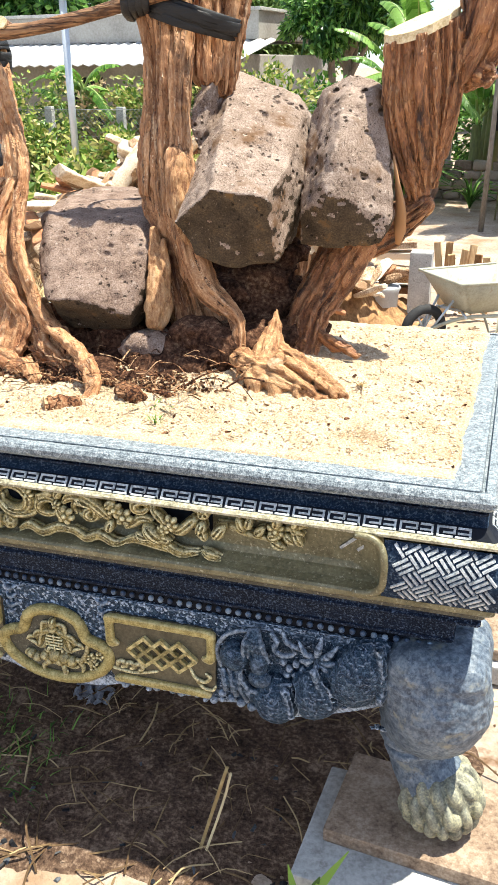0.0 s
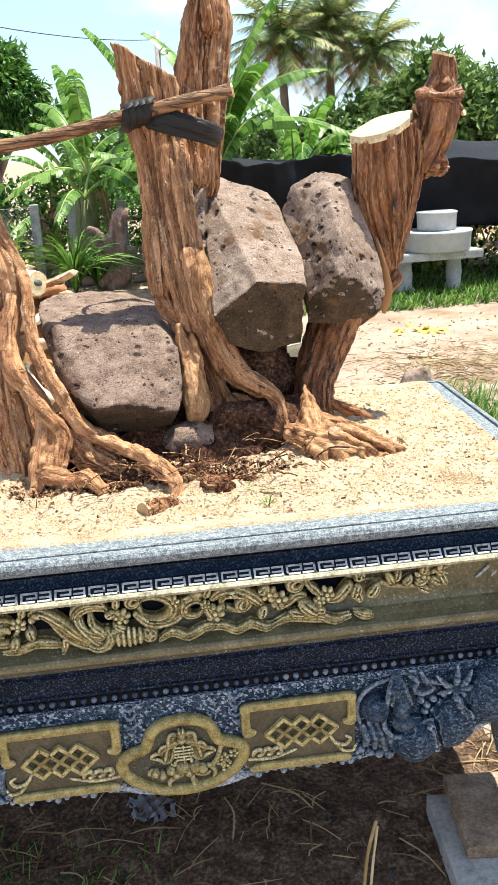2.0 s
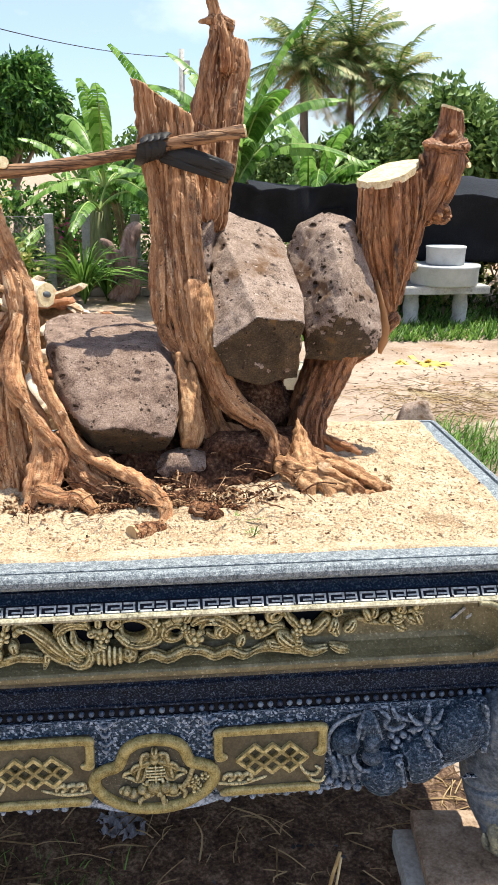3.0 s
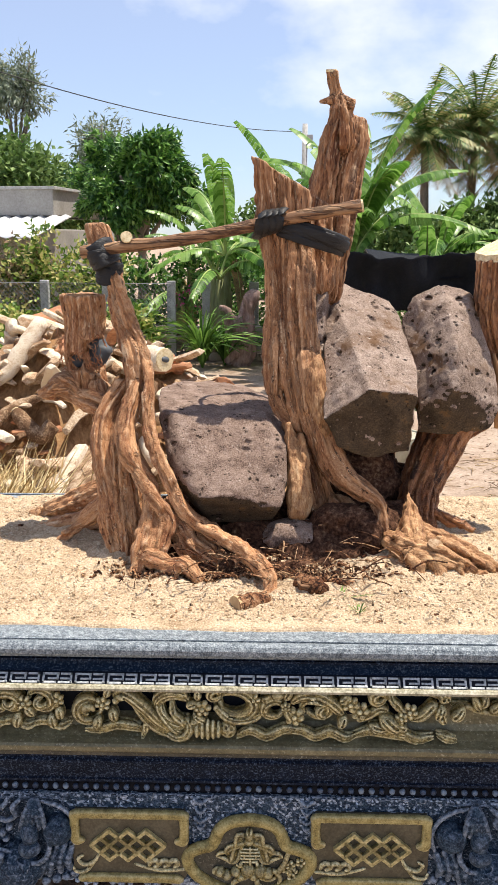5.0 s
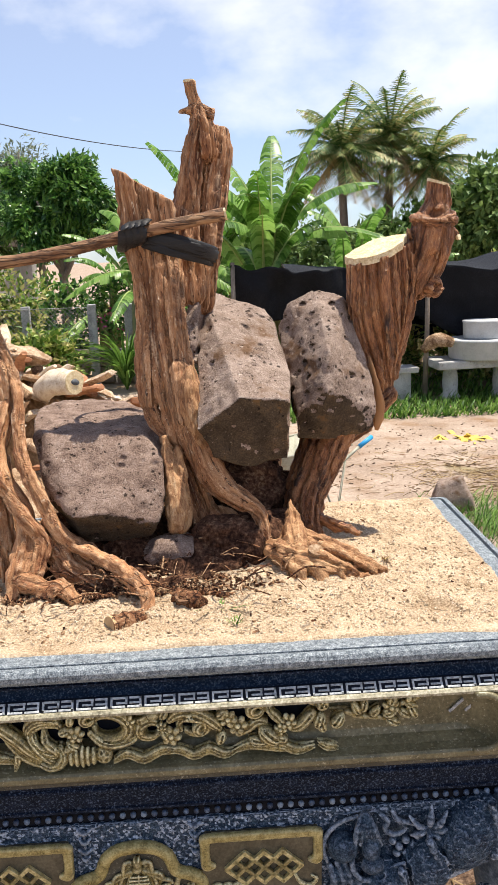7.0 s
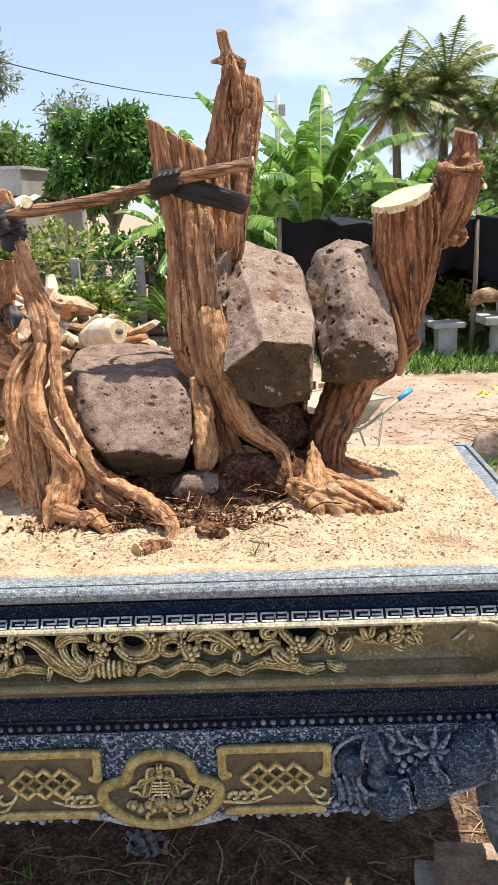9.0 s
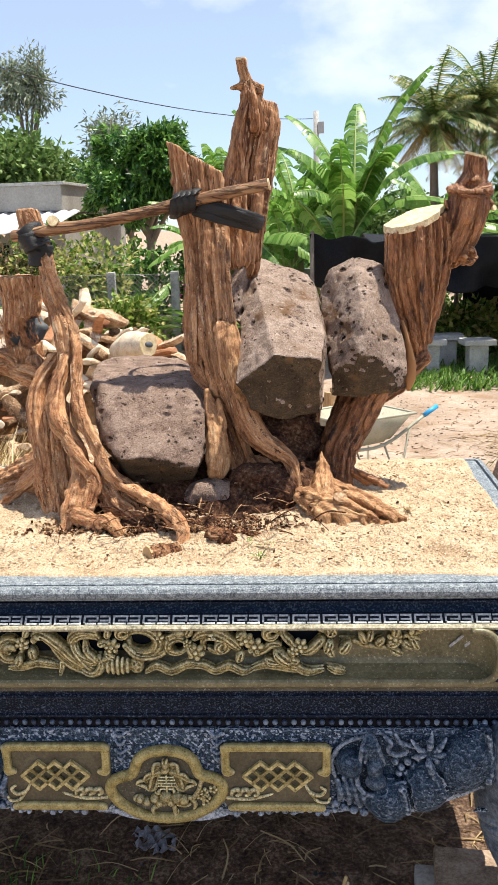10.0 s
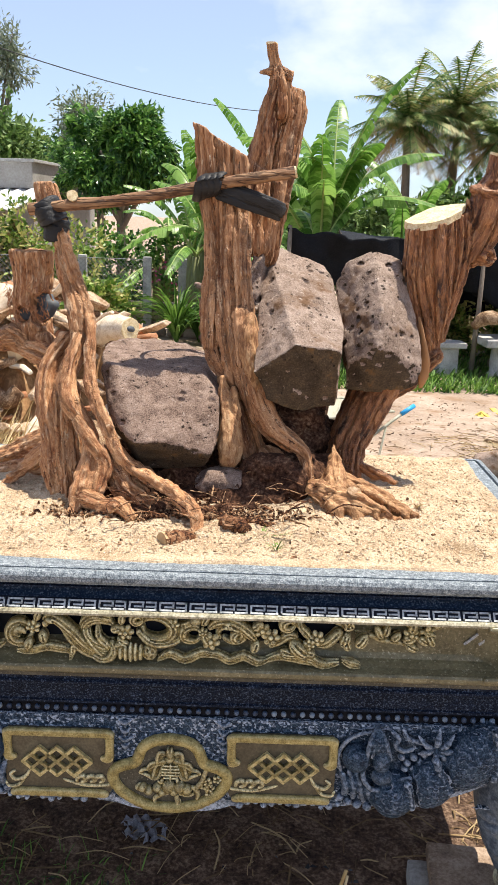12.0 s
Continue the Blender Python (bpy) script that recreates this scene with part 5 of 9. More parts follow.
# ---- what the planter stands on ----
for sx, sy in ((1, -1), (1, 1), (-1, 1), (-1, -1)):
    q = 0.472 + sy * 0.40
    bm = bmesh.new()
    if sx > 0 and sy < 0:
        box(bm, (0.90, 0.00, 0.03), (0.56, 0.34, 0.062), pose(0, 0, 0, 0, 0, -3).to_3x3(), 0.006)
    else:
        box(bm, (sx * 0.90, q, 0.03), (0.50, 0.34, 0.062), None, 0.006)
    sl = part("concrete_slab", bm, m_concrete)
    tagged(sl, "flat grey concrete slab lying on the dirt", "slab", "slabs under the legs")
    bm = bmesh.new()
    if sx > 0 and sy < 0:
        box(bm, (0.91, 0.06, 0.080), (0.48, 0.26, 0.040), pose(0, 0, 0, 0, 0, -5).to_3x3(), 0.008)
    else:
        box(bm, (sx * 0.90, q, 0.080), (0.42, 0.28, 0.040), None, 0.008)
    bl = part("support_board", bm, m_slab)
    tagged(bl, "earth-stained brown board between slab and paw", "board", "boards under the legs")


# ---- sawdust bed ----
def bed_height(x, y):
    edge = np.minimum(np.minimum(x + 0.915, 0.915 - x) / 0.25, np.minimum((y + 0.016 - 0.012 * value_noise(x / 0.16, x * 0, x * 0, 15)) / 0.20, (0.985 + 0.05 * np.clip((x - 0.02) / 0.2, 0, 1) - y) / 0.16))
    edge = np.clip(edge, 0, 1)
    edge = edge * edge * (3 - 2 * edge)
    hump = 0.052 * np.exp(-((x - 0.22) / 0.42) ** 2 - ((y - 0.52) / 0.25) ** 2) + 0.020 * np.exp(-((x + 0.38) / 0.25) ** 2 - ((y - 0.52) / 0.22) ** 2)
    rough = 0.007 * value_noise(x / 0.11, y / 0.11, x * 0, 5) + 0.0045 * value_noise(x / 0.035, y / 0.035, x * 0, 6) + 0.0042 * value_noise(x / 0.013, y / 0.013, x * 0, 7)
    return 0.9770 - 0.02 * np.clip(1 - edge * 12, 0, 1) + edge * (0.004 + hump) + rough * (0.4 + 0.6 * edge)


nx, ny = 480, 270
gx, gy = np.meshgrid(np.linspace(-0.915, 0.915, nx), np.linspace(-0.03, 1.004, ny), indexing="ij")
gz = bed_height(gx, gy)
v = np.stack([gx, gy, gz], -1).reshape(-1, 3)
ii = (np.arange(nx - 1)[:, None] * ny + np.arange(ny - 1)[None]).ravel()
bed = part("sawdust_bed", mesh_of("sawdust_bed", v, np.stack([ii, ii + ny, ii + ny + 1, ii + 1], 1)), m_sawdust, None, "", True)
tagged(bed, "heaped pale sawdust bed filling the planter", "sawdust", kind="stuff")
bed.location, bed.rotation_euler = (0, 0, 0), (0, 0, 0)


def flakes(name, n, place, size, thick, mat, label, category, seed, lift=0.0):
    """Loose flat flakes, each a small tilted slab."""
    g = np.random.default_rng(seed)
    vs, fs = [], []
    for k in range(n):
        x, y, z = place(g)
        a, b, t = size * g.uniform(0.4, 1.5), size * g.uniform(0.2, 0.7), thick * g.uniform(0.5, 1.5)
        m = Euler((g.normal() * 0.35, g.normal() * 0.35, g.uniform(0, 6.28))).to_matrix()
        o = len(vs)
        for sx, sy, sz in ((-1, -1, 0), (1, -0.7, 0), (0.8, 1, 0), (-0.7, 0.8, 0), (-0.8, -0.8, 1), (0.8, -0.5, 1), (0.6, 0.8, 1), (-0.5, 0.6, 1)):
            p = m @ Vector((sx * a / 2, sy * b / 2, sz * t))
            vs.append((x + p.x, y + p.y, z + lift + p.z))
        for f in ((0, 3, 2, 1), (4, 5, 6, 7), (0, 1, 5, 4), (1, 2, 6, 5), (2, 3, 7, 6), (3, 0, 4, 7)):
            fs.append([o + i for i in f])
    ob = part(name, mesh_of(name, vs, fs), mat)
    return tagged(ob, label, category, kind="stuff")


def on_bed(g):
    x, y = g.uniform(-0.87, 0.87), 0.05 + 0.90 * g.random() ** 1.3
    return x, y, float(bed_height(np.array([x]), np.array([y]))[0])


flakes("wood_shavings", 6500, on_bed, 0.0075, 0.0026, m_chip, "scattered pale wood shavings on the sawdust", "wood chips", 21)
flakes("dark_bark_chips", 70, on_bed, 0.013, 0.004, m_root, "small red-brown bark chips on the sawdust", "bark chips", 22)


def by_roots(g):
    x, y = g.normal(-0.02, 0.14), abs(g.normal(0, 0.06)) + 0.245
    return x, y, float(bed_height(np.array([x]), np.array([y]))[0]) + 0.002


flakes("root_crumbs", 1500, by_roots, 0.011, 0.005, m_root, "red-brown root crumbs and bark bits round the roots", "bark chips", 23)


# ---- the bonsai trunks ----
def trunk(name, lo, hi, strands, h=0.0035, noise_amp=0.0030, seed=0, cuts=(), split=0.0):
    """A trunk grown from strands: paths of (x, y, z, radius), the depth of their folds and how many. split: how deep the bark is cracked upright."""
    c = Carving(lo, hi, h, True)
    for k, (pts, ridge, folds) in enumerate(strands):
        c.path(pts, 0.0045, 4, ridge, folds, 1.7 * k + seed)
    for kind, *a in cuts:
        if kind == "ball":
            c.ball(*a, k=0.006, cut=True)
        else:
            c.slab(a[0], a[1], k=0.003, edge=0.002, turn=a[2] if len(a) > 2 else None, cut=True)
    c.rough(noise_amp, 0.045, seed + 2, (1, 1, 2.0))
    c.rough(noise_amp * 0.6, 0.011, seed + 3, (1, 1, 1.6))
    if split:
        c.crack(split, 0.040, seed + 4, (1, 1, 11.0), 0.10)
        c.crack(split * 0.5, 0.017, seed + 6, (1, 1, 7.0), 0.16)
    c.rough(0.0055, 0.016, seed + 7, (1, 1, 1), 1.17)
    c.rough(0.0026, 0.020, seed + 8)
    return c.mesh(name)


me = trunk("left_trunk", (-0.74, 0.12, 0.93), (0.07, 0.80, 1.85), [
    ([(-0.438, 0.665, 1.808, 0.03), (-0.423, 0.66, 1.757, 0.0301), (-0.409, 0.655, 1.705, 0.0302), (-0.391, 0.64, 1.654, 0.0256), (-0.374, 0.62, 1.596, 0.027), (-0.353, 0.6, 1.531, 0.0285), (-0.331, 0.57, 1.468, 0.0298), (-0.328, 0.555, 1.395, 0.0268), (-0.346, 0.53, 1.332, 0.0252), (-0.362, 0.51, 1.268, 0.0267), (-0.356, 0.48, 1.199, 0.0294)], 0.14, 4),
    ([(-0.38, 0.625, 1.677, 0.0119), (-0.348, 0.6, 1.598, 0.0134), (-0.316, 0.575, 1.519, 0.0148), (-0.291, 0.54, 1.443, 0.0147), (-0.287, 0.5, 1.368, 0.0146), (-0.277, 0.455, 1.304, 0.0158), (-0.248, 0.415, 1.245, 0.017), (-0.222, 0.395, 1.198, 0.0184), (-0.199, 0.38, 1.146, 0.0184), (-0.161, 0.36, 1.106, 0.0183), (-0.099, 0.328, 1.079, 0.018), (-0.038, 0.29, 1.057, 0.0177), (0.009, 0.245, 1.035, 0.0187), (0.037, 0.205, 1.009, 0.0171), (0.027, 0.175, 0.983, 0.0156), (-0.011, 0.155, 0.979, 0.0142)], 0.06, 3),
    ([(-0.325, 0.54, 1.405, 0.0207), (-0.345, 0.49, 1.329, 0.0233), (-0.336, 0.445, 1.261, 0.0245), (-0.305, 0.425, 1.215, 0.0215), (-0.272, 0.41, 1.172, 0.0214), (-0.263, 0.38, 1.11, 0.0256), (-0.274, 0.35, 1.06, 0.0282), (-0.284, 0.32, 1.019, 0.0279), (-0.293, 0.3, 0.987, 0.0194), (-0.297, 0.29, 0.955, 0.0139)], 0.16, 4),
    ([(-0.367, 0.57, 1.395, 0.027), (-0.409, 0.54, 1.318, 0.0284), (-0.404, 0.5, 1.23, 0.0311), (-0.38, 0.47, 1.143, 0.0354), (-0.371, 0.44, 1.058, 0.0352), (-0.353, 0.41, 0.984, 0.0263)], 0.18, 5),
    ([(-0.356, 0.51, 1.268, 0.0355), (-0.348, 0.48, 1.169, 0.0443), (-0.337, 0.45, 1.07, 0.05), (-0.328, 0.42, 0.98, 0.0469)], 0.22, 7),
    ([(-0.275, 0.315, 1.021, 0.0251), (-0.215, 0.28, 1.014, 0.0205), (-0.165, 0.26, 1.02, 0.0176), (-0.138, 0.235, 1.002, 0.0161)], 0.14, 4),
    ([(-0.41, 0.5, 1.092, 0.027), (-0.473, 0.5, 1.039, 0.0181), (-0.532, 0.49, 0.996, 0.0091)], 0.12, 3),
    ([(-0.218, 0.42, 1.113, 0.0317), (-0.166, 0.37, 1.048, 0.0398), (-0.106, 0.335, 1.01, 0.0336)], 0.25, 6),
    ([(-0.486, 0.68, 1.64, 0.057), (-0.482, 0.68, 1.57, 0.055), (-0.484, 0.67, 1.485, 0.054), (-0.474, 0.66, 1.39, 0.048)], 0.18, 7),
    ([(-0.600, 0.64, 1.368, 0.012), (-0.565, 0.63, 1.378, 0.024), (-0.535, 0.625, 1.392, 0.034), (-0.50, 0.62, 1.365, 0.026), (-0.45, 0.61, 1.35, 0.034), (-0.40, 0.59, 1.335, 0.030)], 0.30, 5),
    ([(-0.44, 0.62, 1.38, 0.030), (-0.42, 0.60, 1.30, 0.032), (-0.40, 0.57, 1.20, 0.036), (-0.37, 0.52, 1.08, 0.042)], 0.2, 5),
    ([(-0.42, 0.66, 1.09, 0.04), (-0.56, 0.7, 1.03, 0.031), (-0.67, 0.74, 0.98, 0.016)], 0.15, 4),
    ([(-0.41, 0.58, 1.03, 0.036), (-0.54, 0.62, 1.0, 0.027), (-0.65, 0.64, 0.97, 0.012)], 0.15, 4),
    ([(-0.300, 0.40, 1.20, 0.016), (-0.262, 0.375, 1.16, 0.019), (-0.225, 0.365, 1.10, 0.020), (-0.235, 0.335, 1.04, 0.018), (-0.25, 0.315, 1.0, 0.014)], 0.1, 3),
], noise_amp=0.0034, seed=1, cuts=[("ball", (-0.450, 0.605, 1.475), (0.034, 0.095, 0.050)), ("ball", (-0.425, 0.62, 1.54), (0.022, 0.08, 0.05)), ("ball", (-0.505, 0.605, 1.455), (0.024, 0.075, 0.028)), ("slab", (-0.490, 0.68, 1.684), (0.16, 0.2, 0.10)), ("slab", (-0.45, 0.62, 1.850), (0.2, 0.2, 0.06))])
left_trunk = part("bonsai_tree", me, m_bark)
tagged(left_trunk, "gnarled many-stranded bonsai trunk with a sawn stub", "bonsai tree", "bonsai trunks")

me = trunk("main_trunk", (-0.07, 0.36, 0.95), (0.43, 0.90, 2.26), [
    ([(-0.003, 0.66, 2.01, 0.0247), (0.009, 0.66, 1.915, 0.0293), (0.021, 0.66, 1.816, 0.0296), (0.037, 0.655, 1.714, 0.0314), (0.041, 0.635, 1.597, 0.0315), (0.037, 0.6, 1.482, 0.0314), (0.038, 0.575, 1.395, 0.0254)], 0.16, 5),
    ([(0.046, 0.66, 2.01, 0.0247), (0.056, 0.66, 1.901, 0.0279), (0.069, 0.655, 1.772, 0.0327), (0.077, 0.635, 1.642, 0.0343), (0.084, 0.6, 1.527, 0.0372), (0.097, 0.565, 1.412, 0.0385), (0.116, 0.54, 1.32, 0.0355)], 0.16, 5),
    ([(0.098, 0.665, 2.01, 0.0233), (0.103, 0.66, 1.873, 0.0265), (0.111, 0.65, 1.744, 0.0282), (0.117, 0.605, 1.615, 0.0265), (0.125, 0.58, 1.515, 0.0265), (0.141, 0.55, 1.415, 0.0323)], 0.14, 5),
    ([(0.124, 0.56, 1.473, 0.0352), (0.139, 0.54, 1.38, 0.0426), (0.157, 0.52, 1.302, 0.0411), (0.181, 0.5, 1.238, 0.0395), (0.216, 0.475, 1.19, 0.0334), (0.262, 0.455, 1.158, 0.0246), (0.299, 0.445, 1.136, 0.0187), (0.315, 0.435, 1.104, 0.0158), (0.319, 0.42, 1.061, 0.0158), (0.335, 0.4, 1.031, 0.0128)], 0.08, 5),
    ([(0.041, 0.57, 1.381, 0.0209), (0.06, 0.55, 1.34, 0.0163), (0.075, 0.535, 1.325, 0.0133)], 0.05, 3),
    ([(0.2, 0.76, 2.1, 0.0225), (0.183, 0.76, 2.043, 0.0286), (0.17, 0.755, 1.964, 0.0333), (0.156, 0.74, 1.876, 0.0365), (0.154, 0.72, 1.772, 0.0396), (0.156, 0.7, 1.668, 0.0397)], 0.2, 5),
    ([(0.25, 0.79, 2.089, 0.0258), (0.246, 0.79, 2.025, 0.0366), (0.226, 0.78, 1.936, 0.043), (0.21, 0.76, 1.832, 0.0415), (0.196, 0.74, 1.727, 0.037), (0.187, 0.73, 1.636, 0.031)], 0.18, 5),
    ([(0.203, 0.76, 2.128, 0.0254), (0.209, 0.76, 2.086, 0.033), (0.211, 0.765, 2.037, 0.0393)], 0.25, 6),
    ([(0.178, 0.76, 2.225, 0.0150), (0.187, 0.76, 2.172, 0.0155), (0.200, 0.76, 2.125, 0.0194)], 0.04, 3),
    ([(0.187, 0.755, 2.137, 0.0119), (0.154, 0.745, 2.133, 0.0074)], 0.04, 3),
    ([(0.206, 0.755, 2.135, 0.0179), (0.237, 0.75, 2.125, 0.0149)], 0.3, 5),
    ([(0.211, 0.5, 1.086, 0.0446), (0.241, 0.47, 1.027, 0.0561), (0.212, 0.46, 0.975, 0.0443)], 0.1, 6),
    ([(0.30, 0.78, 1.06, 0.07), (0.33, 0.80, 1.18, 0.06), (0.35, 0.82, 1.30, 0.05)], 0.14, 5),
    ([(0.10, 0.56, 1.30, 0.040), (0.13, 0.54, 1.20, 0.046), (0.16, 0.52, 1.08, 0.050), (0.16, 0.50, 1.0, 0.05)], 0.16, 5),
    ([(0.19, 0.50, 1.04, 0.055), (0.25, 0.46, 1.04, 0.055), (0.29, 0.45, 1.06, 0.040)], 0.08, 6),
], seed=4, split=0.0034, cuts=[("slab", (0.178, 0.76, 2.231), (0.1, 0.1, 0.04)), ("slab", (0.302, 0.79, 2.122), (0.12, 0.16, 0.06), pose(0, 0, 0, 0, 12, 0)), ("slab", (0.116, 0.655, 2.082), (0.42, 0.13, 0.30), pose(0, 0, 0, 0, 30.5, 0))])
main_trunk = part("bonsai_tree", me, m_bark_split)
tagged(main_trunk, "tall split bonsai trunk with a jagged slanting top", "bonsai tree", "bonsai trunks")

# strips where the bark was peeled to bare wood
me = trunk("peeled_strip", (0.09, 0.44, 1.26), (0.22, 0.58, 1.52), [
    ([(0.147, 0.528, 1.486, 0.010), (0.143, 0.512, 1.440, 0.021), (0.147, 0.503, 1.395, 0.023), (0.158, 0.496, 1.340, 0.019), (0.170, 0.490, 1.290, 0.010)], 0.10, 4),
    ([(0.128, 0.530, 1.425, 0.008), (0.134, 0.515, 1.385, 0.012), (0.146, 0.505, 1.335, 0.007)], 0.06, 3),
], seed=21, split=0.003, noise_amp=0.005)
part("peeled_strip", me, m_bare, main_trunk, "pale golden strip of peeled wood")
me = trunk("peeled_strip", (0.03, 0.38, 1.06), (0.17, 0.54, 1.34), [
    ([(0.078, 0.50, 1.313, 0.009), (0.088, 0.485, 1.257, 0.017), (0.101, 0.46, 1.196, 0.026), (0.106, 0.44, 1.145, 0.032), (0.100, 0.43, 1.108, 0.028)], 0.10, 4),
    ([(0.108, 0.485, 1.290, 0.008), (0.118, 0.465, 1.220, 0.013), (0.128, 0.445, 1.140, 0.012)], 0.06, 3),
], seed=23, split=0.003, noise_amp=0.005)
part("peeled_strip", me, m_bare, main_trunk, "pale golden strip of peeled wood")

me = trunk("right_trunk", (0.30, 0.26, 0.94), (0.94, 0.86, 1.98), [
    ([(0.618, 0.735, 1.757, 0.0366), (0.619, 0.735, 1.667, 0.037), (0.623, 0.735, 1.576, 0.0373), (0.647, 0.735, 1.482, 0.0314), (0.67, 0.74, 1.401, 0.019), (0.68, 0.745, 1.355, 0.0112)], 0.2, 6),
    ([(0.671, 0.725, 1.77, 0.041), (0.674, 0.725, 1.666, 0.0445), (0.681, 0.73, 1.559, 0.0419), (0.689, 0.74, 1.464, 0.0283), (0.694, 0.75, 1.383, 0.0143)], 0.22, 6),
    ([(0.727, 0.745, 1.791, 0.0336), (0.736, 0.745, 1.693, 0.0417), (0.734, 0.75, 1.602, 0.0374), (0.723, 0.755, 1.508, 0.0252), (0.712, 0.765, 1.412, 0.0144)], 0.2, 6),
    ([(0.767, 0.76, 1.661, 0.0467), (0.795, 0.76, 1.720, 0.056), (0.812, 0.755, 1.780, 0.058), (0.819, 0.755, 1.822, 0.052), (0.832, 0.76, 1.862, 0.037), (0.834, 0.76, 1.90, 0.030), (0.837, 0.76, 1.945, 0.0295)], 0.16, 6),
    ([(0.770, 0.735, 1.838, 0.016), (0.812, 0.705, 1.828, 0.015), (0.860, 0.725, 1.830, 0.016), (0.876, 0.765, 1.846, 0.012)], 0.1, 3),
    ([(0.785, 0.77, 1.665, 0.029), (0.818, 0.725, 1.655, 0.026)], 0.06, 4),
    ([(0.852, 0.76, 1.822, 0.015), (0.876, 0.755, 1.803, 0.010), (0.892, 0.755, 1.783, 0.006)], 0.03, 3),
    ([(0.69, 0.755, 1.36, 0.03), (0.62, 0.76, 1.31, 0.05), (0.56, 0.75, 1.28, 0.058)], 0.14, 6),
    ([(0.538, 0.74, 1.282, 0.064), (0.499, 0.71, 1.215, 0.0637), (0.467, 0.68, 1.153, 0.057), (0.44, 0.64, 1.099, 0.0533), (0.431, 0.6, 1.041, 0.0496), (0.433, 0.56, 1.006, 0.0398)], 0.14, 6),
    ([(0.478, 0.59, 1.056, 0.0154), (0.531, 0.58, 1.033, 0.0154), (0.577, 0.57, 1.016, 0.0092)], 0.12, 4),
], seed=9, split=0.0040, cuts=[("slab", (0.640, 0.74, 1.790), (0.22, 0.26, 0.08), pose(0, 0, 0, 14, -17, 0)), ("ball", (0.822, 0.700, 1.853), (0.030, 0.028, 0.013)), ("ball", (0.824, 0.695, 1.654), (0.014, 0.024, 0.014)), ("slab", (0.843, 0.76, 1.955), (0.12, 0.12, 0.05), pose(0, 0, 0, 0, 17, 0))])
right_trunk = part("bonsai_tree", me, m_bark_dark)
tagged(right_trunk, "short thick red-brown bonsai trunk sawn off with a side limb", "bonsai tree", "bonsai trunks")

# the trunk's foot, sunlight put into its colour: a broad sloping root with folded toes
me = trunk("root_foot", (0.30, 0.24, 0.94), (0.66, 0.58, 1.17), [
    ([(0.390, 0.505, 1.142, 0.004), (0.391, 0.475, 1.100, 0.016), (0.393, 0.425, 1.060, 0.032), (0.398, 0.375, 1.028, 0.040)], 0.12, 5),
    ([(0.395, 0.450, 1.055, 0.028), (0.450, 0.405, 1.042, 0.030), (0.520, 0.370, 1.020, 0.026), (0.575, 0.345, 1.000, 0.018), (0.608, 0.325, 0.982, 0.009)], 0.16, 6),
    ([(0.335, 0.385, 1.045, 0.024), (0.375, 0.360, 1.032, 0.032), (0.430, 0.340, 1.024, 0.035), (0.490, 0.325, 1.006, 0.029), (0.548, 0.315, 0.985, 0.017)], 0.18, 7),
    ([(0.378, 0.335, 1.030, 0.018), (0.392, 0.312, 1.006, 0.016), (0.404, 0.292, 0.975, 0.010)], 0.12, 3),
    ([(0.428, 0.325, 1.026, 0.018), (0.446, 0.300, 1.000, 0.015), (0.458, 0.282, 0.972, 0.010)], 0.12, 3),
    ([(0.480, 0.315, 1.012, 0.017), (0.502, 0.294, 0.992, 0.013), (0.518, 0.278, 0.970, 0.008)], 0.12, 3),
    ([(0.430, 0.380, 1.058, 0.014), (0.490, 0.352, 1.044, 0.013), (0.552, 0.332, 1.012, 0.009)], 0.10, 3),
], seed=27, split=0.004, noise_amp=0.006)
part("root_foot", me, m_bare, right_trunk, "tan root foot with folded toes, paled to look sunlit")

# black lining of the rotted hollow, its deep shade put into the colour
c = Carving((-0.55, 0.62, 1.40), (-0.39, 0.74, 1.54), 0.005)
c.ball((-0.452, 0.690, 1.475), (0.034, 0.022, 0.048), 0.01)
c.ball((-0.503, 0.676, 1.457), (0.024, 0.016, 0.026), 0.01)
c.rough(0.008, 0.02, 5)
part("rotted_lining", c.mesh("rotted_lining"), m_coal, left_trunk, "black lining that paints the deep shade inside the rotted hollow")

# torn fibres hanging from the stub into its rotted hollow
bm = bmesh.new()
g = random.Random(88)
for k in range(110):
    a, z = g.uniform(-2.9, -0.2), g.uniform(1.41, 1.55)
    r = 0.048 + 0.10 * (z - 1.40)
    x, y = -0.493 + r * math.cos(a), 0.672 + r * math.sin(a)
    ln = g.uniform(0.008, 0.030)
    tube(bm, spline([(x, y, z), (x + g.uniform(-0.008, 0.008), y - g.uniform(0.003, 0.012), z - ln * 0.5), (x + g.uniform(-0.016, 0.016), y - g.uniform(0.0, 0.012), z - ln)], 2), g.uniform(0.0006, 0.0017), 4, False)
tagged(part("torn_fibres", bm, m_redlog, left_trunk, "shaggy torn red-brown fibres"), kind="stuff")

# pale sawn faces
bm = bmesh.new()
outline = []
for k in range(22):
    a = 2 * math.pi * k / 22
    outline.append((0.664 + 0.082 * math.cos(a) * (1 + 0.07 * math.sin(3 * a) + 0.04 * math.sin(7 * a)), 0.738 + 0.052 * math.sin(a) * (1 + 0.08 * math.cos(4 * a) + 0.05 * math.sin(9 * a))))
top = [bm.verts.new((x, yy, 1.772 + (x - 0.669) * 0.31 + (yy - 0.742) * 0.34)) for x, yy in outline]
bot = [bm.verts.new((x, yy, 1.752 + (x - 0.669) * 0.31 + (yy - 0.742) * 0.34)) for x, yy in outline]
bm.faces.new(top)
bm.faces.new(bot[::-1])
for k in range(22):
    bm.faces.new((bot[k], bot[(k + 1) % 22], top[(k + 1) % 22], top[k]))
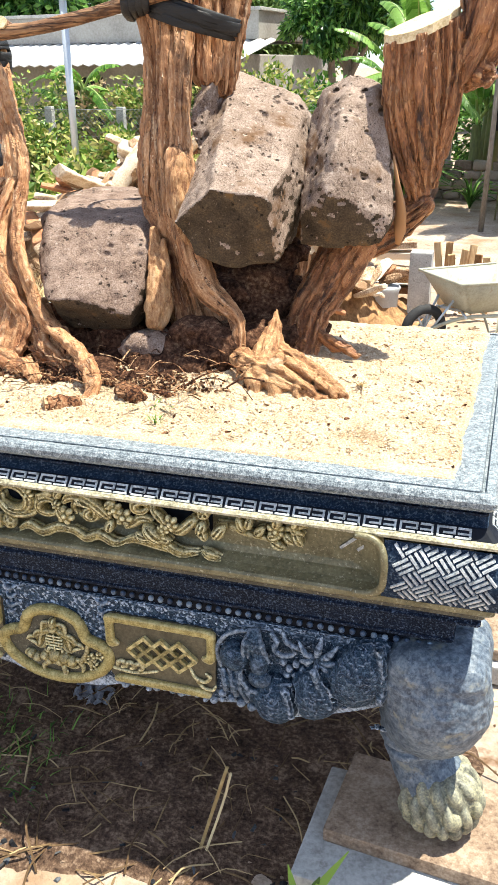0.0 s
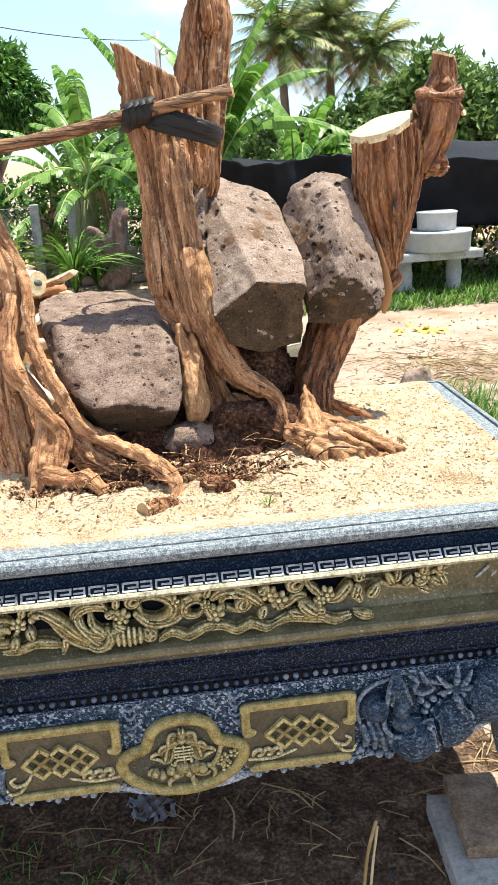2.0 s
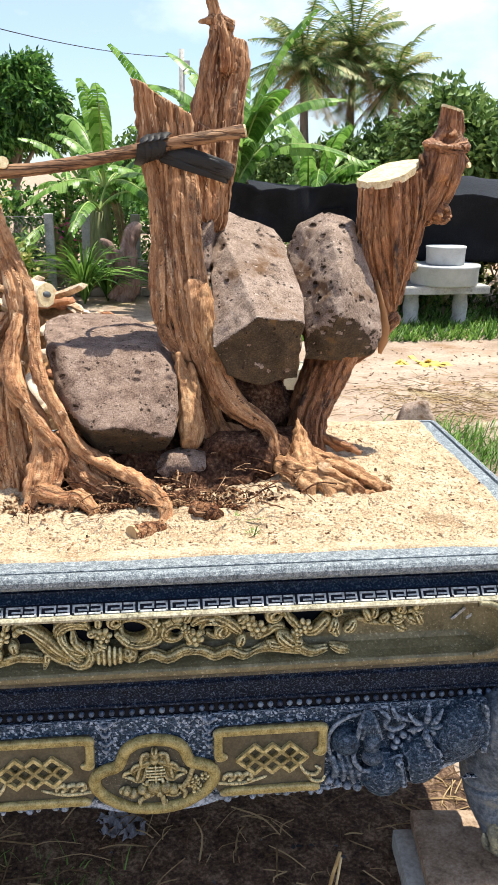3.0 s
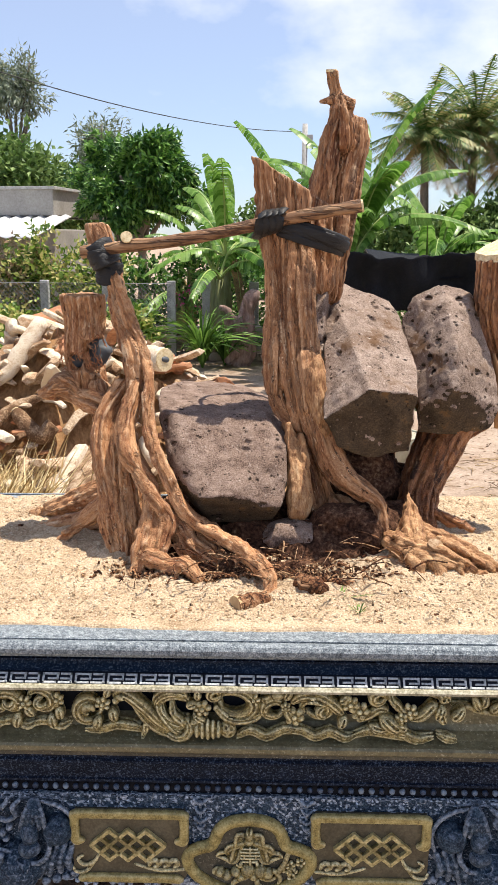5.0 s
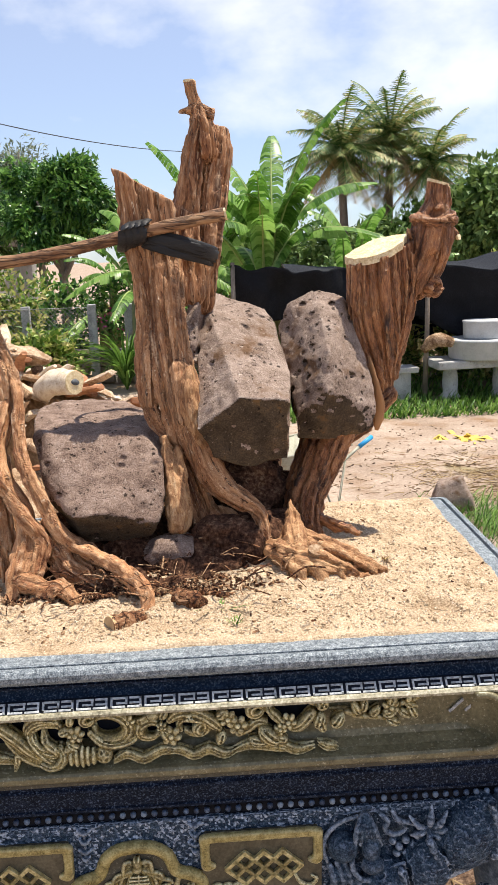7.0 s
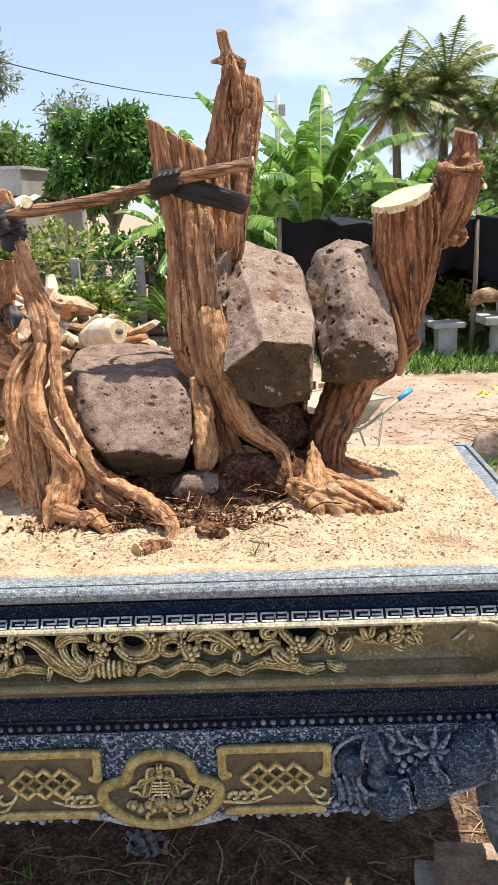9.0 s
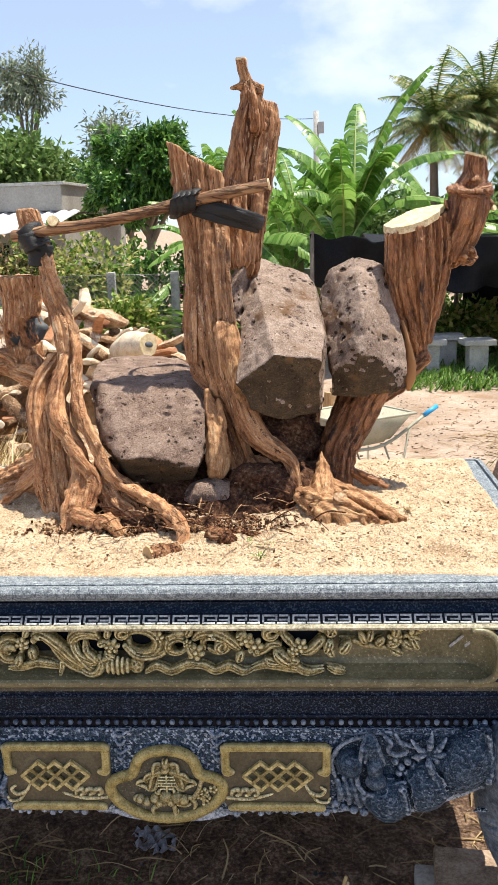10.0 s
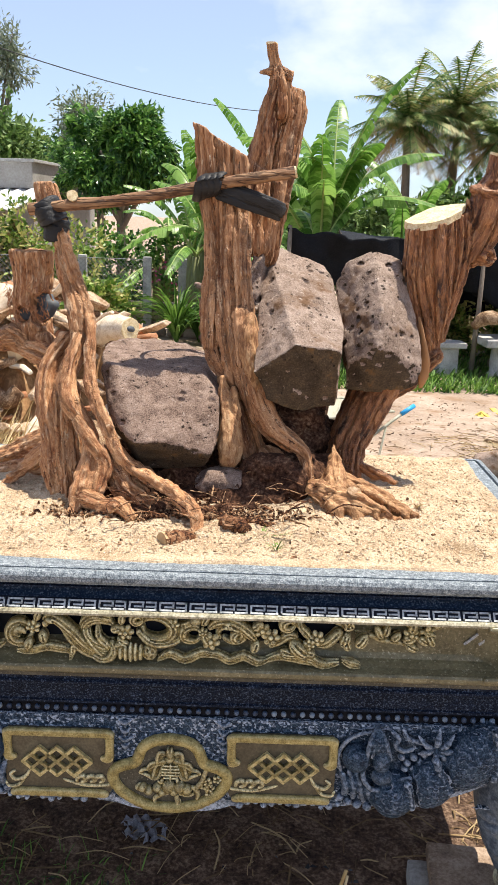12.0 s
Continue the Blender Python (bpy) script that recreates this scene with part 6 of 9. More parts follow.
part("sawn_face", bm, m_cut, right_trunk, "pale cream fresh-cut wood")


def disc(c, r, normal, parent, mat=m_cut):
    bm = bmesh.new()
    q = Vector(normal).to_track_quat("Z", "Y").to_matrix()
    a = [bm.verts.new(Vector(c) + q @ Vector((r * math.cos(t) * (1 + 0.07 * math.sin(3 * t)), r * math.sin(t), 0.003))) for t in np.linspace(0, 2 * math.pi, 16, endpoint=False)]
    b = [bm.verts.new(Vector(c) + q @ Vector((r * math.cos(t) * 1.02, r * math.sin(t) * 1.02, -0.004))) for t in np.linspace(0, 2 * math.pi, 16, endpoint=False)]
    bm.faces.new(a)
    bm.faces.new(b[::-1])
    for k in range(16):
        bm.faces.new((b[k], b[(k + 1) % 16], a[(k + 1) % 16], a[k]))
    return part("sawn_face", bm, mat, parent, "pale cream fresh-cut wood")


disc((0.836, 0.76, 1.9325), 0.0305, (0.3, -0.08, 1), right_trunk)
disc((0.890, 0.749, 1.786), 0.008, (0.6, -0.7, 0.2), right_trunk)
disc((0.178, 0.76, 2.211), 0.0145, (0, -0.05, 1), main_trunk)
disc((-0.486, 0.68, 1.633), 0.046, (0.0, 0.05, 1), left_trunk, m_stick)
disc((-0.300, 0.276, 0.966), 0.013, (0.1, -1, -0.2), left_trunk)
disc((0.437, 0.330, 1.058), 0.019, (0.15, -0.45, 1), right_trunk, m_pale)

# pale sliver of wood beside the rock, where the bark was torn off
bm = bmesh.new()
tube(bm, spline([(0.628, 0.672, 1.482), (0.646, 0.664, 1.40), (0.654, 0.668, 1.330), (0.648, 0.675, 1.275)], 3), [0.006, 0.012, 0.014, 0.016, 0.017, 0.018, 0.017, 0.015, 0.011, 0.005], 8, True, 0.35, 0.12, 5)
part("torn_sliver", bm, m_bare, right_trunk, "pale sliver of torn wood", True)
# the tie stick and its black rubber bindings
bm = bmesh.new()
tube(bm, spline([(-0.473, 0.622, 1.746), (-0.353, 0.618, 1.762), (-0.202, 0.615, 1.780), (0.003, 0.610, 1.820), (0.133, 0.608, 1.844), (0.254, 0.605, 1.864)], 4), [0.0165 + 0.001 * math.sin(k * 1.7) for k in range(21)], 9, True, 1.0, 0.06, 3)
stick = part("tie_stick", bm, m_stick, None, "", True)
tagged(stick, "rough peeled wooden stick tied across two trunks", "stick")
disc((0.256, 0.605, 1.8645), 0.0155, (1, 0, 0.2), stick)
disc((-0.348, 0.600, 1.786), 0.015, (0.2, -1, 0.3), stick)
bm = bmesh.new()
tube(bm, [(-0.352, 0.640, 1.775), (-0.348, 0.601, 1.785)], 0.0145, 10)
part("side_stub", bm, m_stick, stick)


def binding(name, centre, rx, ry, turns, height, tilt, width, seed, label):
    """A rubber strip wound in overlapping flat turns, each a part."""
    whole = thing(name, label, "rubber strip", centre, 0, "rubber bindings")
    rng = random.Random(seed)
    for k in range(turns):
        bm = bmesh.new()
        z0 = height * (k / max(1, turns - 1) - 0.5)
        m = pose(0, 0, 0, rng.uniform(-5, 5), tilt + rng.uniform(-3, 3), 0)
        n, rows = 30, []
        crease = rng.uniform(0, 6)
        for i in range(n):
            a = 2 * math.pi * i / n
            g = 1 + 0.025 * math.sin(3 * a + k) + 0.012 * (k % 3) + 0.008 * math.sin(11 * a + crease)
            row = []
            for w, o in ((-0.5, 0), (-0.4, 0.0025), (-0.1, 0.0010), (0.15, 0.0030), (0.42, 0.0015), (0.5, 0)):
                o += 0.0012 * math.sin(5 * a + 9 * w + crease)
                row.append(bm.verts.new(m @ Vector(((rx * g + o) * math.cos(a), (ry * g + o) * math.sin(a), z0 + w * width * (1 + 0.25 * math.sin(2 * a + crease))))))
            rows.append(row)
        for i in range(n):
            a, b = rows[i], rows[(i + 1) % n]
            for q in range(5):
                bm.faces.new((a[q], b[q], b[q + 1], a[q + 1]))
        part("rubber_turn", bm, m_tape, whole, "", True).modifiers.new("thickness", "SOLIDIFY").thickness = 0.0025
    return whole


binding("rubber_binding", (-0.422, 0.652, 1.738), 0.037, 0.056, 4, 0.036, -26, 0.030, 1, "black rubber strip wound round trunk and stick")
binding("rubber_binding", (-0.408, 0.657, 1.694), 0.033, 0.038, 3, 0.030, 4, 0.030, 5, "black rubber strip wound round trunk and stick")
binding("rubber_binding", (0.106, 0.722, 1.802), 0.127, 0.110, 6, 0.026, 17, 0.024, 2, "black rubber strip wound round the split trunk and stick")
knot = thing("rubber_knot", "knotted black rubber strip lashing the stick to the trunk", "rubber strip", (0.02, 0.61, 1.82), 0, "rubber bindings")
for k in range(4):
    bm = bmesh.new()
    tube(bm, [tuple(Vector(p) - Vector((0.02, 0.61, 1.82))) for p in spline([(-0.014 + 0.012 * k, 0.640, 1.784 + 0.004 * k), (-0.006 + 0.016 * k, 0.596, 1.800 + 0.003 * k), (0.000 + 0.016 * k, 0.586, 1.836 + 0.003 * k), (0.018 + 0.014 * k, 0.620, 1.852 + 0.002 * k)], 4)], 0.0125, 8, True, 0.35, 0.06, k)
    part("rubber_turn", bm, m_tape, knot, "", True)


# ---- the lava rocks ----
def rock(name, points, mat, label, pits, seed, k=0.014, big=(), under=None):
    lo = [min(p[i] for p in points) - 0.03 for i in range(3)]
    hi = [max(p[i] for p in points) + 0.03 for i in range(3)]
    c = Carving(lo, hi, 0.0036)
    c.hull(points, k=k)
    c.rough(0.0035, 0.07, seed)
    c.rough(0.0018, 0.022, seed + 1)
    c.rough(0.0012, 0.009, seed + 2)
    rng = random.Random(seed)
    area = [f[0] for f in c.faces]
    for n in range(pits):
        _, vs, nrm = rng.choices(c.faces, area)[0]
        a, b = sorted((rng.random(), rng.random()))
        p = vs[0] * a + vs[1] * (b - a) + vs[2] * (1 - b)
        r = 0.0032 + 0.0070 * rng.random() ** 3
        c.ball(p - nrm * r * 0.1, (r * rng.uniform(0.8, 1.5), r, r * rng.uniform(0.7, 1.2)), 0.0015, cut=True)
    for p, r in big:
        c.ball(p, [0.8 * w for w in r], 0.003, cut=True)
    c.rough(0.0030, 0.028, seed + 5)
    me = c.mesh(name)
    me.materials.append(mat)
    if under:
        # downward faces: soil-stained, with the shade beneath put into a darker colour
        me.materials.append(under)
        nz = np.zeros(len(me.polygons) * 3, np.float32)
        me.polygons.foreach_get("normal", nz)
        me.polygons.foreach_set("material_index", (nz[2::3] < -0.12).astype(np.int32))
    ob = part(name, me, mat)
    return tagged(ob, label, "rock", "lava rocks among the trunks")


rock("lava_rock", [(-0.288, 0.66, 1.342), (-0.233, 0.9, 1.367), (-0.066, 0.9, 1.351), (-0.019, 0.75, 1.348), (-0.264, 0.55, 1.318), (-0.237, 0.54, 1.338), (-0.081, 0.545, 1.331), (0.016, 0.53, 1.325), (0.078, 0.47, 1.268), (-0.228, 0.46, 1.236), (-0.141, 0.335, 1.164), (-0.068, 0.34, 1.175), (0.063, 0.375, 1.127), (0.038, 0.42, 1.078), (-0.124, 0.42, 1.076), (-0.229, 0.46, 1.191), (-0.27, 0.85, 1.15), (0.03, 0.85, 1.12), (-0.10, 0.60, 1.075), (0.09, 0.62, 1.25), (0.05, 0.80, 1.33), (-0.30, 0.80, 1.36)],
     m_lava_red, "large purple-brown pitted lava rock wedged between the trunks", 150, 3, 0.006, [((-0.112, 0.470, 1.290), (0.022, 0.02, 0.012)), ((-0.098, 0.478, 1.296), (0.010, 0.02, 0.010)), ((-0.250, 0.53, 1.31), (0.014, 0.02, 0.022))], m_lava_soil_shade)
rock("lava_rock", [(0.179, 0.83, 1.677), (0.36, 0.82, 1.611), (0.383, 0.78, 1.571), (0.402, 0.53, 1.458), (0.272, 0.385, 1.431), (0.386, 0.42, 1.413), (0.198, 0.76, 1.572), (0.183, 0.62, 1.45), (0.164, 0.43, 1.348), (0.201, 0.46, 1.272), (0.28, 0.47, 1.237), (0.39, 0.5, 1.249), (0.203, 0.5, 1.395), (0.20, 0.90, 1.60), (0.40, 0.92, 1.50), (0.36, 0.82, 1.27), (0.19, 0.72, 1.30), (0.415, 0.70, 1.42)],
     m_lava, "grey-brown faceted lava rock resting in the tree fork", 150, 6, 0.003, [((0.239, 0.621, 1.582), (0.008, 0.012, 0.008)), ((0.265, 0.66, 1.61), (0.006, 0.01, 0.006)), ((0.30, 0.60, 1.54), (0.007, 0.012, 0.006)), ((0.199, 0.66, 1.52), (0.012, 0.012, 0.016)), ((0.193, 0.55, 1.44), (0.009, 0.012, 0.012))], m_lava_soil_shade)
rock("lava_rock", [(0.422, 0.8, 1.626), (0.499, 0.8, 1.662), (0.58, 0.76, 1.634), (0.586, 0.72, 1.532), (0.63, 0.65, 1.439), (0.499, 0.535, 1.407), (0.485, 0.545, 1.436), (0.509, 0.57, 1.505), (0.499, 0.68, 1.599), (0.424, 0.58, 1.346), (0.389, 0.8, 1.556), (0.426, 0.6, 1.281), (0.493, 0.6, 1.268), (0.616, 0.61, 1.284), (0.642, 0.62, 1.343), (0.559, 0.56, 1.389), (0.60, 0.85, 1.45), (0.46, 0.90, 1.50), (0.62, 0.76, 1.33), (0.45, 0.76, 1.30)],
     m_lava, "grey-brown porous lava rock wedged against a trunk", 170, 12, 0.004, [((0.455, 0.64, 1.475), (0.014, 0.02, 0.012)), ((0.462, 0.61, 1.44), (0.011, 0.02, 0.012)), ((0.575, 0.60, 1.440), (0.012, 0.016, 0.009)), ((0.45, 0.58, 1.40), (0.011, 0.016, 0.011)), ((0.46, 0.77, 1.62), (0.014, 0.014, 0.014)), ((0.54, 0.74, 1.62), (0.012, 0.014, 0.012)), ((0.585, 0.72, 1.575), (0.010, 0.016, 0.012))], m_lava_soil_shade)
rock("lava_rock", [(0.136, 0.67, 1.638), (0.182, 0.68, 1.658), (0.164, 0.615, 1.475), (0.134, 0.615, 1.550), (0.19, 0.74, 1.62), (0.18, 0.72, 1.48), (0.138, 0.65, 1.52)],
     m_lava, "small grey wedge of lava rock between trunk and rock", 60, 15, 0.008)
rock("lava_rock", [(0.0, 0.40, 1.035), (0.055, 0.385, 1.085), (0.165, 0.41, 1.078), (0.160, 0.37, 1.04), (0.02, 0.37, 1.04), (0.10, 0.46, 1.09), (0.02, 0.46, 1.06), (0.16, 0.46, 1.04), (0.05, 0.38, 1.00), (0.15, 0.40, 1.00)],
     m_lava_red, "low dark stone half buried under the big rock", 70, 17, 0.010)


# ---- root debris, cut root ends and fibres between the trunks ----
c = Carving((-0.34, 0.18, 0.95), (0.48, 0.86, 1.33), 0.007)
dr = random.Random(31)
# the high rear balls are added: their dark colour is the deep gap's shade
for x, y, z, r in ((-0.22, 0.42, 1.00, 0.05), (-0.12, 0.40, 1.00, 0.055), (-0.03, 0.38, 1.00, 0.05), (0.05, 0.42, 1.01, 0.05), (0.13, 0.40, 1.01, 0.055), (0.21, 0.40, 1.00, 0.055), (-0.2, 0.56, 1.06, 0.07), (-0.08, 0.58, 1.06, 0.07), (0.04, 0.58, 1.06, 0.07), (-0.14, 0.48, 1.045, 0.06), (-0.02, 0.47, 1.045, 0.06), (0.36, 0.58, 1.05, 0.06), (-0.10, 0.32, 0.985, 0.04), (0.02, 0.31, 0.985, 0.04), (0.12, 0.33, 0.985, 0.04),
                   (-0.2, 0.34, 0.98, 0.04), (0.24, 0.66, 1.08, 0.08), (0.27, 0.70, 1.17, 0.08), (0.33, 0.72, 1.10, 0.09), (0.30, 0.76, 1.23, 0.07), (0.38, 0.70, 1.03, 0.07), (0.21, 0.60, 1.15, 0.06), (0.27, 0.42, 1.02, 0.05), (0.205, 0.432, 1.035, 0.060), (0.215, 0.438, 1.085, 0.055), (0.262, 0.436, 1.065, 0.052), (0.3, 0.5, 1.05, 0.06), (-0.05, 0.5, 1.03, 0.06)):
    c.ball((x, y, z), (r * 1.4, r, r * 0.7), 0.02)
c.rough(0.010, 0.03, 2)
c.rough(0.006, 0.012, 4)
ob = part("root_debris", c.mesh("root_debris"), m_debris)
tagged(ob, "dark red-brown crumbled root debris between the trunks", "root debris", kind="stuff")
vs_bm = bmesh.new()
for k in range(150):
    x, y = dr.uniform(-0.27, 0.36), dr.uniform(0.17, 0.44)
    z = float(bed_height(np.array([x]), np.array([y]))[0]) + dr.uniform(0.004, 0.05)
    a, ln = dr.uniform(0, 6.28), dr.uniform(0.03, 0.09)
    d = Vector((math.cos(a), math.sin(a) * 0.6, dr.uniform(-0.5, 0.4)))
    mid = Vector((x, y, z)) + d * ln * 0.5 + Vector((dr.uniform(-0.01, 0.01), 0, dr.uniform(0, 0.016)))
    tube(vs_bm, spline([(x, y, z), tuple(mid), tuple(Vector((x, y, z)) + d * ln)], 3), dr.uniform(0.0008, 0.0022), 4, False)
ob = part("root_fibres", vs_bm, m_root)
tagged(ob, "thin dry root fibres trailing over the debris", "root fibres", kind="stuff")


def root_end(pts, radii, label):
    bm = bmesh.new()
    q = spline([(*p, r) for p, r in zip(pts, radii)], 4)
    tube(bm, q, [float(v[3]) for v in q], 9, True, 1.0, 0.12, len(pts) * 7)
    ob = part("cut_root", bm, m_root, None, "", True)
    tagged(ob, label, "root", "cut roots on the sawdust")
    return ob


r1 = root_end([(0.03, 0.155, 0.985), (0.0, 0.13, 0.983), (-0.035, 0.115, 0.983)], [0.018, 0.024, 0.026], "thick cut root end with a pale orange face")
disc((-0.037, 0.113, 0.983), 0.024, (-0.8, -0.6, 0.1), r1, m_plank)
r2 = root_end([(0.10, 0.22, 1.0), (0.14, 0.20, 0.998), (0.17, 0.20, 0.985)], [0.022, 0.024, 0.014], "short reddish cut root lying on sawdust")
disc((0.12, 0.198, 1.010), 0.020, (0, -0.4, 1), r2, m_stick)
root_end([(0.095, 0.105, 0.972), (0.115, 0.10, 0.972), (0.135, 0.105, 0.97)], [0.007, 0.009, 0.006], "small red-brown root scrap on sawdust")
root_end([(-0.28, 0.55, 1.03), (-0.20, 0.50, 1.05), (-0.1, 0.46, 1.04)], [0.02, 0.018, 0.012], "reddish root running under the rock")
root_end([(0.16, 0.24, 1.0), (0.22, 0.23, 0.995), (0.26, 0.25, 0.99)], [0.008, 0.007, 0.004], "thin reddish root lying on sawdust")

# grass sprigs on the bed
def sprig(x, y, z, n, ln, label, seed, mat=m_grass, wd=0.0022, lean=0.7):
    rng = random.Random(seed)
    bm = bmesh.new()
    for k in range(n):
        a = rng.uniform(0, 6.28)
        d = Vector((math.cos(a), math.sin(a), 0)) * rng.uniform(0.3, 1.0) * lean
        L = ln * rng.uniform(0.5, 1.2)
        pts = [Vector((x, y, z)) + d * L * t + Vector((0, 0, L * (t - 0.45 * t * t))) for t in (0, 0.35, 0.7, 1)]
        s = d.cross(Vector((0, 0, 1))).normalized() * wd
        prev = None
        for i, p in enumerate(pts):
            w = (1, 0.9, 0.6, 0.06)[i]
            row = (bm.verts.new(p - s * w), bm.verts.new(p + s * w))
            if prev:
                bm.faces.new((prev[0], prev[1], row[1], row[0]))
            prev = row
    return tagged(part("grass_tuft", bm, mat), label, "grass", "grass tufts")


sprig(0.235, 0.105, 0.968, 16, 0.045, "small uprooted green grass tuft on sawdust", 3)
sprig(0.20, 0.17, 0.975, 9, 0.06, "thin grass blades lying on sawdust", 4, lean=1.6)
sprig(0.62, 0.42, 0.985, 7, 0.06, "thin dry grass blades lying on sawdust", 6, m_straw, lean=1.8)


# ---- the yard ----
def fall(y):
    """How far the yard has dropped at y."""
    return 0.0135 * np.clip(y - 0.5, 0.0, 60.0)


def ground_height(x, y):
    near = np.exp(-((x / 3.0) ** 2 + ((y - 0.4) / 2.5) ** 2))
    return 0.02 * value_noise(x / 1.4, y / 1.4, x * 0, 3) * (1 - near) + 0.010 * value_noise(x / 0.25, y / 0.25, x * 0, 9) * near - 0.004 - fall(y)


def stretch_axis(a, b, dense_a, dense_b, step):
    core = list(np.arange(dense_a, dense_b, step))
    left, right, s = [], [], step
    p = dense_a
    while p > a:
        s *= 1.22
        p -= s
        left.append(max(p, a))
    p, s = core[-1], step
    while p < b:
        s *= 1.22
        p += s
        right.append(min(p, b))
    return np.array(left[::-1] + core + right)


ax, ay = stretch_axis(-400, 400, -2.2, 2.6, 0.05), stretch_axis(-300, 900, -1.2, 6.5, 0.06)
gx, gy = np.meshgrid(ax, ay, indexing="ij")
gz = ground_height(gx, gy)
v = np.stack([gx, gy, gz], -1).reshape(-1, 3)
n1 = len(ay)
ii = (np.arange(len(ax) - 1)[:, None] * n1 + np.arange(n1 - 1)[None]).ravel()
ground = part("ground", mesh_of("ground", v, np.stack([ii, ii + n1, ii + n1 + 1, ii + 1], 1)), m_dirt, None, "", True)
tagged(ground, "bare sandy tan dirt yard with dry litter", "ground", kind="structure")


# a dark sheet of soil that paints the planter's shade on the ground
nu, nv = 200, 130
du, dv = np.meshgrid(np.linspace(-1, 1, nu), np.linspace(-1, 1, nv), indexing="ij")
dx, dy = du * 1.06, 0.40 + dv * 0.69
dw = np.hypot(du, dv * 0.98) + 0.06 * value_noise(dx * 6, dy * 6, dx * 0, 21) + 0.05 * value_noise(dx * 17, dy * 17, dx * 0, 23)
dz = ground_height(dx, dy) + np.clip((0.93 - dw) / 0.16, -1, 1) * 0.009 + np.where(dw < 0.9, 0.010 * np.abs(value_noise(dx * 16, dy * 16, dx * 0, 22)), 0.0)
v = np.stack([dx, dy, dz], -1).reshape(-1, 3)
i2 = (np.arange(nu - 1)[:, None] * nv + np.arange(nv - 1)[None]).ravel()
shade_sheet = part("damp_soil", mesh_of("damp_soil", v, np.stack([i2, i2 + nv, i2 + nv + 1, i2 + 1], 1)), m_shade_soil, None, "", True)
tagged(shade_sheet, "dark crumbly soil under the planter, shade put into its colour", "soil", kind="stuff")


def gh(x, y):
    return float(ground_height(np.array([float(x)]), np.array([float(y)]))[0])


def blades(name, n, place, ln, wd, mat, label, category, seed, lean=0.5):
    """Loose or standing blades and stalks."""
    g = np.random.default_rng(seed)
    vs, fs = [], []
    for k in range(n):
        x, y = place(g)
        z = gh(x, y)
        L = ln * g.uniform(0.5, 1.4)
        a = g.uniform(0, 6.283)
        l = lean * g.uniform(0.4, 1.3)
        d = np.array((math.cos(a) * l, math.sin(a) * l, max(0.05, 1 - 0.5 * l)))
        d /= np.linalg.norm(d)
        s = np.cross(d, (0.3, 0.2, 1.0))
        s *= wd * g.uniform(0.6, 1.3) / (np.linalg.norm(s) + 1e-9)
        p = np.array((x, y, z))
        o = len(vs)
        sag = np.array((0, 0, -0.16 * L))
        vs += [p - s, p + s, p + d * L * 0.55 + s * 0.8, p + d * L * 0.55 - s * 0.8, p + d * L + sag]
        fs += [(o, o + 1, o + 2, o + 3), (o + 3, o + 2, o + 4)]
    ob = part(name, mesh_of(name, vs, fs), mat)
    return tagged(ob, label, category, kind="stuff")


def stalks(name, n, place, ln, r, mat, label, category, seed, up=0.15):
    g = random.Random(seed)
    bm = bmesh.new()
    for k in range(n):
        x, y = place(g)
        z = gh(x, y) + 0.006
        a, L = g.uniform(0, 6.283), ln * g.uniform(0.4, 1.5)
        e = (x + L * math.cos(a), y + L * math.sin(a))
        mid = Vector(((x + e[0]) / 2 + g.uniform(-0.02, 0.02), (y + e[1]) / 2, z + L * up * g.uniform(0.1, 1.0)))
        tube(bm, spline([(x, y, z), tuple(mid), (e[0], e[1], gh(*e) + 0.006 + L * up * g.uniform(0, 0.8))], 3), r * g.uniform(0.6, 1.4), 4, False)
    return tagged(part(name, bm, mat), label, category, kind="stuff")


# a crumpled plastic scrap lying in the straw under the planter
m_scrap = surface("dusty_lilac_plastic", [(0.10, 0.10, 0.115), (0.22, 0.22, 0.25), (0.38, 0.38, 0.42)], 0.03, 0.006, 0.4, 0.8, 0.006, span=0.3)
g = random.Random(77)
bm = bmesh.new()
grid = []
for i in range(13):
    row = []
    for j in range(9):
        x, y = -0.185 + 0.0118 * i + g.uniform(-0.004, 0.004), 0.275 + 0.012 * j + g.uniform(-0.004, 0.004) - 0.002 * i
        row.append(bm.verts.new((x, y, gh(x, y) + 0.016 + 0.008 * math.sin(i * 1.9 + j) + g.uniform(-0.008, 0.012))))
    grid.append(row)
for i in range(12):
    for j in range(8):
        if (i - 6) ** 2 / 36 + (j - 4) ** 2 / 16 < 0.9 + 0.3 * math.sin(i * 2 + j * 3):
            bm.faces.new((grid[i][j], grid[i + 1][j], grid[i + 1][j + 1], grid[i][j + 1]))
bmesh.ops.delete(bm, geom=[v for v in bm.verts if not v.link_faces], context="VERTS")
ob = part("plastic_scrap", bm, m_scrap)
tagged(ob, "crumpled lilac-grey plastic scrap lying in straw", "plastic scrap")
ob.modifiers.new("thickness", "SOLIDIFY").thickness = 0.0015


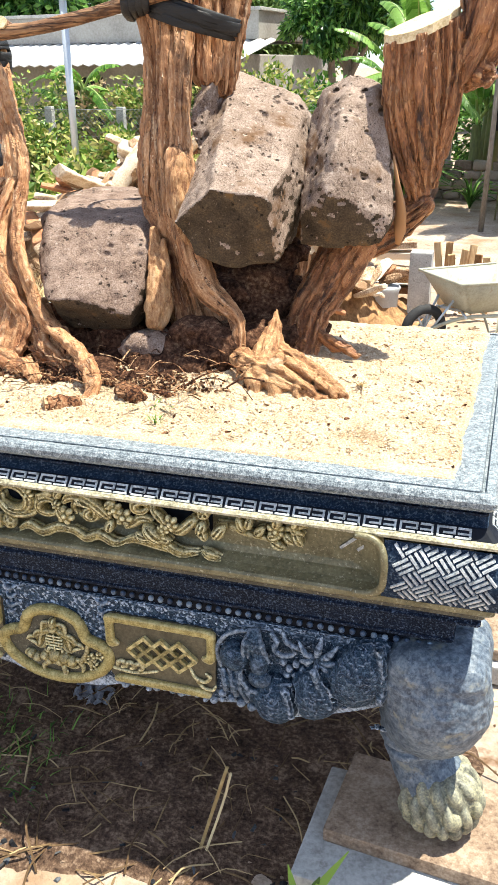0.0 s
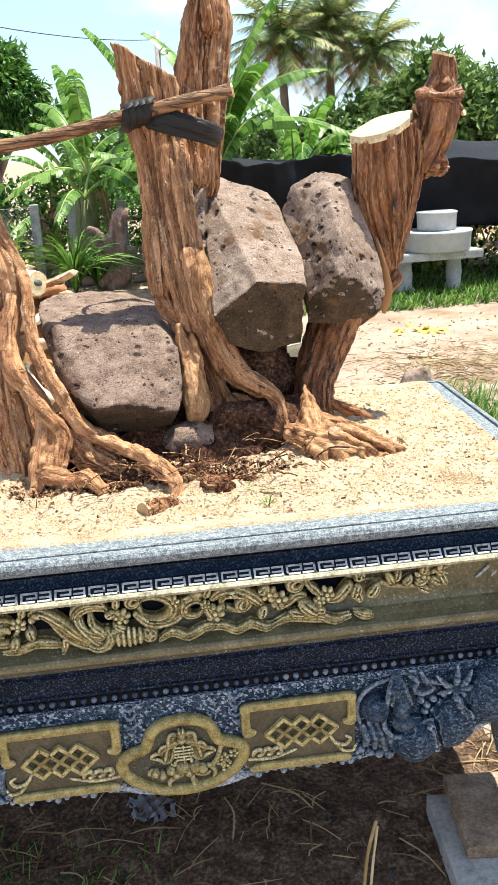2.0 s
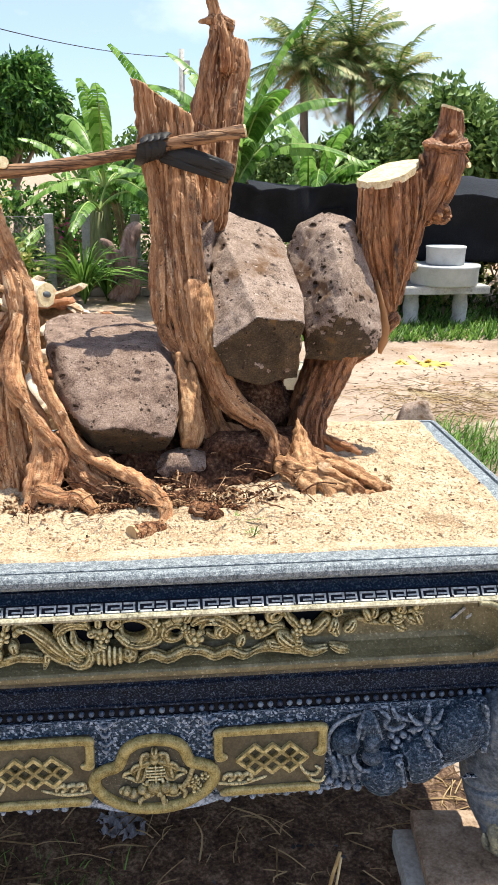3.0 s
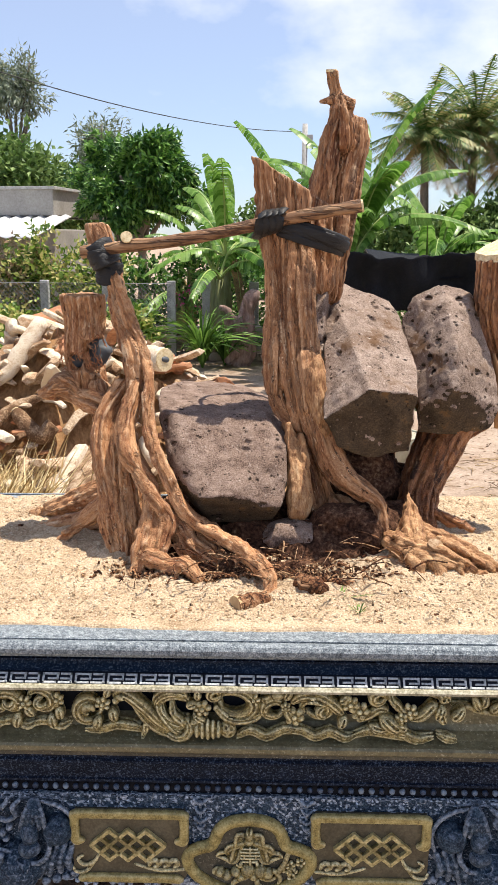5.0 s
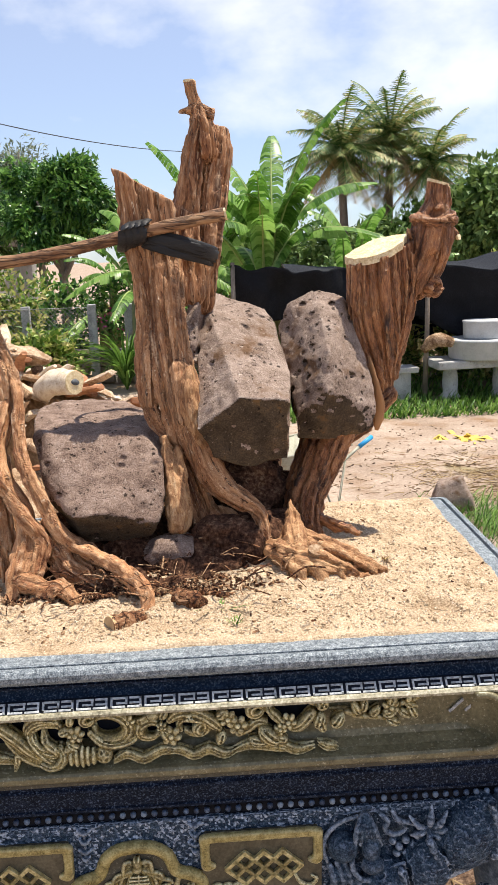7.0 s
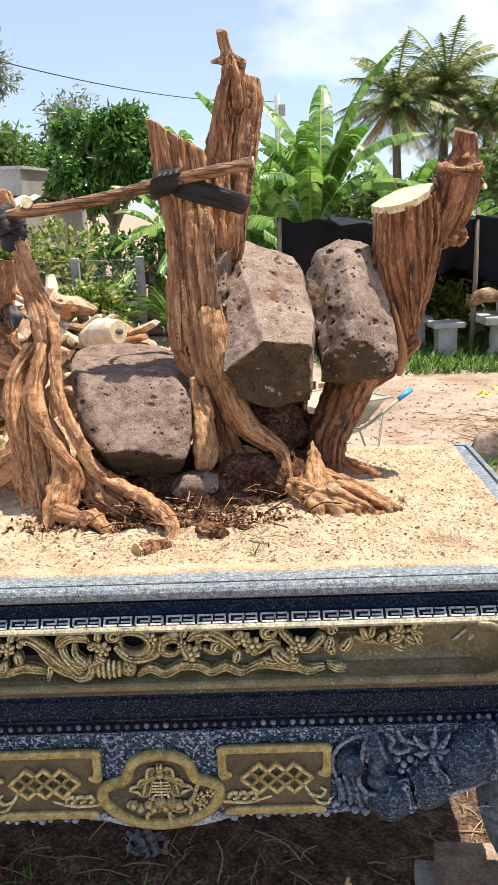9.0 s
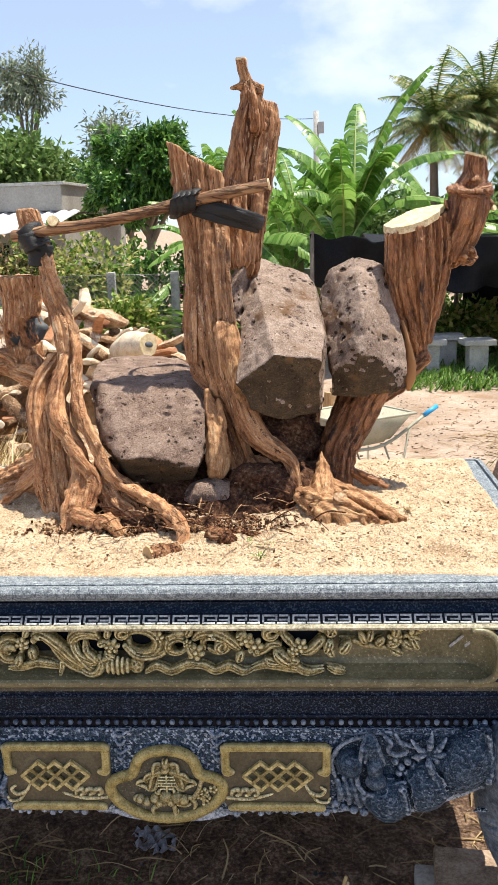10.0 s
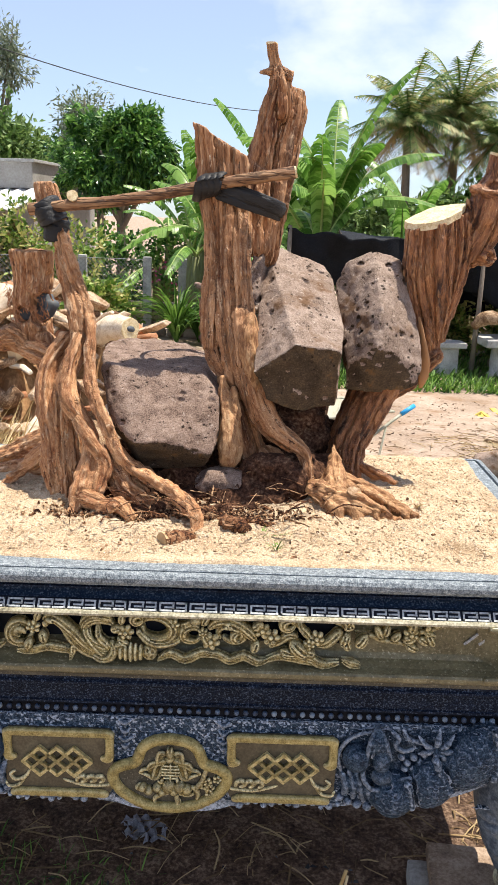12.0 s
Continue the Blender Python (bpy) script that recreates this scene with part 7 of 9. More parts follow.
stalks("straw_litter", 650, lambda g: (g.uniform(-0.95, 0.95), g.uniform(-0.35, 0.95)), 0.12, 0.0020, m_dullstraw, "dry straw stalks scattered under the planter", "straw", 41, 0.25)
stalks("straw_litter", 420, lambda g: (g.uniform(0.6, 5.5), g.uniform(1.6, 6.0)), 0.14, 0.0020, m_dullstraw, "dry straw and grass scattered over the dirt yard", "straw", 42, 0.10)
flakes("charcoal_bits", 190, lambda g: (lambda x, y: (x, y, gh(x, y)))(g.uniform(-0.6, 0.9), g.uniform(-0.30, 0.25)), 0.022, 0.010, m_coal, "black charcoal bits in the dirt", "charcoal", 43)
flakes("pebbles", 900, lambda g: (lambda x, y: (x, y, gh(x, y)))(g.uniform(-0.9, 2.4), g.uniform(-0.7, 2.6)), 0.014, 0.006, m_slab, "small clods and pebbles in the dirt", "pebbles", 44)
flakes("ground_litter", 1800, lambda g: (lambda x, y: (x, y, gh(x, y)))(g.uniform(0.4, 6.5), g.uniform(1.4, 7.5)), 0.030, 0.008, m_slab, "brown leaf litter scattered over the yard", "leaf litter", 45)
blades("ground_grass", 420, lambda g: (g.uniform(-0.75, -0.05), g.normal(0.05, 0.10)), 0.07, 0.0022, m_grass, "sparse green grass in the planter's shade", "grass", 46, 0.9)
blades("yard_grass", 2600, lambda g: (1.24 + abs(g.normal(0, 0.30)) + 0.12 * abs(g.normal(0, 1)), 1.1 + g.normal(0, 0.42)), 0.11, 0.0035, m_grass, "green and dry grass growing beside the planter", "grass", 47, 0.9)
blades("yard_grass", 9000, lambda g: (g.uniform(1.0, 7.5), 7.75 + abs(g.normal(0, 1.6))), 0.16, 0.010, m_grass, "green grass strip round the concrete tables", "grass", 48, 0.7)
blades("dry_grass", 5200, lambda g: (-1.60 + g.normal(0, 0.26), 3.0 + g.normal(0, 0.45)), 0.62, 0.0065, m_straw, "tall dry yellow grass by the wood pile", "dry grass", 49, 0.8)
blades("yard_grass", 1500, lambda g: (2.15 + g.normal(0, 0.22), 3.75 + g.normal(0, 0.35)), 0.13, 0.004, m_grass, "patchy green grass on the dirt yard", "grass", 51, 0.9)
stalks("straw_litter", 500, lambda g: (2.5 + g.gauss(0, 0.35), 5.0 + g.gauss(0, 0.4)), 0.15, 0.0022, m_dullstraw, "thick patch of dry straw on the dirt yard", "straw", 52, 0.10)
blades("dry_grass", 500, lambda g: (-1.35 + g.normal(0, 0.4), 2.8 + g.normal(0, 0.5)), 0.34, 0.005, m_grass, "green blades among the dry grass", "grass", 50, 0.8)

# fallen pale stalk and fresh blade in front of the planter
bm = bmesh.new()
tube(bm, spline([(0.385, -0.11, 0.01), (0.41, -0.06, 0.12), (0.435, -0.05, 0.215)], 3), 0.0045, 6)
tube(bm, spline([(0.40, -0.11, 0.01), (0.425, -0.06, 0.11), (0.44, -0.04, 0.19)], 3), 0.0035, 6)
tagged(part("dry_stalk", bm, m_straw, None, "", True), "bent pale dry stalk standing in the dirt", "stalk")
bm = bmesh.new()
for pts in (((0.650, -0.215, 0.0), (0.690, -0.20, 0.10), (0.745, -0.185, 0.205)), ((0.652, -0.215, 0.0), (0.636, -0.21, 0.09), (0.625, -0.215, 0.16)), ((0.652, -0.21, 0.0), (0.675, -0.2, 0.08), (0.69, -0.2, 0.13))):
    q = spline(pts, 4)
    prev = None
    for i, p in enumerate(q):
        w = 0.009 * math.sin(math.pi * min(0.97, 0.12 + i / (len(q) - 1) * 0.88)) + 0.0004
        row = (bm.verts.new((p[0] - w, p[1], p[2] + w * 0.4)), bm.verts.new((p[0] + w, p[1], p[2] - w * 0.4)))
        if prev:
            bm.faces.new((prev[0], prev[1], row[1], row[0]))
        prev = row
tagged(part("grass_tuft", bm, m_grass), "fresh bright green grass blades by the slab", "grass", "grass tufts")


# ---- wood pile ----
PILED = []


def settle(q, limit=0.95):
    """Lowers a piece until it touches the ground or the pieces below it."""
    gap = 9.0
    for p in q:
        under = gh(p[0], p[1])
        for x, y, z, r in PILED:
            h2 = (x - p[0]) ** 2 + (y - p[1]) ** 2
            if h2 < (r + p[3]) ** 2:
                under = max(under, z + math.sqrt((r + p[3]) ** 2 - h2) - p[3])
        gap = min(gap, p[2] - p[3] - under)
    out = [np.array((p[0], p[1], p[2] - gap - 0.012, p[3])) for p in q]
    if max(p[2] for p in out) > limit:
        return None
    PILED.extend(tuple(p) for p in out)
    return out


def log(pts, radii, label, mat, seed, cut=True, group="wood pile pieces", rest=True, limit=0.95):
    bm = bmesh.new()
    q = spline([(*p, r) for p, r in zip(pts, radii)], 4)
    if rest:
        q = settle(q, limit)
        if q is None:
            bm.free()
            return None
    tube(bm, q, [float(w[3]) for w in q], 10, True, 1.0, 0.10, seed)
    ob = part("log", bm, mat, None, "", True)
    tagged(ob, label, "log", group)
    if cut and radii[-1] > 0.03:
        d = Vector(q[-1][:3]) - Vector(q[-2][:3])
        disc(tuple(Vector(q[-1][:3]) + d.normalized() * 0.003), radii[-1] * 0.95, tuple(d), ob, m_cut if seed % 3 else m_log)
    return ob


wr = random.Random(77)


def heap_height(x, y):
    """The mound of small scraps that the larger pieces lie on."""
    return (1.02 * np.exp(-((x + 1.25) / 0.62) ** 2 - ((y - 4.6) / 0.65) ** 2) + 0.62 * np.exp(-((x + 0.45) / 0.50) ** 2 - ((y - 4.9) / 0.55) ** 2)
            + 0.80 * np.exp(-((x + 2.15) / 0.75) ** 2 - ((y - 4.4) / 0.75) ** 2) + 0.25 * np.exp(-((x + 1.2) / 0.40) ** 2 - ((y - 3.2) / 0.5) ** 2))


hu, hv = np.meshgrid(np.linspace(-3.9, 0.9, 150), np.linspace(2.2, 6.6, 140), indexing="ij")
hz = heap_height(hu, hv) * (0.94 + 0.10 * value_noise(hu * 6, hv * 6, hu * 0, 3)) - 0.06 + 0.05 * value_noise(hu * 14, hv * 14, hu * 0, 4) + ground_height(hu, hv)
i3 = (np.arange(149)[:, None] * 140 + np.arange(139)[None]).ravel()
heap = part("scrap_heap", mesh_of("scrap_heap", np.stack([hu, hv, hz], -1).reshape(-1, 3), np.stack([i3, i3 + 140, i3 + 141, i3 + 1], 1)), m_plank, None, "", True)
tagged(heap, "heap of earth and small root scraps under the wood", "scrap heap", kind="stuff")


def chunk(at, ln, r, turn, tilt, mat, label, seed):
    """A split or sawn angular piece of wood with uneven sides."""
    g = random.Random(seed)
    bm = bmesh.new()
    m = pose(0, 0, 0, 0, tilt, turn).to_3x3()
    n = g.choice((4, 5, 5, 6))
    rings = []
    for t, w in ((-0.5, g.uniform(0.6, 1.0)), (-0.15, 1.0), (0.2, g.uniform(0.8, 1.1)), (0.5, g.uniform(0.35, 0.9))):
        oy, oz = g.uniform(-0.25, 0.25) * r, g.uniform(-0.25, 0.25) * r
        rings.append([Vector(at) + m @ Vector((t * ln + g.uniform(-0.2, 0.2) * r, oy + r * w * math.cos(6.283 * k / n) * g.uniform(0.8, 1.2), oz + 0.58 * r * w * math.sin(6.283 * k / n) * g.uniform(0.75, 1.2))) for k in range(n)])
    low = min(v.z - max(gh(v.x, v.y), float(heap_height(v.x, v.y)) * 0.94) for q in rings for v in q)
    drop = Vector((0, 0, low + 0.045))
    vs = [[bm.verts.new(v - drop) for v in q] for q in rings]
    for a, b in zip(vs, vs[1:]):
        for k in range(n):
            bm.faces.new((a[k], a[(k + 1) % n], b[(k + 1) % n], b[k]))
    bm.faces.new(vs[0][::-1])
    bm.faces.new(vs[-1])
    bmesh.ops.bevel(bm, geom=bm.edges[:], offset=r * 0.10, segments=1, affect="EDGES")
    return tagged(part("wood_chunk", bm, mat), label, "wood chunk", "wood pile pieces")


PALE = ("sun-bleached gnarled root chunk in the wood pile", "pale split chunk of wood in the wood pile", "weathered angular offcut in the wood pile")
g = random.Random(303)
for k in range(285):
    while True:
        x, y = g.uniform(-2.9, 0.4), g.uniform(2.7, 4.9)
        hh = float(heap_height(x, y))
        if hh > 0.10 and g.random() < 0.35 + hh:
            break
    far = k % 3 == 0
    r = g.uniform(0.026, 0.070) * (1.25 if far else 1.0)
    chunk((x, y, hh), r * g.uniform(2.4, 7.0), r, g.uniform(0, 360), g.uniform(-38, 38), g.choice((m_log, m_log, m_pale, m_pale, m_redlog)), PALE[k % 3], 5000 + k)
for k in range(12):
    x, y = g.uniform(-2.6, 0.1), g.uniform(3.2, 4.8)
    z = float(heap_height(x, y))
    if z < 0.15:
        continue
    a, L, r = g.uniform(0, 6.283), g.uniform(0.25, 0.6), g.uniform(0.025, 0.055)
    pts = []
    for t in (-0.5, -0.15, 0.2, 0.5):
        px, py = x + L * t * math.cos(a) + g.uniform(-0.04, 0.04), y + L * t * math.sin(a) + g.uniform(-0.04, 0.04)
        pts.append((px, py, float(heap_height(px, py)) + r + g.uniform(-0.03, 0.05)))
    log(pts, [r, r * 1.2, r, r * 0.6], "crooked pale root lying on the wood pile", m_log, 6000 + k, True, "wood pile pieces", False)
log([(-1.05, 4.1, 0.3), (-1.00, 3.5, 0.3), (-0.93, 3.05, 0.3)], [0.24, 0.25, 0.23], "thick sawn log lying end-on in the wood pile", m_log, 903)
hollow = log([(-0.92, 4.30, 0.90), (-0.80, 4.20, 0.97), (-0.66, 4.08, 0.98)], [0.075, 0.088, 0.082], "pale hollow log with an open end on the pile", m_pale, 905, True, "wood pile pieces", False)
# no opening is cut: a black plug holds the hole's shade
bm = bmesh.new()
tube(bm, [(-0.668, 4.088, 0.980), (-0.652, 4.074, 0.982)], 0.034, 14, True, 0.6)
part("hole", bm, m_coal, hollow, "black plug that paints the shade of the open hole", True)
chunk((-1.72, 4.95, 1.3), 0.55, 0.19, 60, -24, m_redlog, "big red-brown stump piece leaning on the wood pile", 71)
chunk((-1.10, 4.6, 1.3), 0.42, 0.13, 15, 20, m_pale, "pale split chunk of wood in the wood pile", 72)
chunk((-0.45, 4.5, 1.0), 0.40, 0.09, -20, 8, m_pale, "pale split chunk of wood in the wood pile", 73)
chunk((-0.10, 4.7, 0.8), 0.36, 0.10, 30, 4, m_log, "weathered angular offcut in the wood pile", 74)
log([(-1.12, 2.55, 0.1), (-1.02, 2.6, 0.30), (-0.82, 2.7, 0.41)], [0.07, 0.08, 0.07], "pale forked root piece in the wood pile", m_log, 904)


# ---- leaning boards, stump and post beyond the planter ----
bm = bmesh.new()
box(bm, (0.31, 4.95, 0.24), (0.16, 0.13, 0.50), None, 0.01)
tagged(part("concrete_post", bm, m_concrete), "short square grey concrete post stub", "post")
g = random.Random(12)
for k in range(7):
    bm = bmesh.new()
    box(bm, (0.44 + 0.055 * k + g.uniform(-0.02, 0.02), 5.05 + g.uniform(-0.1, 0.1), 0.26), (0.05, 0.03, 0.5 + g.uniform(-0.12, 0.14)), pose(0, 0, 0, g.uniform(-10, 10), g.uniform(-9, 9), g.uniform(-25, 25)).to_3x3(), 0.004)
    tagged(part("board", bm, m_plank), "orange-brown split board leaning upright", "board", "leaning boards")
for k in range(5):
    bm = bmesh.new()
    box(bm, (-0.02 + g.uniform(-0.06, 0.06), 5.4 + g.uniform(-0.1, 0.1), 0.10 + 0.085 * k), (0.62 + g.uniform(-0.15, 0.1), 0.16, 0.05), pose(0, 0, 0, g.uniform(-3, 3), g.uniform(-5, 5), g.uniform(-15, 15)).to_3x3(), 0.006)
    tagged(part("board", bm, m_log), "weathered board in a low stack", "board", "stacked boards")
bm = bmesh.new()
lathe(bm, [(0.10, 0), (0.11, 0.02), (0.12, 0.20), (0.135, 0.235), (0.125, 0.25)], (0.05, 4.85, 0), 14)
tagged(part("low_stool", bm, m_pot, None, "", True), "small round pale stool by the boards", "stool")
log([(0.75, 5.5, 0.06), (0.95, 5.45, 0.10), (1.1, 5.5, 0.07)], [0.05, 0.06, 0.045], "weathered root piece on the ground", m_log, 921)
c = Carving((1.66, 3.95, -0.05), (2.16, 4.45, 0.30), 0.012)
c.hull([(1.74, 4.1, -0.02), (2.06, 4.05, -0.02), (2.05, 4.35, -0.02), (1.78, 4.37, -0.02), (1.80, 4.15, 0.17), (1.95, 4.13, 0.24), (2.02, 4.28, 0.20), (1.84, 4.3, 0.19)], k=0.02)
c.rough(0.015, 0.09, 5)
tagged(part("stone", c.mesh("stone"), m_lava), "rough brown stone lying on the ground", "stone")
flakes("yellow_litter", 26, lambda g: (lambda x, y: (x, y, gh(x, y)))(g.normal(2.75, 0.13), g.normal(6.55, 0.10)), 0.13, 0.01, m_yellow, "torn yellow leaves on the dirt", "leaves", 61)


# ---- wheelbarrow ----
barrow = thing("wheelbarrow", "worn grey-green steel wheelbarrow with blue handle grips", "wheelbarrow", (0.667, 4.18, 0), 38)
barrow.scale = (0.85, 0.85, 0.85)
bm = bmesh.new()
top = [(-0.22, -0.29, 0.58), (0.56, -0.32, 0.56), (0.56, 0.32, 0.56), (-0.22, 0.29, 0.58)]
low = [(-0.06, -0.17, 0.31), (0.40, -0.19, 0.31), (0.40, 0.19, 0.31), (-0.06, 0.17, 0.31)]
tv, lv = [bm.verts.new(p) for p in top], [bm.verts.new(p) for p in low]
for k in range(4):
    bm.faces.new((lv[k], lv[(k + 1) % 4], tv[(k + 1) % 4], tv[k]))
bm.faces.new(lv[::-1])
bmesh.ops.bevel(bm, geom=[e for e in bm.edges if not e.is_boundary], offset=0.04, segments=3, affect="EDGES")
tray = part("tray", bm, m_barrow, barrow, "grey-green steel tray", True)
tray.modifiers.new("thickness", "SOLIDIFY").thickness = 0.006
bm = bmesh.new()
tube(bm, [*top, top[0]], 0.011, 8)
part("tray_rim", bm, m_barrow, tray, "", True)
for s in (-1, 1):
    bm = bmesh.new()
    tube(bm, spline([(-0.34, 0.05 * s, 0.20), (-0.1, 0.17 * s, 0.30), (0.3, 0.22 * s, 0.31), (0.72, 0.28 * s, 0.52)], 4), 0.014, 8)
    part("handle", bm, m_barrow, barrow, "galvanised tube handle", True)
    bm = bmesh.new()
    tube(bm, [(0.70, 0.278 * s, 0.512), (0.84, 0.295 * s, 0.575)], 0.021, 8)
    part("grip", bm, m_grip, barrow, "bright blue plastic grip", True)
    bm = bmesh.new()
    tube(bm, [(0.30, 0.21 * s, 0.31), (0.44, 0.21 * s, 0.0), (0.50, 0.21 * s, 0.0), (0.56, 0.25 * s, 0.44)], 0.010, 6)
    part("leg", bm, m_barrow, barrow, "thin tube leg", True)
    bm = bmesh.new()
    tube(bm, [(-0.15, 0.10 * s, 0.42), (-0.31, 0.055 * s, 0.19)], 0.010, 6)
    part("brace", bm, m_metal, barrow, "", True)
wheel = bmesh.new()
tb = []
for i in range(24):
    a = 2 * math.pi * i / 24
    tb.append([wheel.verts.new((-0.33 + (0.155 + 0.038 * math.cos(b)) * math.cos(a), 0.038 * math.sin(b), 0.195 + (0.155 + 0.038 * math.cos(b)) * math.sin(a))) for b in np.linspace(0, 2 * math.pi, 9)[:-1]])
for i in range(24):
    for j in range(8):
        wheel.faces.new((tb[i][j], tb[i][(j + 1) % 8], tb[(i + 1) % 24][(j + 1) % 8], tb[(i + 1) % 24][j]))
wh = part("wheel", wheel, m_rubber, barrow, "black rubber tyre", True)
bm = bmesh.new()
for k in range(6):
    a = k * math.pi / 3
    tube(bm, [(-0.33, 0, 0.195), (-0.33 + 0.13 * math.cos(a), 0, 0.195 + 0.13 * math.sin(a))], 0.008, 5)
tube(bm, [(-0.33, -0.07, 0.195), (-0.33, 0.07, 0.195)], 0.016, 8)
part("rim", bm, m_metal, wh, "steel spokes and hub", True)
bm = bmesh.new()
tube(bm, [(-0.1, 0.2, 0.305), (0.0, 0.0, 0.30), (-0.1, -0.2, 0.305)], 0.012, 6)
part("cross_bar", bm, m_metal, barrow, "", True)


# ---- concrete tables, benches and stacked pots under the net ----
def table(x, y, turn, top_w, h, label):
    t = thing("concrete_table", label, "table", (x, y, 0), turn, "concrete tables")
    bm = bmesh.new()
    box(bm, (0, 0, h), (top_w, top_w * 0.55, 0.10), None, 0.02)
    part("tabletop", bm, m_concrete, t, "thick rough concrete top")
    for s in (-1, 1):
        bm = bmesh.new()
        lathe(bm, [(0.13, 0), (0.13, 0.05), (0.09, 0.10), (0.10, h * 0.5), (0.085, h - 0.10), (0.12, h - 0.05)], (s * top_w * 0.28, 0, 0), 12)
        part("pedestal", bm, m_concrete, t, "moulded concrete pedestal", True)
    return t


table(3.55, 8.9, 3, 1.15, 0.47, "low grey concrete table carrying cement pots")
table(5.1, 9.0, -4, 1.1, 0.47, "low grey concrete table by the grass")
for x, y, w, h, z in ((3.62, 8.85, 0.42, 0.24, 0.52), (3.62, 8.85, 0.24, 0.22, 0.76), (5.2, 9.0, 0.3, 0.3, 0.52)):
    bm = bmesh.new()
    lathe(bm, [(w * 0.94, 0), (w * 0.98, 0.02), (w, h * 0.85), (w * 1.03, h * 0.9), (w * 1.03, h), (w * 0.9, h)], (x, y, z), 28)
    tagged(part("cement_pot", bm, m_pot, None, "", True), "round pale cement pot stacked on the table", "pot", "stacked cement pots")
for x, y in ((2.62, 9.0), (2.35, 9.6), (2.05, 9.1)):
    b = thing("concrete_bench", "small grey concrete bench stool on a block foot", "stool", (x, y, 0), wr.uniform(-8, 8), "bench stools")
    bm = bmesh.new()
    box(bm, (0, 0, 0.40), (0.40, 0.32, 0.07), None, 0.012)
    part("seat", bm, m_concrete, b)
    bm = bmesh.new()
    box(bm, (0, 0, 0.185), (0.24, 0.20, 0.37), None, 0.012)
    part("foot", bm, m_concrete, b)
log([(2.85, 8.75, 0.54), (3.0, 8.7, 0.66), (3.2, 8.72, 0.62)], [0.05, 0.09, 0.06], "pale root chunk lying on the table edge", m_log, 931, True, "table pieces", False)

# the black net on poles
net = thing("shade_net", "sagging black shade cloth stretched between thin poles", "shade net", (0, 0, 0))


def cloth(x0, x1, y0, y1, z00, z10, sag, drop, seed):
    g = np.random.default_rng(seed)
    nu, nv = 46, 20
    u, w = np.meshgrid(np.linspace(0, 1, nu), np.linspace(0, 1, nv), indexing="ij")
    x = x0 + (x1 - x0) * u
    top = z00 + (z10 - z00) * u - sag * 4 * u * (1 - u)
    z = top - drop * w + 0.06 * value_noise(u * 9, w * 2.2, u * 0, seed) + 0.02 * value_noise(u * 25, w * 4, u * 0, seed + 1)
    y = y0 + (y1 - y0) * w + 0.13 * value_noise(u * 12, w * 2, u * 0, seed + 2)
    v = np.stack([x, y, z], -1).reshape(-1, 3)
    i = (np.arange(nu - 1)[:, None] * nv + np.arange(nv - 1)[None]).ravel()
    return mesh_of("cloth", v, np.stack([i, i + nv, i + nv + 1, i + 1], 1))


for k, a in enumerate(((0.56, 2.95, 9.0, 9.15, 1.77, 1.72, 0.06, 0.66, 3), (2.93, 7.2, 9.0, 9.3, 1.79, 2.35, 0.42, 0.85, 6), (0.8, 7.2, 9.2, 12.5, 1.45, 1.6, 0.08, -0.25, 9), (2.9, 7.5, 11.5, 11.6, 1.5, 1.5, 0.02, 1.0, 12))):
    part("cloth", cloth(*a), m_net, net, "", True).modifiers.new("thickness", "SOLIDIFY").thickness = 0.004
for x, y, h in ((0.58, 9.05, 1.80), (2.96, 8.98, 1.80), (7.15, 9.2, 2.4), (4.9, 9.1, 1.8), (2.75, 11.2, 1.6), (0.9, 12.2, 1.5)):
    bm = bmesh.new()
    tube(bm, [(x - 0.03, y, 0), (x, y, h * 0.5), (x + 0.01, y, h)], [0.035, 0.03, 0.026], 8)
    part("pole", bm, m_trunk, net, "thin grey wooden pole", True)


# ---- fence, low wall, house ----
fence = thing("wire_fence", "chain-link wire fence on square concrete posts", "fence", (0, 0, 0))


def fence_line(x, xa, ya, xb, yb, z=0.0):
    t = (x - xa) / (xb - xa)
    return ya + (yb - ya) * t


FA, FB = (-9.5, 12.6), (-1.52, 12.0)
for x in (-9.5, -8.1, -6.75, -5.4, -4.45, -3.55, -2.55, -1.52):
    y = fence_line(x, *FA, *FB)
    bm = bmesh.new()
    box(bm, (x, y, 0.62), (0.13, 0.12, 1.28), None, 0.012)
    part("post", bm, m_concrete, fence, "weathered concrete post")
bm = bmesh.new()
L = FB[0] - FA[0]
for s in (1, -1):
    n = 0
    for x in np.arange(FA[0] - 0.9, FB[0] + 0.9, 0.075):
        a, b = (x, 0.40), (x + 0.80 * s, 1.22)
        pa = [max(FA[0], min(FB[0], q[0])) for q in (a, b)]
        if abs(pa[0] - pa[1]) < 0.02:
            continue
        q = [(pa[k], fence_line(pa[k], *FA, *FB) - 0.075, 0.40 + (pa[k] - a[0]) / (b[0] - a[0]) * 0.82) for k in (0, 1)]
        tube(bm, q, 0.0032, 3, False)
for z in (0.40, 0.8, 1.22):
    tube(bm, [(FA[0], FA[1] - 0.075, z), (FB[0], FB[1] - 0.075, z)], 0.005, 4, False)
part("wire_mesh", bm, m_wire, fence, "diamond wire mesh")
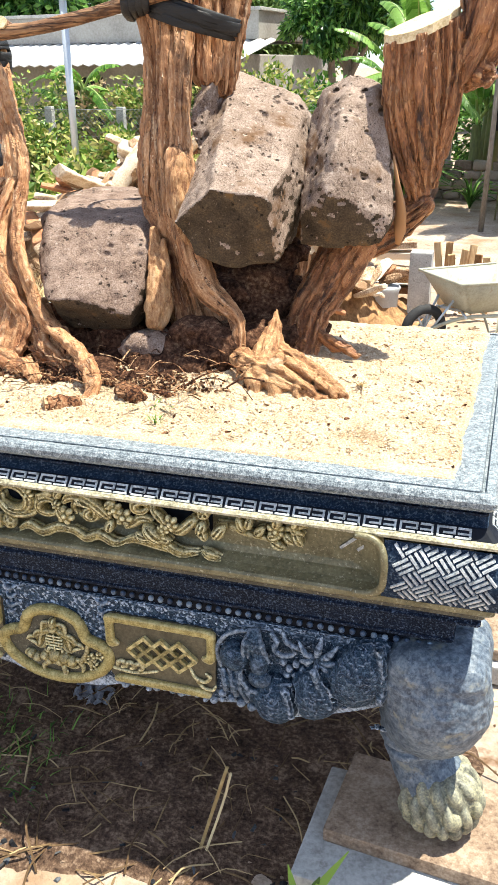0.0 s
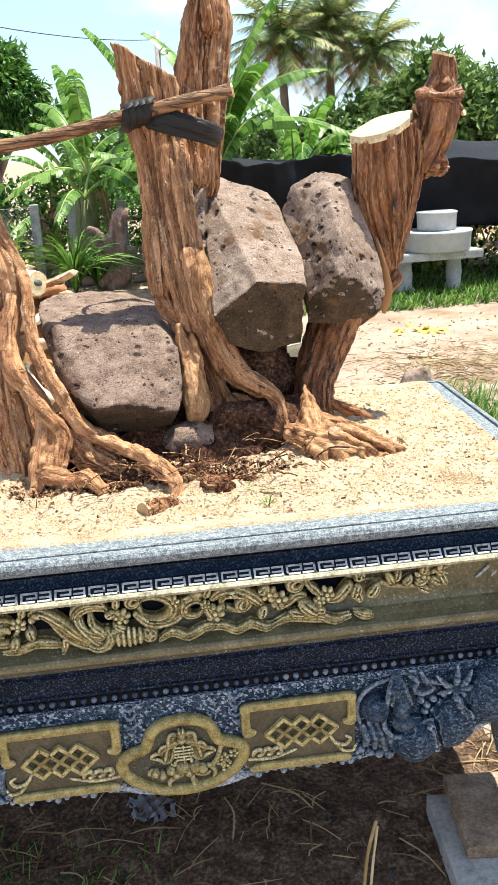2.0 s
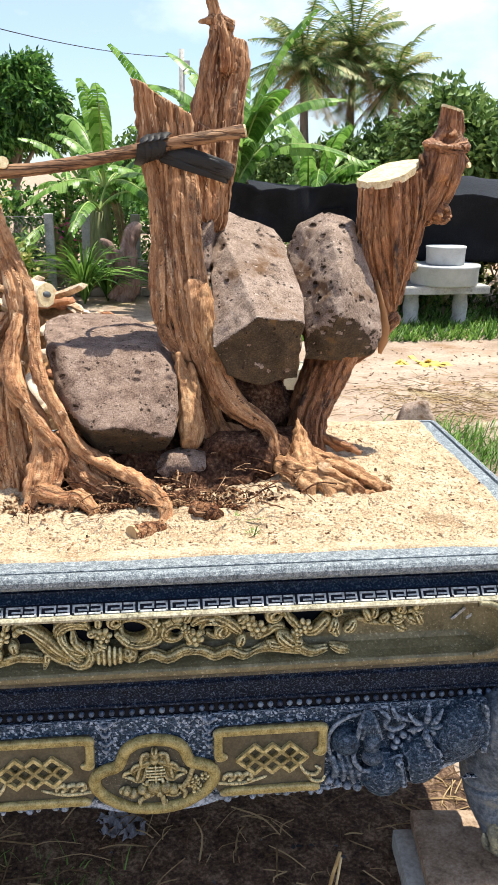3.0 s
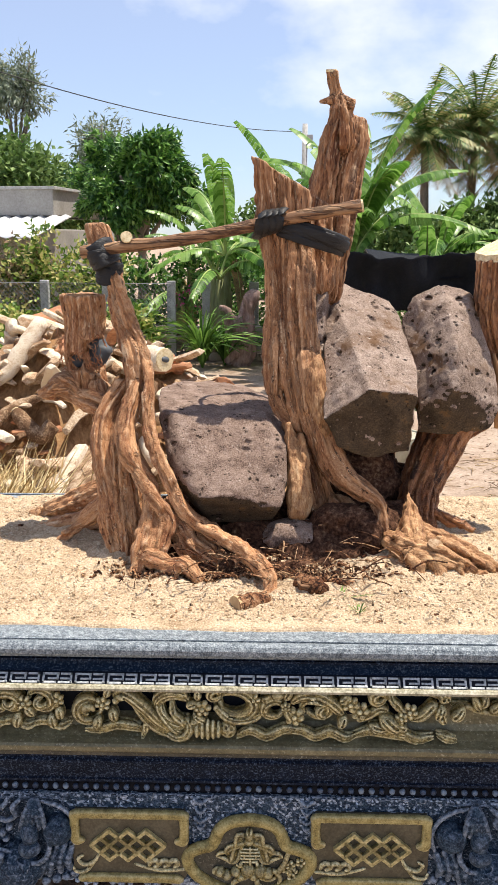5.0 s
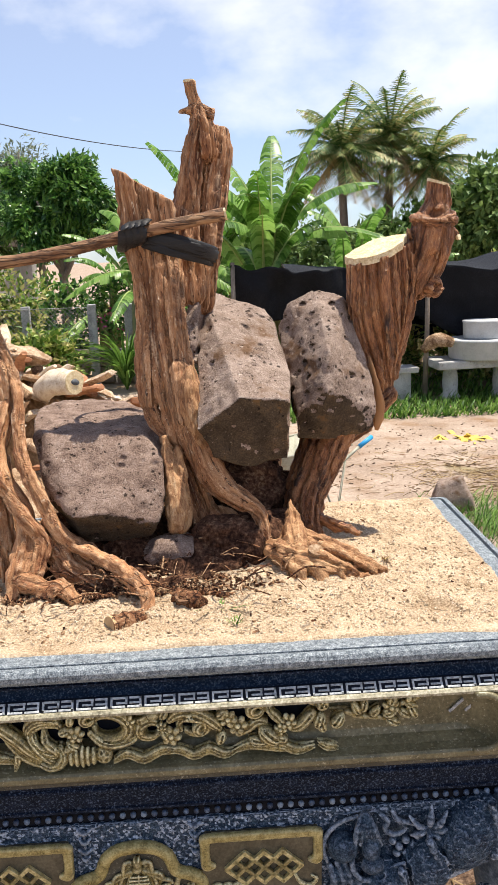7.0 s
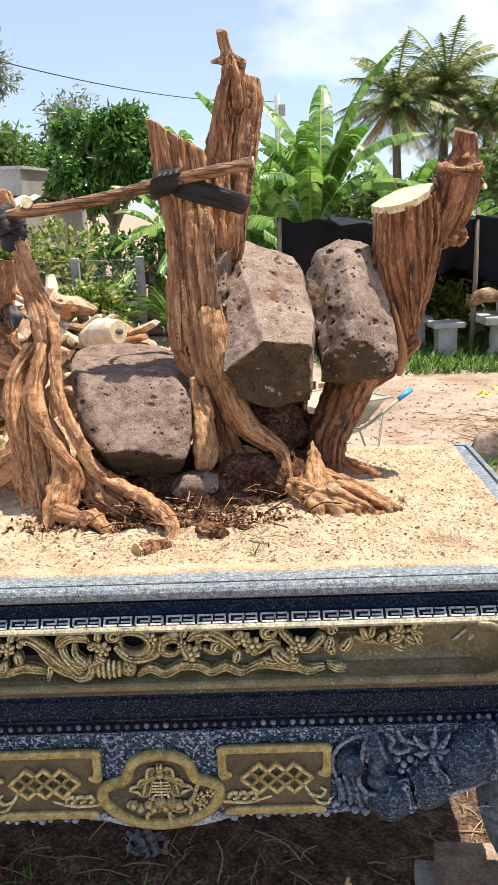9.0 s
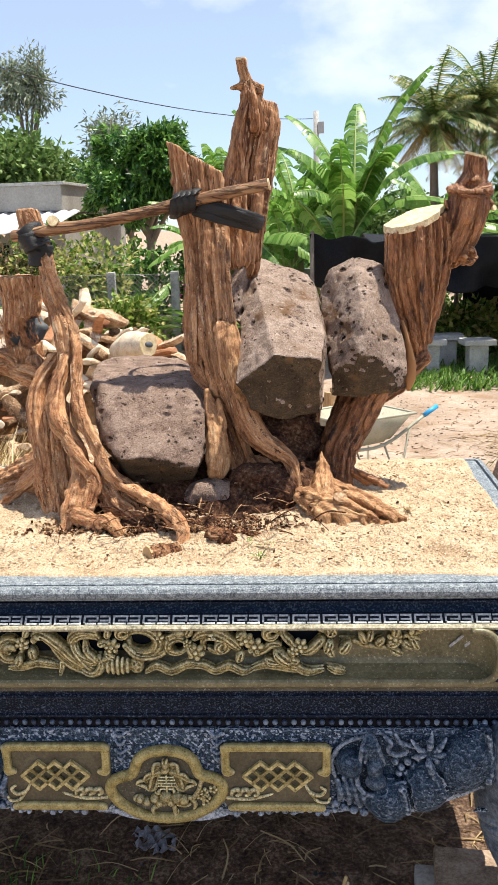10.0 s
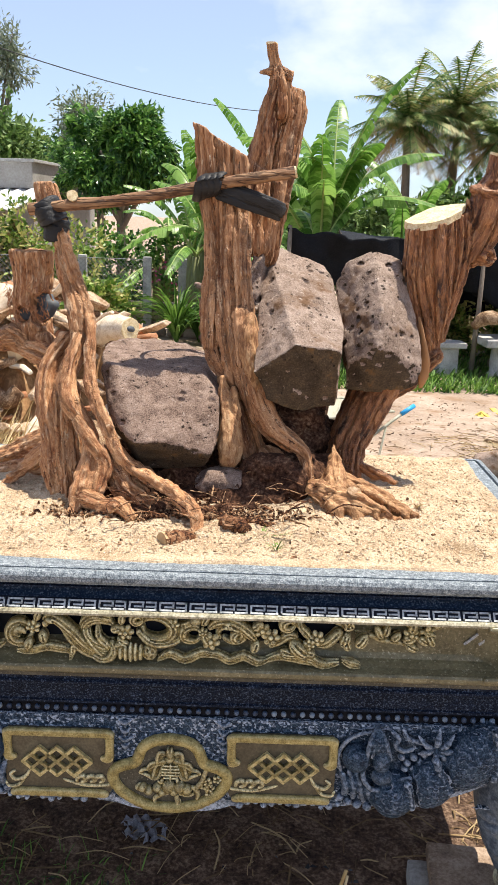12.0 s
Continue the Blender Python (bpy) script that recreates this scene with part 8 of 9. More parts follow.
# a low stone wall under the fence end
wall = thing("low_wall", "low wall of rough old stones", "wall", (0, 0, 0), kind="structure")
g = random.Random(3)
stone_shapes = []
for k in range(5):
    c = Carving((-0.17, -0.12, -0.10), (0.17, 0.12, 0.10), 0.02)
    c.hull([(sx * g.uniform(0.10, 0.145), sy * 0.09, sz * g.uniform(0.055, 0.08)) for sx in (-1, 1) for sy in (-1, 1) for sz in (-1, 1)], k=0.03)
    c.rough(0.012, 0.09, k)
    me = c.mesh("stone")
    me.materials.append(m_brick)
    stone_shapes.append(me)
for row in range(4):
    for k in range(22):
        ob = new("stone", stone_shapes[(k * 3 + row) % 5])
        ob.parent = wall
        x = -4.0 + 0.265 * k + (0.13 if row % 2 else 0)
        ob.location = (x, fence_line(x, *FA, *FB) + 0.16, 0.07 + 0.138 * row)
        ob.rotation_euler = (0, g.uniform(-0.08, 0.08), g.choice((0, math.pi)))
for x in (-1.05, -0.25, 0.6):
    bm = bmesh.new()
    box(bm, (x, 13.2, 0.6), (0.16, 0.16, 1.2), None, 0.015)
    tagged(part("gate_post", bm, m_concrete), "square grey concrete post behind the plants", "post", "posts behind the plants")

house = thing("house", "low grey rendered house with a white metal roof", "house", (-9.4, 22.0, 0), -6)
bm = bmesh.new()
box(bm, (0, 0, 1.1), (9.0, 6.0, 2.2), None, 0.03)
part("wall", bm, m_wall, house)
bm = bmesh.new()
box(bm, (0.0, 0.4, 2.82), (9.0, 5.0, 0.62), None, 0.03)
part("parapet", bm, m_wall, house, "bare grey cement parapet band")
bm = bmesh.new()
box(bm, (0.0, 0.4, 3.15), (9.15, 5.15, 0.07), None, 0.01)
part("coping", bm, m_concrete, house)
bm = bmesh.new()
n = 70
for k in range(n):
    x = -4.9 + 9.8 * k / (n - 1)
    z = 0.025 * math.cos(k * math.pi)
    row = (bm.verts.new((x, -4.6, 2.02 + z)), bm.verts.new((x, -2.0, 2.52 + z)))
    if k:
        bm.faces.new((prev[0], row[0], row[1], prev[1]))
    prev = row
rf = part("roof", bm, m_roof, house, "white corrugated metal lean-to roof", True)
rf.modifiers.new("thickness", "SOLIDIFY").thickness = 0.02
bm = bmesh.new()
n = 40
for k in range(n):
    x = -9.5 + 4.6 * k / (n - 1)
    z = 0.03 * math.cos(k * math.pi * 0.66)
    row = (bm.verts.new((x, -4.4, 1.9 + z)), bm.verts.new((x, -2.0, 2.6 + z)))
    if k:
        bm.faces.new((prev[0], row[0], row[1], prev[1]))
    prev = row
rf = part("roof", bm, m_rust, house, "rusty red tile roof beside it", True)
rf.modifiers.new("thickness", "SOLIDIFY").thickness = 0.03
for x in (-2.6, 0.4, 3.0):
    bm = bmesh.new()
    box(bm, (x, -3.02, 1.2), (0.9, 0.08, 1.1), None, 0.01)
    part("window", bm, m_black, house, "dark window under the eave")

# a pipe post with a mint-coloured cross tube
pipe = thing("pipe_post", "galvanised pipe post carrying a pale mint cross tube", "post", (-5.6, 11.0, 0))
bm = bmesh.new()
tube(bm, [(0, 0, 0), (0, 0, 2.78)], 0.055, 10)
part("pole", bm, m_metal, pipe, "", True)
bm = bmesh.new()
tube(bm, [(-2.6, 0, 3.02), (0.2, 0, 2.90), (0.42, 0, 2.86)], [0.12, 0.12, 0.10], 12, True, 0.8)
part("cross_tube", bm, m_mint, pipe, "pale mint plastic tube", True)

# utility pole and cable
pole = thing("utility_pole", "grey concrete utility pole with a small cross box", "utility pole", (1.63, 44.0, 0))
bm = bmesh.new()
tube(bm, [(0, 0, 0), (0, 0, 7.8)], [0.19, 0.13], 10)
part("pole", bm, m_concrete, pole, "", True)
bm = bmesh.new()
box(bm, (0.24, -0.1, 7.0), (0.30, 0.22, 0.55), None, 0.02)
part("meter_box", bm, m_pot, pole)
bm = bmesh.new()
ca, cb = Vector((-7.573, 24.0, 6.603)), Vector((1.446, 44.0, 7.235))
pts = []
for k in range(25):
    t = k / 24
    p = ca.lerp(cb, t)
    pts.append((p.x, p.y, p.z - 0.4 * 4 * t * (1 - t)))
tube(bm, [(-12.08, 14.0, 7.49)] + pts, 0.017, 5, False)
tagged(part("power_cable", bm, m_cable), "thin black overhead power cable sagging to the pole", "cable")


# ---- plants ----
def tree(name, label, at, height, trunk_r, crown_c, crown_s, clumps, per, spread, ln, wd, mat, seed, droop=0.6, hollow=0.55, limbs=6):
    t = thing(name, label, "tree", at)
    g = random.Random(seed)
    bm = bmesh.new()
    cz = crown_c[2]
    tube(bm, spline([(0, 0, 0), (0.05, 0.02, height * 0.25), (crown_c[0] * 0.5, 0, cz * 0.7), (crown_c[0], crown_c[1], cz)], 4), [trunk_r * (1 - 0.06 * k) for k in range(13)], 9)
    for k in range(limbs):
        a = k * 2.4 + g.uniform(-0.4, 0.4)
        e = (crown_c[0] + crown_s[0] * 0.7 * math.cos(a), crown_c[1] + crown_s[1] * 0.7 * math.sin(a), cz + crown_s[2] * g.uniform(-0.2, 0.7))
        s = (crown_c[0] * 0.5, 0, cz * g.uniform(0.45, 0.75))
        tube(bm, spline([s, ((s[0] + e[0]) / 2, (s[1] + e[1]) / 2, (s[2] + e[2]) / 2 + 0.15), e], 3), [trunk_r * 0.5 * (1 - 0.12 * j) for j in range(7)], 6)
    part("trunk", bm, m_trunk, t, "", True)
    gen = np.random.default_rng(seed)
    lobes = []
    for k in range(9):
        u = gen.normal(size=3)
        u /= np.linalg.norm(u)
        u[2] = abs(u[2]) * 1.1 - 0.35
        f = gen.uniform(0.38, 0.60)
        lobes.append(crown_points(gen, max(3, clumps // 9), np.array(crown_c) + u * np.array(crown_s) * (1.02 - f * 0.85), np.array(crown_s) * f, per, spread, hollow))
    pts, out = (np.concatenate([q[i] for q in lobes]) for i in (0, 1))
    part("crown", leaves("crown", pts, ln, wd, droop, seed, 0, out), mat, t)
    return t


tree("mango_tree", "dense dark green mango tree with drooping leaves", (-3.1, 19.5, 0), 4.1, 0.16, (0.0, 0.0, 3.0), (1.45, 1.35, 1.60), 90, 300, 0.15, 0.20, 0.075, m_leaf_mango, 5, 0.8)
tree("mango_tree", "dark green mango tree behind the banana plants", (-4.2, 23.0, 0), 4.4, 0.16, (0.0, 0.0, 3.3), (0.95, 1.1, 1.5), 50, 220, 0.22, 0.20, 0.09, m_leaf_mango, 6, 0.7)
for k, (x, y, h, sx, sz, mat, cl) in enumerate(((-12.5, 27, 6.6, 3.4, 2.9, m_leaf_far, 110), (-9.2, 28, 5.6, 2.2, 2.3, m_leaf_far, 80), (-16.5, 25, 7.6, 3.4, 3.4, m_leaf_far, 110), (-21, 24, 8.0, 3.8, 3.8, m_leaf_far, 110), (-7.4, 31, 4.8, 1.8, 2.0, m_leaf_far, 60),
                                                 (-13.0, 22.5, 5.4, 2.2, 2.4, m_leaf_mango, 80), (9.0, 24, 4.3, 1.8, 1.7, m_leaf_far, 90), (12.5, 22, 4.2, 2.4, 2.0, m_leaf_far, 100), (6.6, 26, 3.6, 1.6, 1.6, m_leaf_far, 60), (16.0, 24, 5.0, 2.6, 2.2, m_leaf_far, 70), (3.6, 30, 3.2, 2.0, 1.6, m_leaf_far, 60), (0.2, 30, 3.2, 2.2, 1.6, m_leaf_far, 60))):
    tree("broadleaf_tree", ("tall leafy green tree in the distance", "rounded green tree beyond the yard")[k % 2], (x, y, 0), h, 0.2, (0, 0, h - sz), (sx, sx * 0.8, sz), int(cl * 1.5), 80, 0.32, 0.30, 0.15, mat, 20 + k, 0.4)
for x, y, h, s in ((-9.9, 33, 9.3, 1.05), (-12.6, 34, 9.0, 1.1), (-6.75, 33, 6.9, 0.85)):
    tree("feathery_tree", "slender grey-green feathery tree in the distance", (x, y, 0), h, 0.14, (0.2, 0, h - 1.7), (s, s, 1.8), 60, 60, 0.26, 0.26, 0.07, m_leaf_grey, int(h * 10), 0.3, 0.2)


def shrub(label, at, size, n, per, ln, wd, mat, seed, spread=0.12, droop=0.3):
    s = thing("bush", label, "bush", at, group="bushes along the fence")
    bm = bmesh.new()
    g = random.Random(seed)
    bm.free()
    for k in range(5):
        a = g.uniform(0, 6.28)
        bm = bmesh.new()
        tube(bm, spline([(0, 0, 0), (0.2 * size[0] * math.cos(a), 0.2 * size[1] * math.sin(a), size[2] * 0.6), (0.6 * size[0] * math.cos(a), 0.6 * size[1] * math.sin(a), size[2] * 1.4)], 3), 0.014, 5)
        part("stem", bm, m_trunk, s)
    pts, out = crown_points(np.random.default_rng(seed), n, (0, 0, size[2]), size, per, spread, 0.35)
    pts[:, 2] = np.abs(pts[:, 2])
    part("foliage", leaves("foliage", pts, ln, wd, droop, seed, 0, out), mat, s)
    return s


for k, (x, y, sx, sz, mat) in enumerate(((-8.2, 13.4, 1.0, 0.92, m_leaf_bush), (-7.2, 13.5, 1.0, 0.92, m_leaf_bush), (-6.3, 13.6, 1.0, 0.90, m_leaf_dry), (-5.4, 13.4, 0.9, 0.92, m_leaf_bush), (-4.6, 13.6, 0.9, 0.95, m_leaf_dry), (-3.75, 13.4, 0.8, 1.05, m_leaf_bush), (-3.0, 13.4, 0.7, 0.85, m_leaf_bush), (-9.4, 13.6, 1.0, 1.0, m_leaf_bush),
                                              (-2.15, 11.4, 0.42, 0.42, m_leaf_bush), (-2.6, 11.6, 0.35, 0.38, m_leaf_bush), (-3.9, 11.5, 0.5, 0.40, m_leaf_bush), (-5.0, 11.3, 0.6, 0.5, m_leaf_bush), (-6.4, 11.5, 0.7, 0.55, m_leaf_bush), (-8.0, 11.2, 0.8, 0.6, m_leaf_bush), (-2.9, 7.6, 0.5, 0.38, m_leaf_bush), (-3.5, 7.0, 0.6, 0.42, m_leaf_bush),
                                              (-2.35, 15.0, 0.9, 0.8, m_leaf_mango), (-0.9, 15.4, 1.0, 0.9, m_leaf_mango), (0.5, 15.6, 1.0, 0.9, m_leaf_mango), (2.2, 14.5, 1.2, 0.9, m_leaf_far), (4.2, 14.5, 1.3, 0.9, m_leaf_far), (6.4, 14.2, 1.3, 0.9, m_leaf_bush), (8.6, 14.0, 1.3, 1.0, m_leaf_bush),
                                              (-10.8, 14.0, 1.1, 1.2, m_leaf_bush), (-12.6, 14.5, 1.3, 1.4, m_leaf_far), (-2.0, 5.9, 0.35, 0.30, m_leaf_bush), (4.2, 10.9, 0.7, 0.35, m_leaf_bush), (5.8, 10.8, 0.8, 0.4, m_leaf_bush), (2.9, 10.9, 0.5, 0.3, m_leaf_bush))):
    shrub(("bushy green shrub behind the wire fence", "leafy shrub with brownish tips by the fence")[mat is m_leaf_dry], (x, y, 0), (sx, sx * 0.7, sz), 60, 34, 0.12, 0.075, mat, 60 + k)
# pink flowers behind the fence end
pts, out = crown_points(np.random.default_rng(4), 6, (-1.30, 13.0, 0.95), (0.35, 0.2, 0.30), 7, 0.05, 0.3)
tagged(part("flower_cluster", leaves("flower_cluster", pts, 0.06, 0.05, 0.2, 4, 0, out), m_pink), "small magenta blossoms behind the fence", "flowers", kind="stuff")


def strap_clump(label, at, n, ln, wd, seed):
    bm = bmesh.new()
    g = random.Random(seed)
    for k in range(n):
        a = g.uniform(0, 6.283)
        L, lean = ln * g.uniform(0.6, 1.15), g.uniform(0.25, 1.0)
        d = Vector((math.cos(a), math.sin(a), 0))
        s = Vector((-d.y, d.x, 0)) * wd
        prev = None
        for i in range(7):
            t = i / 6
            p = Vector(at) + d * (lean * L * (t * 0.5 + 0.4 * t * t)) + Vector((0, 0, L * (1.15 * t - (0.35 + 0.5 * lean) * t * t)))
            w = (0.6 + 0.8 * t if t < 0.4 else 0.92 * (1 - t) / 0.6 + 0.02)
            row = (bm.verts.new(p - s * w), bm.verts.new(p + s * w + Vector((0, 0, 0.01))))
            if prev:
                bm.faces.new((prev[0], prev[1], row[1], row[0]))
            prev = row
    return tagged(part("strap_leaf_clump", bm, m_grass), label, "plant", "strap-leaved clumps")


strap_clump("lush clump of arching strap leaves", (-0.98, 11.2, 0), 150, 1.30, 0.022, 3)
strap_clump("lush clump of arching strap leaves", (-0.66, 11.5, 0), 90, 1.05, 0.022, 4)
strap_clump("clump of arching strap leaves by the net", (0.3, 11.0, 0), 50, 0.6, 0.018, 5)
strap_clump("clump of arching strap leaves in the wood pile", (-1.22, 2.45, 0), 12, 0.42, 0.008, 6)

# a dark gnarled driftwood stump beyond the wood pile
stump = [([(-0.42, 11.6, 0.0, 0.14), (-0.38, 11.6, 0.35, 0.10), (-0.37, 11.58, 0.7, 0.085), (-0.30, 11.55, 1.0, 0.08), (-0.22, 11.55, 1.12, 0.05)], 0.3, 4), ([(-0.36, 11.58, 0.72, 0.07), (-0.24, 11.5, 0.92, 0.06), (-0.15, 11.5, 1.10, 0.05)], 0.25, 3),
         ([(-0.44, 11.6, 0.12, 0.10), (-0.54, 11.55, 0.48, 0.085), (-0.66, 11.5, 0.68, 0.055), (-0.75, 11.5, 0.64, 0.03)], 0.3, 4), ([(-0.40, 11.55, 0.42, 0.08), (-0.51, 11.48, 0.64, 0.065), (-0.62, 11.48, 0.84, 0.045), (-0.72, 11.5, 0.88, 0.025)], 0.25, 3),
         ([(-0.32, 11.55, 0.1, 0.10), (-0.25, 11.5, 0.5, 0.06), (-0.28, 11.48, 0.85, 0.055), (-0.34, 11.48, 1.02, 0.04)], 0.25, 3), ([(-0.58, 11.5, 0.5, 0.05), (-0.68, 11.46, 0.44, 0.05), (-0.72, 11.46, 0.32, 0.03)], 0.2, 3), ([(-0.40, 11.55, 0.30, 0.12), (-0.60, 11.5, 0.10, 0.08)], 0.2, 3)]
c = Carving((-0.95, 11.2, -0.05), (0.35, 12.0, 1.35), 0.022)
for k, (p, rd, fo) in enumerate(stump):
    c.path(p, 0.04, 3, rd, fo, k)
for at in ((-0.34, 11.44, 0.78), (-0.46, 11.44, 0.40), (-0.57, 11.42, 0.60)):
    c.ball(at, (0.045, 0.08, 0.10), 0.02, cut=True)
c.rough(0.030, 0.09, 3, (1, 1, 2))
m_drift = surface("grey_brown_driftwood", [(0.09, 0.050, 0.040), (0.27, 0.175, 0.145), (0.48, 0.36, 0.315)], 0.2, 0.03, 0.9, 0.8, 0.02, stretch=(1, 1, 0.4))
tagged(part("driftwood_stump", c.mesh("driftwood_stump"), m_drift), "dark gnarled driftwood stump standing by the plants", "stump")


# banana plants
def banana(at, height, n, leaf_len, seed, label, spreadz=(0.2, 1.2)):
    t = thing("banana_plant", label, "banana plant", at, group="banana plants")
    g = random.Random(seed)
    stems = []
    for k in range(3):
        a = k * 2.1 + g.uniform(-0.3, 0.3)
        x, y = 0.28 * math.cos(a) * (k > 0), 0.28 * math.sin(a) * (k > 0)
        h = height * (0.52 if k == 0 else g.uniform(0.30, 0.45))
        bm = bmesh.new()
        tube(bm, [(x, y, 0), (x * 1.1, y * 1.1, h * 0.5), (x * 1.2, y * 1.2, h)], [0.12, 0.10, 0.06], 10)
        part("pseudostem", bm, m_stem, t, "green-brown pseudostem", True)
        stems.append((x * 1.2, y * 1.2, h))
    for k in range(n):
        sx, sy, sh = stems[0] if k < n * 0.6 else stems[1 + k % 2]
        a = k * 2.399 + g.uniform(-0.3, 0.3)
        steep = g.uniform(*spreadz)
        L = leaf_len * g.uniform(0.7, 1.1)
        d = Vector((math.cos(a), math.sin(a), 0))
        side = Vector((-d.y, d.x, 0))
        pts = []
        dead = k % 9 == 8
        if dead:
            steep = 0.1
        N = 34
        for i in range(N + 1):
            s = i / N
            out = L * 0.75 * s * (0.45 + 0.55 * (1.3 - steep)) + 0.25 * L * s * s
            up = L * (steep * 0.95 * s - (0.62 + 0.2 * (1.2 - steep)) * s * s * 0.9)
            if dead:
                out, up = L * (0.30 * s - 0.12 * s * s), L * (0.25 * s - 0.95 * s * s)
            pts.append(Vector((sx, sy, sh)) + d * out + Vector((0, 0, up)))
        bm = bmesh.new()
        twist = g.uniform(-0.5, 0.5)
        wide = leaf_len * g.uniform(0.070, 0.098)
        for half in (-1, 1):
            fall = 0.0
            for i in range(4, N - 1):
                if g.random() < 0.33:
                    fall = g.uniform(0.0, 0.95)
                a0, a1 = 0.10 + (i - 4) / (N - 4) * 0.90, 0.10 + (i - 3) / (N - 4) * 0.88
                w0, w1 = wide * math.sin(math.pi * min(1, a0)) ** 0.6, wide * math.sin(math.pi * min(0.985, a1)) ** 0.6
                droop = -0.25 + 0.22 * half * twist - fall
                p0, p1 = pts[i], pts[i].lerp(pts[i + 1], 0.94)
                o = side * half
                fwd = (pts[i + 1] - pts[i]) * 1.2
                rows = []
                for q, w in ((p0, w0), (p1, w1)):
                    rows.append([bm.verts.new(q + o * w * u * (1 - 0.15 * fall) + Vector((0, 0, w * (0.30 * u - 0.45 * u * u + droop * 0.7 * u * u))) + fwd * u) for u in (0, 0.55, 1.0)])
                for u in range(2):
                    f = (rows[0][u], rows[1][u], rows[1][u + 1], rows[0][u + 1])
                    bm.faces.new(f if half < 0 else f[::-1])
        lf = part("leaf", bm, m_dead if dead else m_banana, t, "dry yellow-brown leaf" if dead else "", True)
        bm = bmesh.new()
        tube(bm, pts, [0.026 * (1 - 0.0276 * i) for i in range(35)], 5)
        part("midrib", bm, m_rib, lf, "pale green midrib", True)
    return t


banana((1.18, 10.3, 0), 3.4, 25, 2.05, 3, "tall banana plant with broad torn green leaves", (0.75, 1.55))
banana((0.45, 12.6, 0), 3.3, 16, 2.0, 4, "banana plant with broad torn green leaves", (0.6, 1.5))
banana((-0.70, 12.7, 0), 3.1, 17, 1.9, 5, "banana plant with broad torn green leaves beside the stump", (0.45, 1.5))
banana((-1.5, 15.2, 0), 3.0, 11, 1.5, 6, "banana plant with arching green leaves", (0.3, 1.1))
banana((2.7, 12.4, 0), 3.1, 16, 1.9, 7, "banana plant with broad torn green leaves behind the net", (0.6, 1.45))
banana((3.9, 13.4, 0), 2.5, 10, 1.4, 8, "smaller banana plant behind the net", (0.35, 1.1))
banana((-6.6, 13.4, 0), 2.9, 10, 1.4, 9, "banana plant with arching leaves behind the fence", (0.3, 1.1))
banana((-8.3, 12.2, 0), 2.6, 10, 1.4, 10, "banana plant with arching leaves behind the fence", (0.3, 1.1))


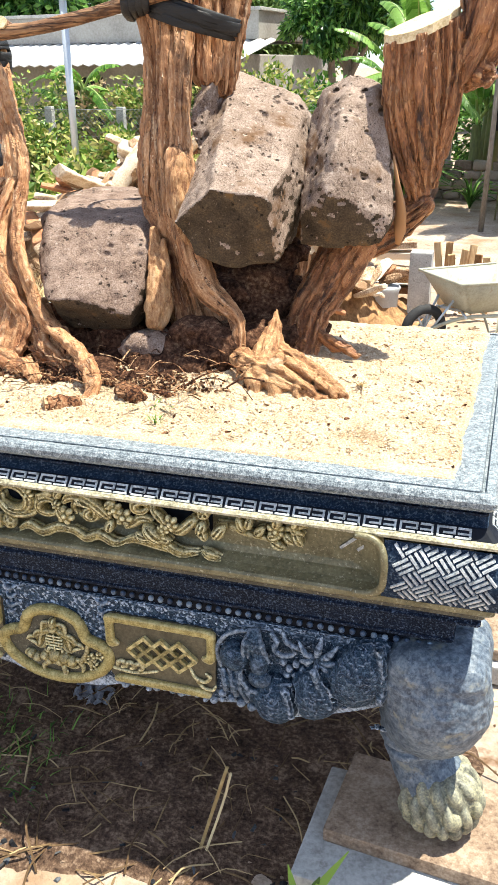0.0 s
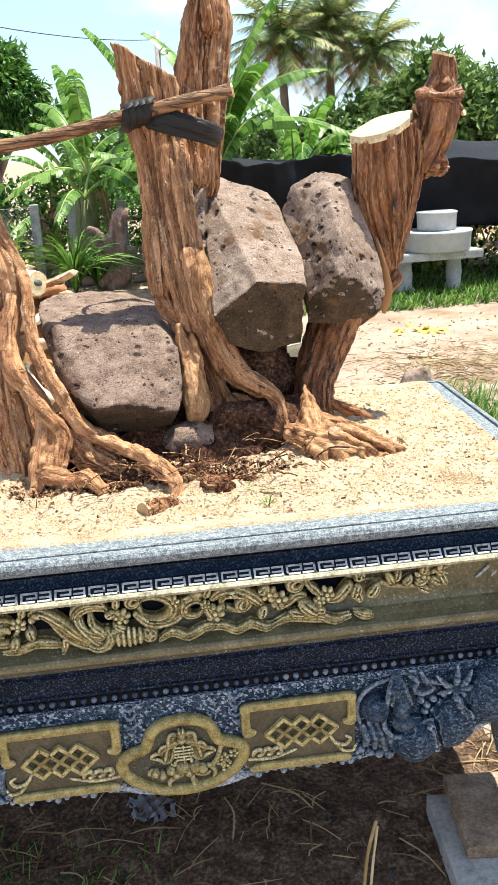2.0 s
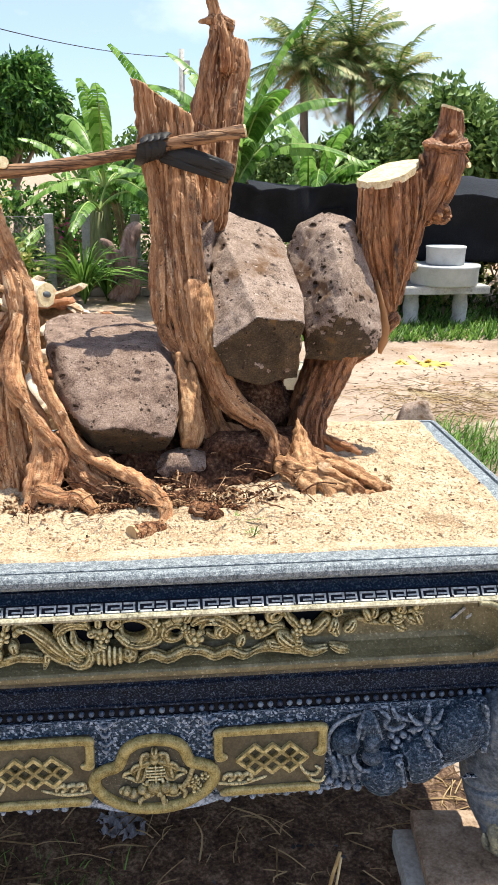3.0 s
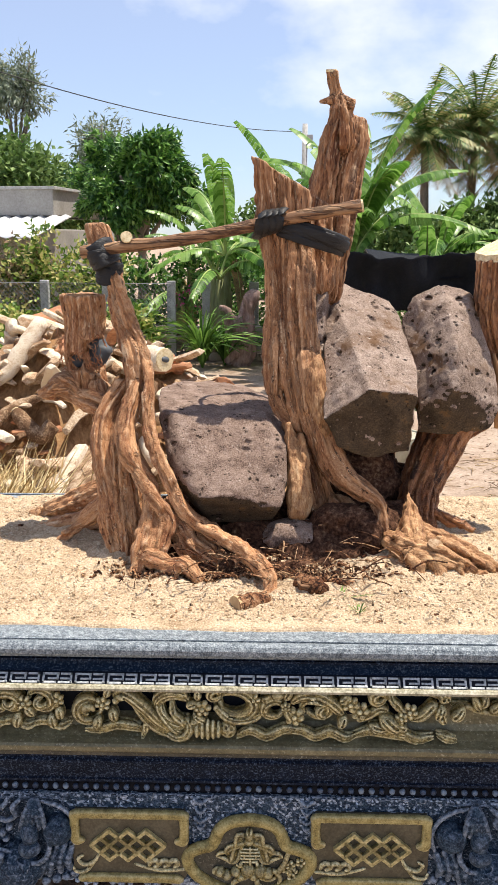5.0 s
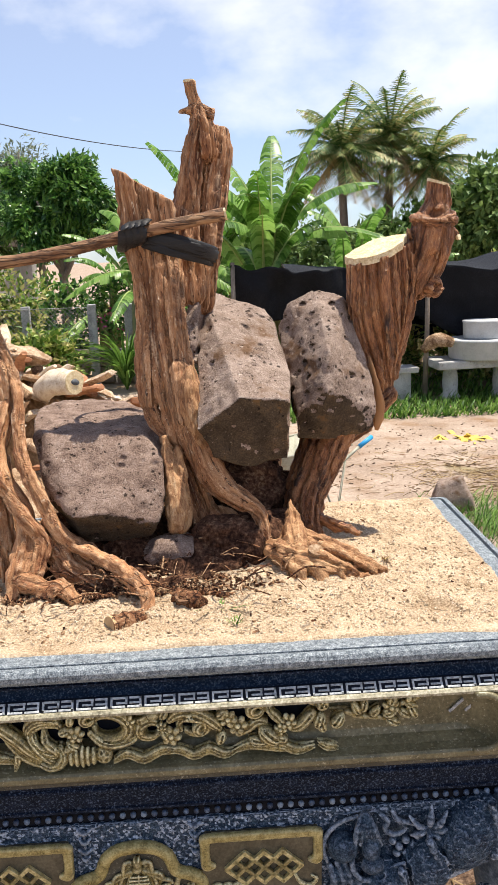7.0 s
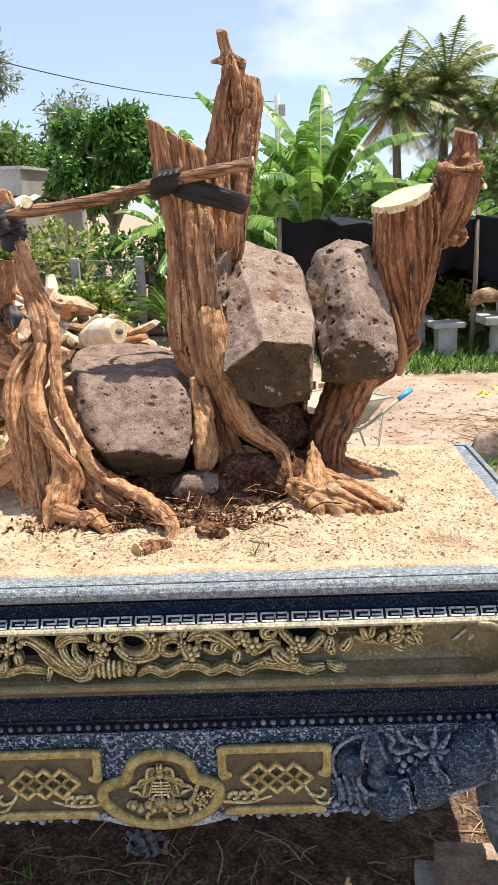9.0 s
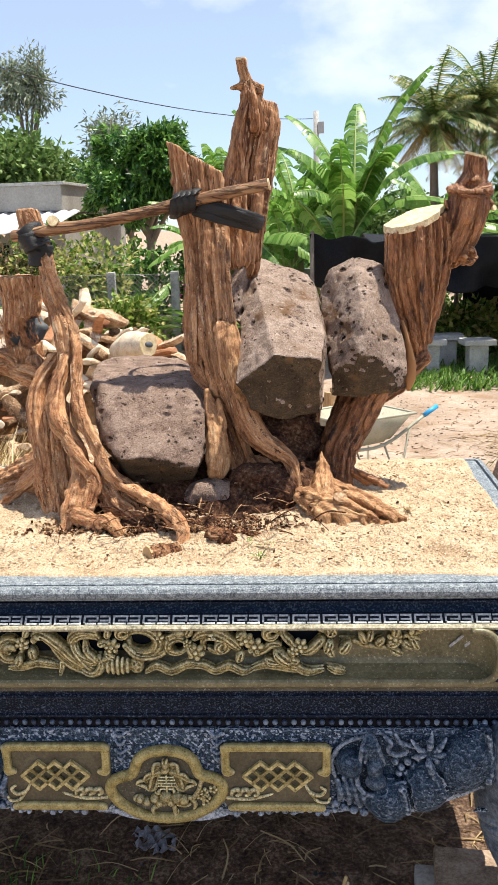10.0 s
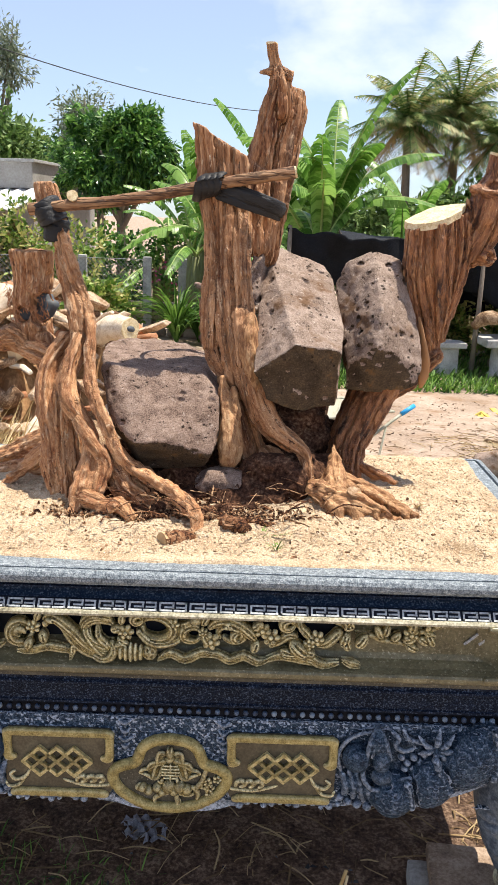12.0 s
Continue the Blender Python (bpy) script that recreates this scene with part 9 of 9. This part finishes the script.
# coconut palms
def palm(at, height, lean, n, ln, seed, label):
    t = thing("coconut_palm", label, "palm tree", at, group="coconut palms")
    g = random.Random(seed)
    bm = bmesh.new()
    top = Vector((lean, 0, height))
    tube(bm, spline([(0, 0, 0), (lean * 0.3, 0, height * 0.4), tuple(top)], 8), [0.20 - 0.006 * k for k in range(17)], 10)
    part("trunk", bm, m_trunk, t, "ringed grey trunk", True)
    for k in range(n):
        a = k * 2.399 + g.uniform(-0.25, 0.25)
        up = 1.30 - 1.95 * k / n + g.uniform(-0.22, 0.22)
        L = ln * g.uniform(0.85, 1.1)
        d = Vector((math.cos(a), math.sin(a), 0))
        pts = [top + d * L * (s * (0.55 + 0.35 * (1 - abs(up))) + 0.18 * s * s) + Vector((0, 0, L * (up * s - (0.46 + 0.08 * up) * s * s))) for s in np.linspace(0, 1, 14)]
        bm = bmesh.new()
        tube(bm, pts, [0.035 * (1 - 0.066 * i) for i in range(14)], 4)
        fine = [pts[i].lerp(pts[i + 1], u) for i in range(1, 13) for u in (0, 0.25, 0.5, 0.75)]
        for i, p in enumerate(fine):
            s = i / len(fine)
            fwd = (fine[min(i + 1, len(fine) - 1)] - fine[max(i - 1, 0)]).normalized()
            sd = fwd.cross(Vector((0, 0, 1))).normalized()
            ll = ln * 0.24 * math.sin(math.pi * (0.14 + 0.80 * s)) * g.uniform(0.8, 1.15)
            for half in (-1, 1):
                e = p + sd * half * ll * 0.75 + fwd * ll * 0.45 - Vector((0, 0, ll * g.uniform(0.25, 0.7)))
                w = fwd * 0.020
                bm.faces.new((bm.verts.new(p - w), bm.verts.new(p + w), bm.verts.new(e)))
        dead = k > n * 0.86
        part("frond", bm, m_dead if dead else m_palm, t, "hanging dry brown frond" if dead else "")
    bm = bmesh.new()
    for k in range(9):
        a = k * 0.7
        q = top + Vector((0.22 * math.cos(a), 0.22 * math.sin(a), -0.28 - 0.06 * (k % 3)))
        lathe(bm, [(0.01, -0.13), (0.09, -0.08), (0.11, 0.0), (0.08, 0.09), (0.01, 0.12)], tuple(q), 8)
    part("coconuts", bm, m_stem, t, "bunch of green-brown coconuts", True)
    return t


palm((4.95, 27.0, 0), 5.16, -0.15, 60, 2.1, 3, "coconut palm with drooping grey-green fronds")
palm((6.50, 28.0, 0), 5.57, 0.1, 64, 2.2, 4, "coconut palm with drooping fronds and dry skirt")
palm((7.55, 27.0, 0), 4.66, 0.15, 40, 2.0, 5, "lower coconut palm beyond the net")

# ---- what stands in the yard follows its fall and its slight turn against the planter ----
ASLANT = pose(0.2, -1.0, 0) @ pose(0, 0, 0, 0, 0, 1.03) @ pose(-0.2, 1.0, 0)
LAID = {"ground", "damp_soil", "straw_litter", "charcoal_bits", "pebbles", "ground_litter", "ground_grass", "yard_grass", "dry_grass", "yellow_litter", "scrap_heap", "log", "wood_chunk"}
bpy.context.view_layer.update()
for ob in [o for o in scene.objects if o.parent is None and o.type in ("MESH", "EMPTY")]:
    shown = [o for o in (ob, *ob.children_recursive) if o.type == "MESH"]
    corners = [o.matrix_world @ Vector(q) for o in shown for q in o.bound_box]
    middle = sum(c.y for c in corners) / max(1, len(corners))
    kind_name = ob.name.split(".")[0]
    if middle > 2.2 and kind_name != "ground":
        drop = 0.0 if kind_name in LAID else float(fall(middle))
        ob.matrix_world = Matrix.Translation((0, 0, -drop)) @ ASLANT @ ob.matrix_world
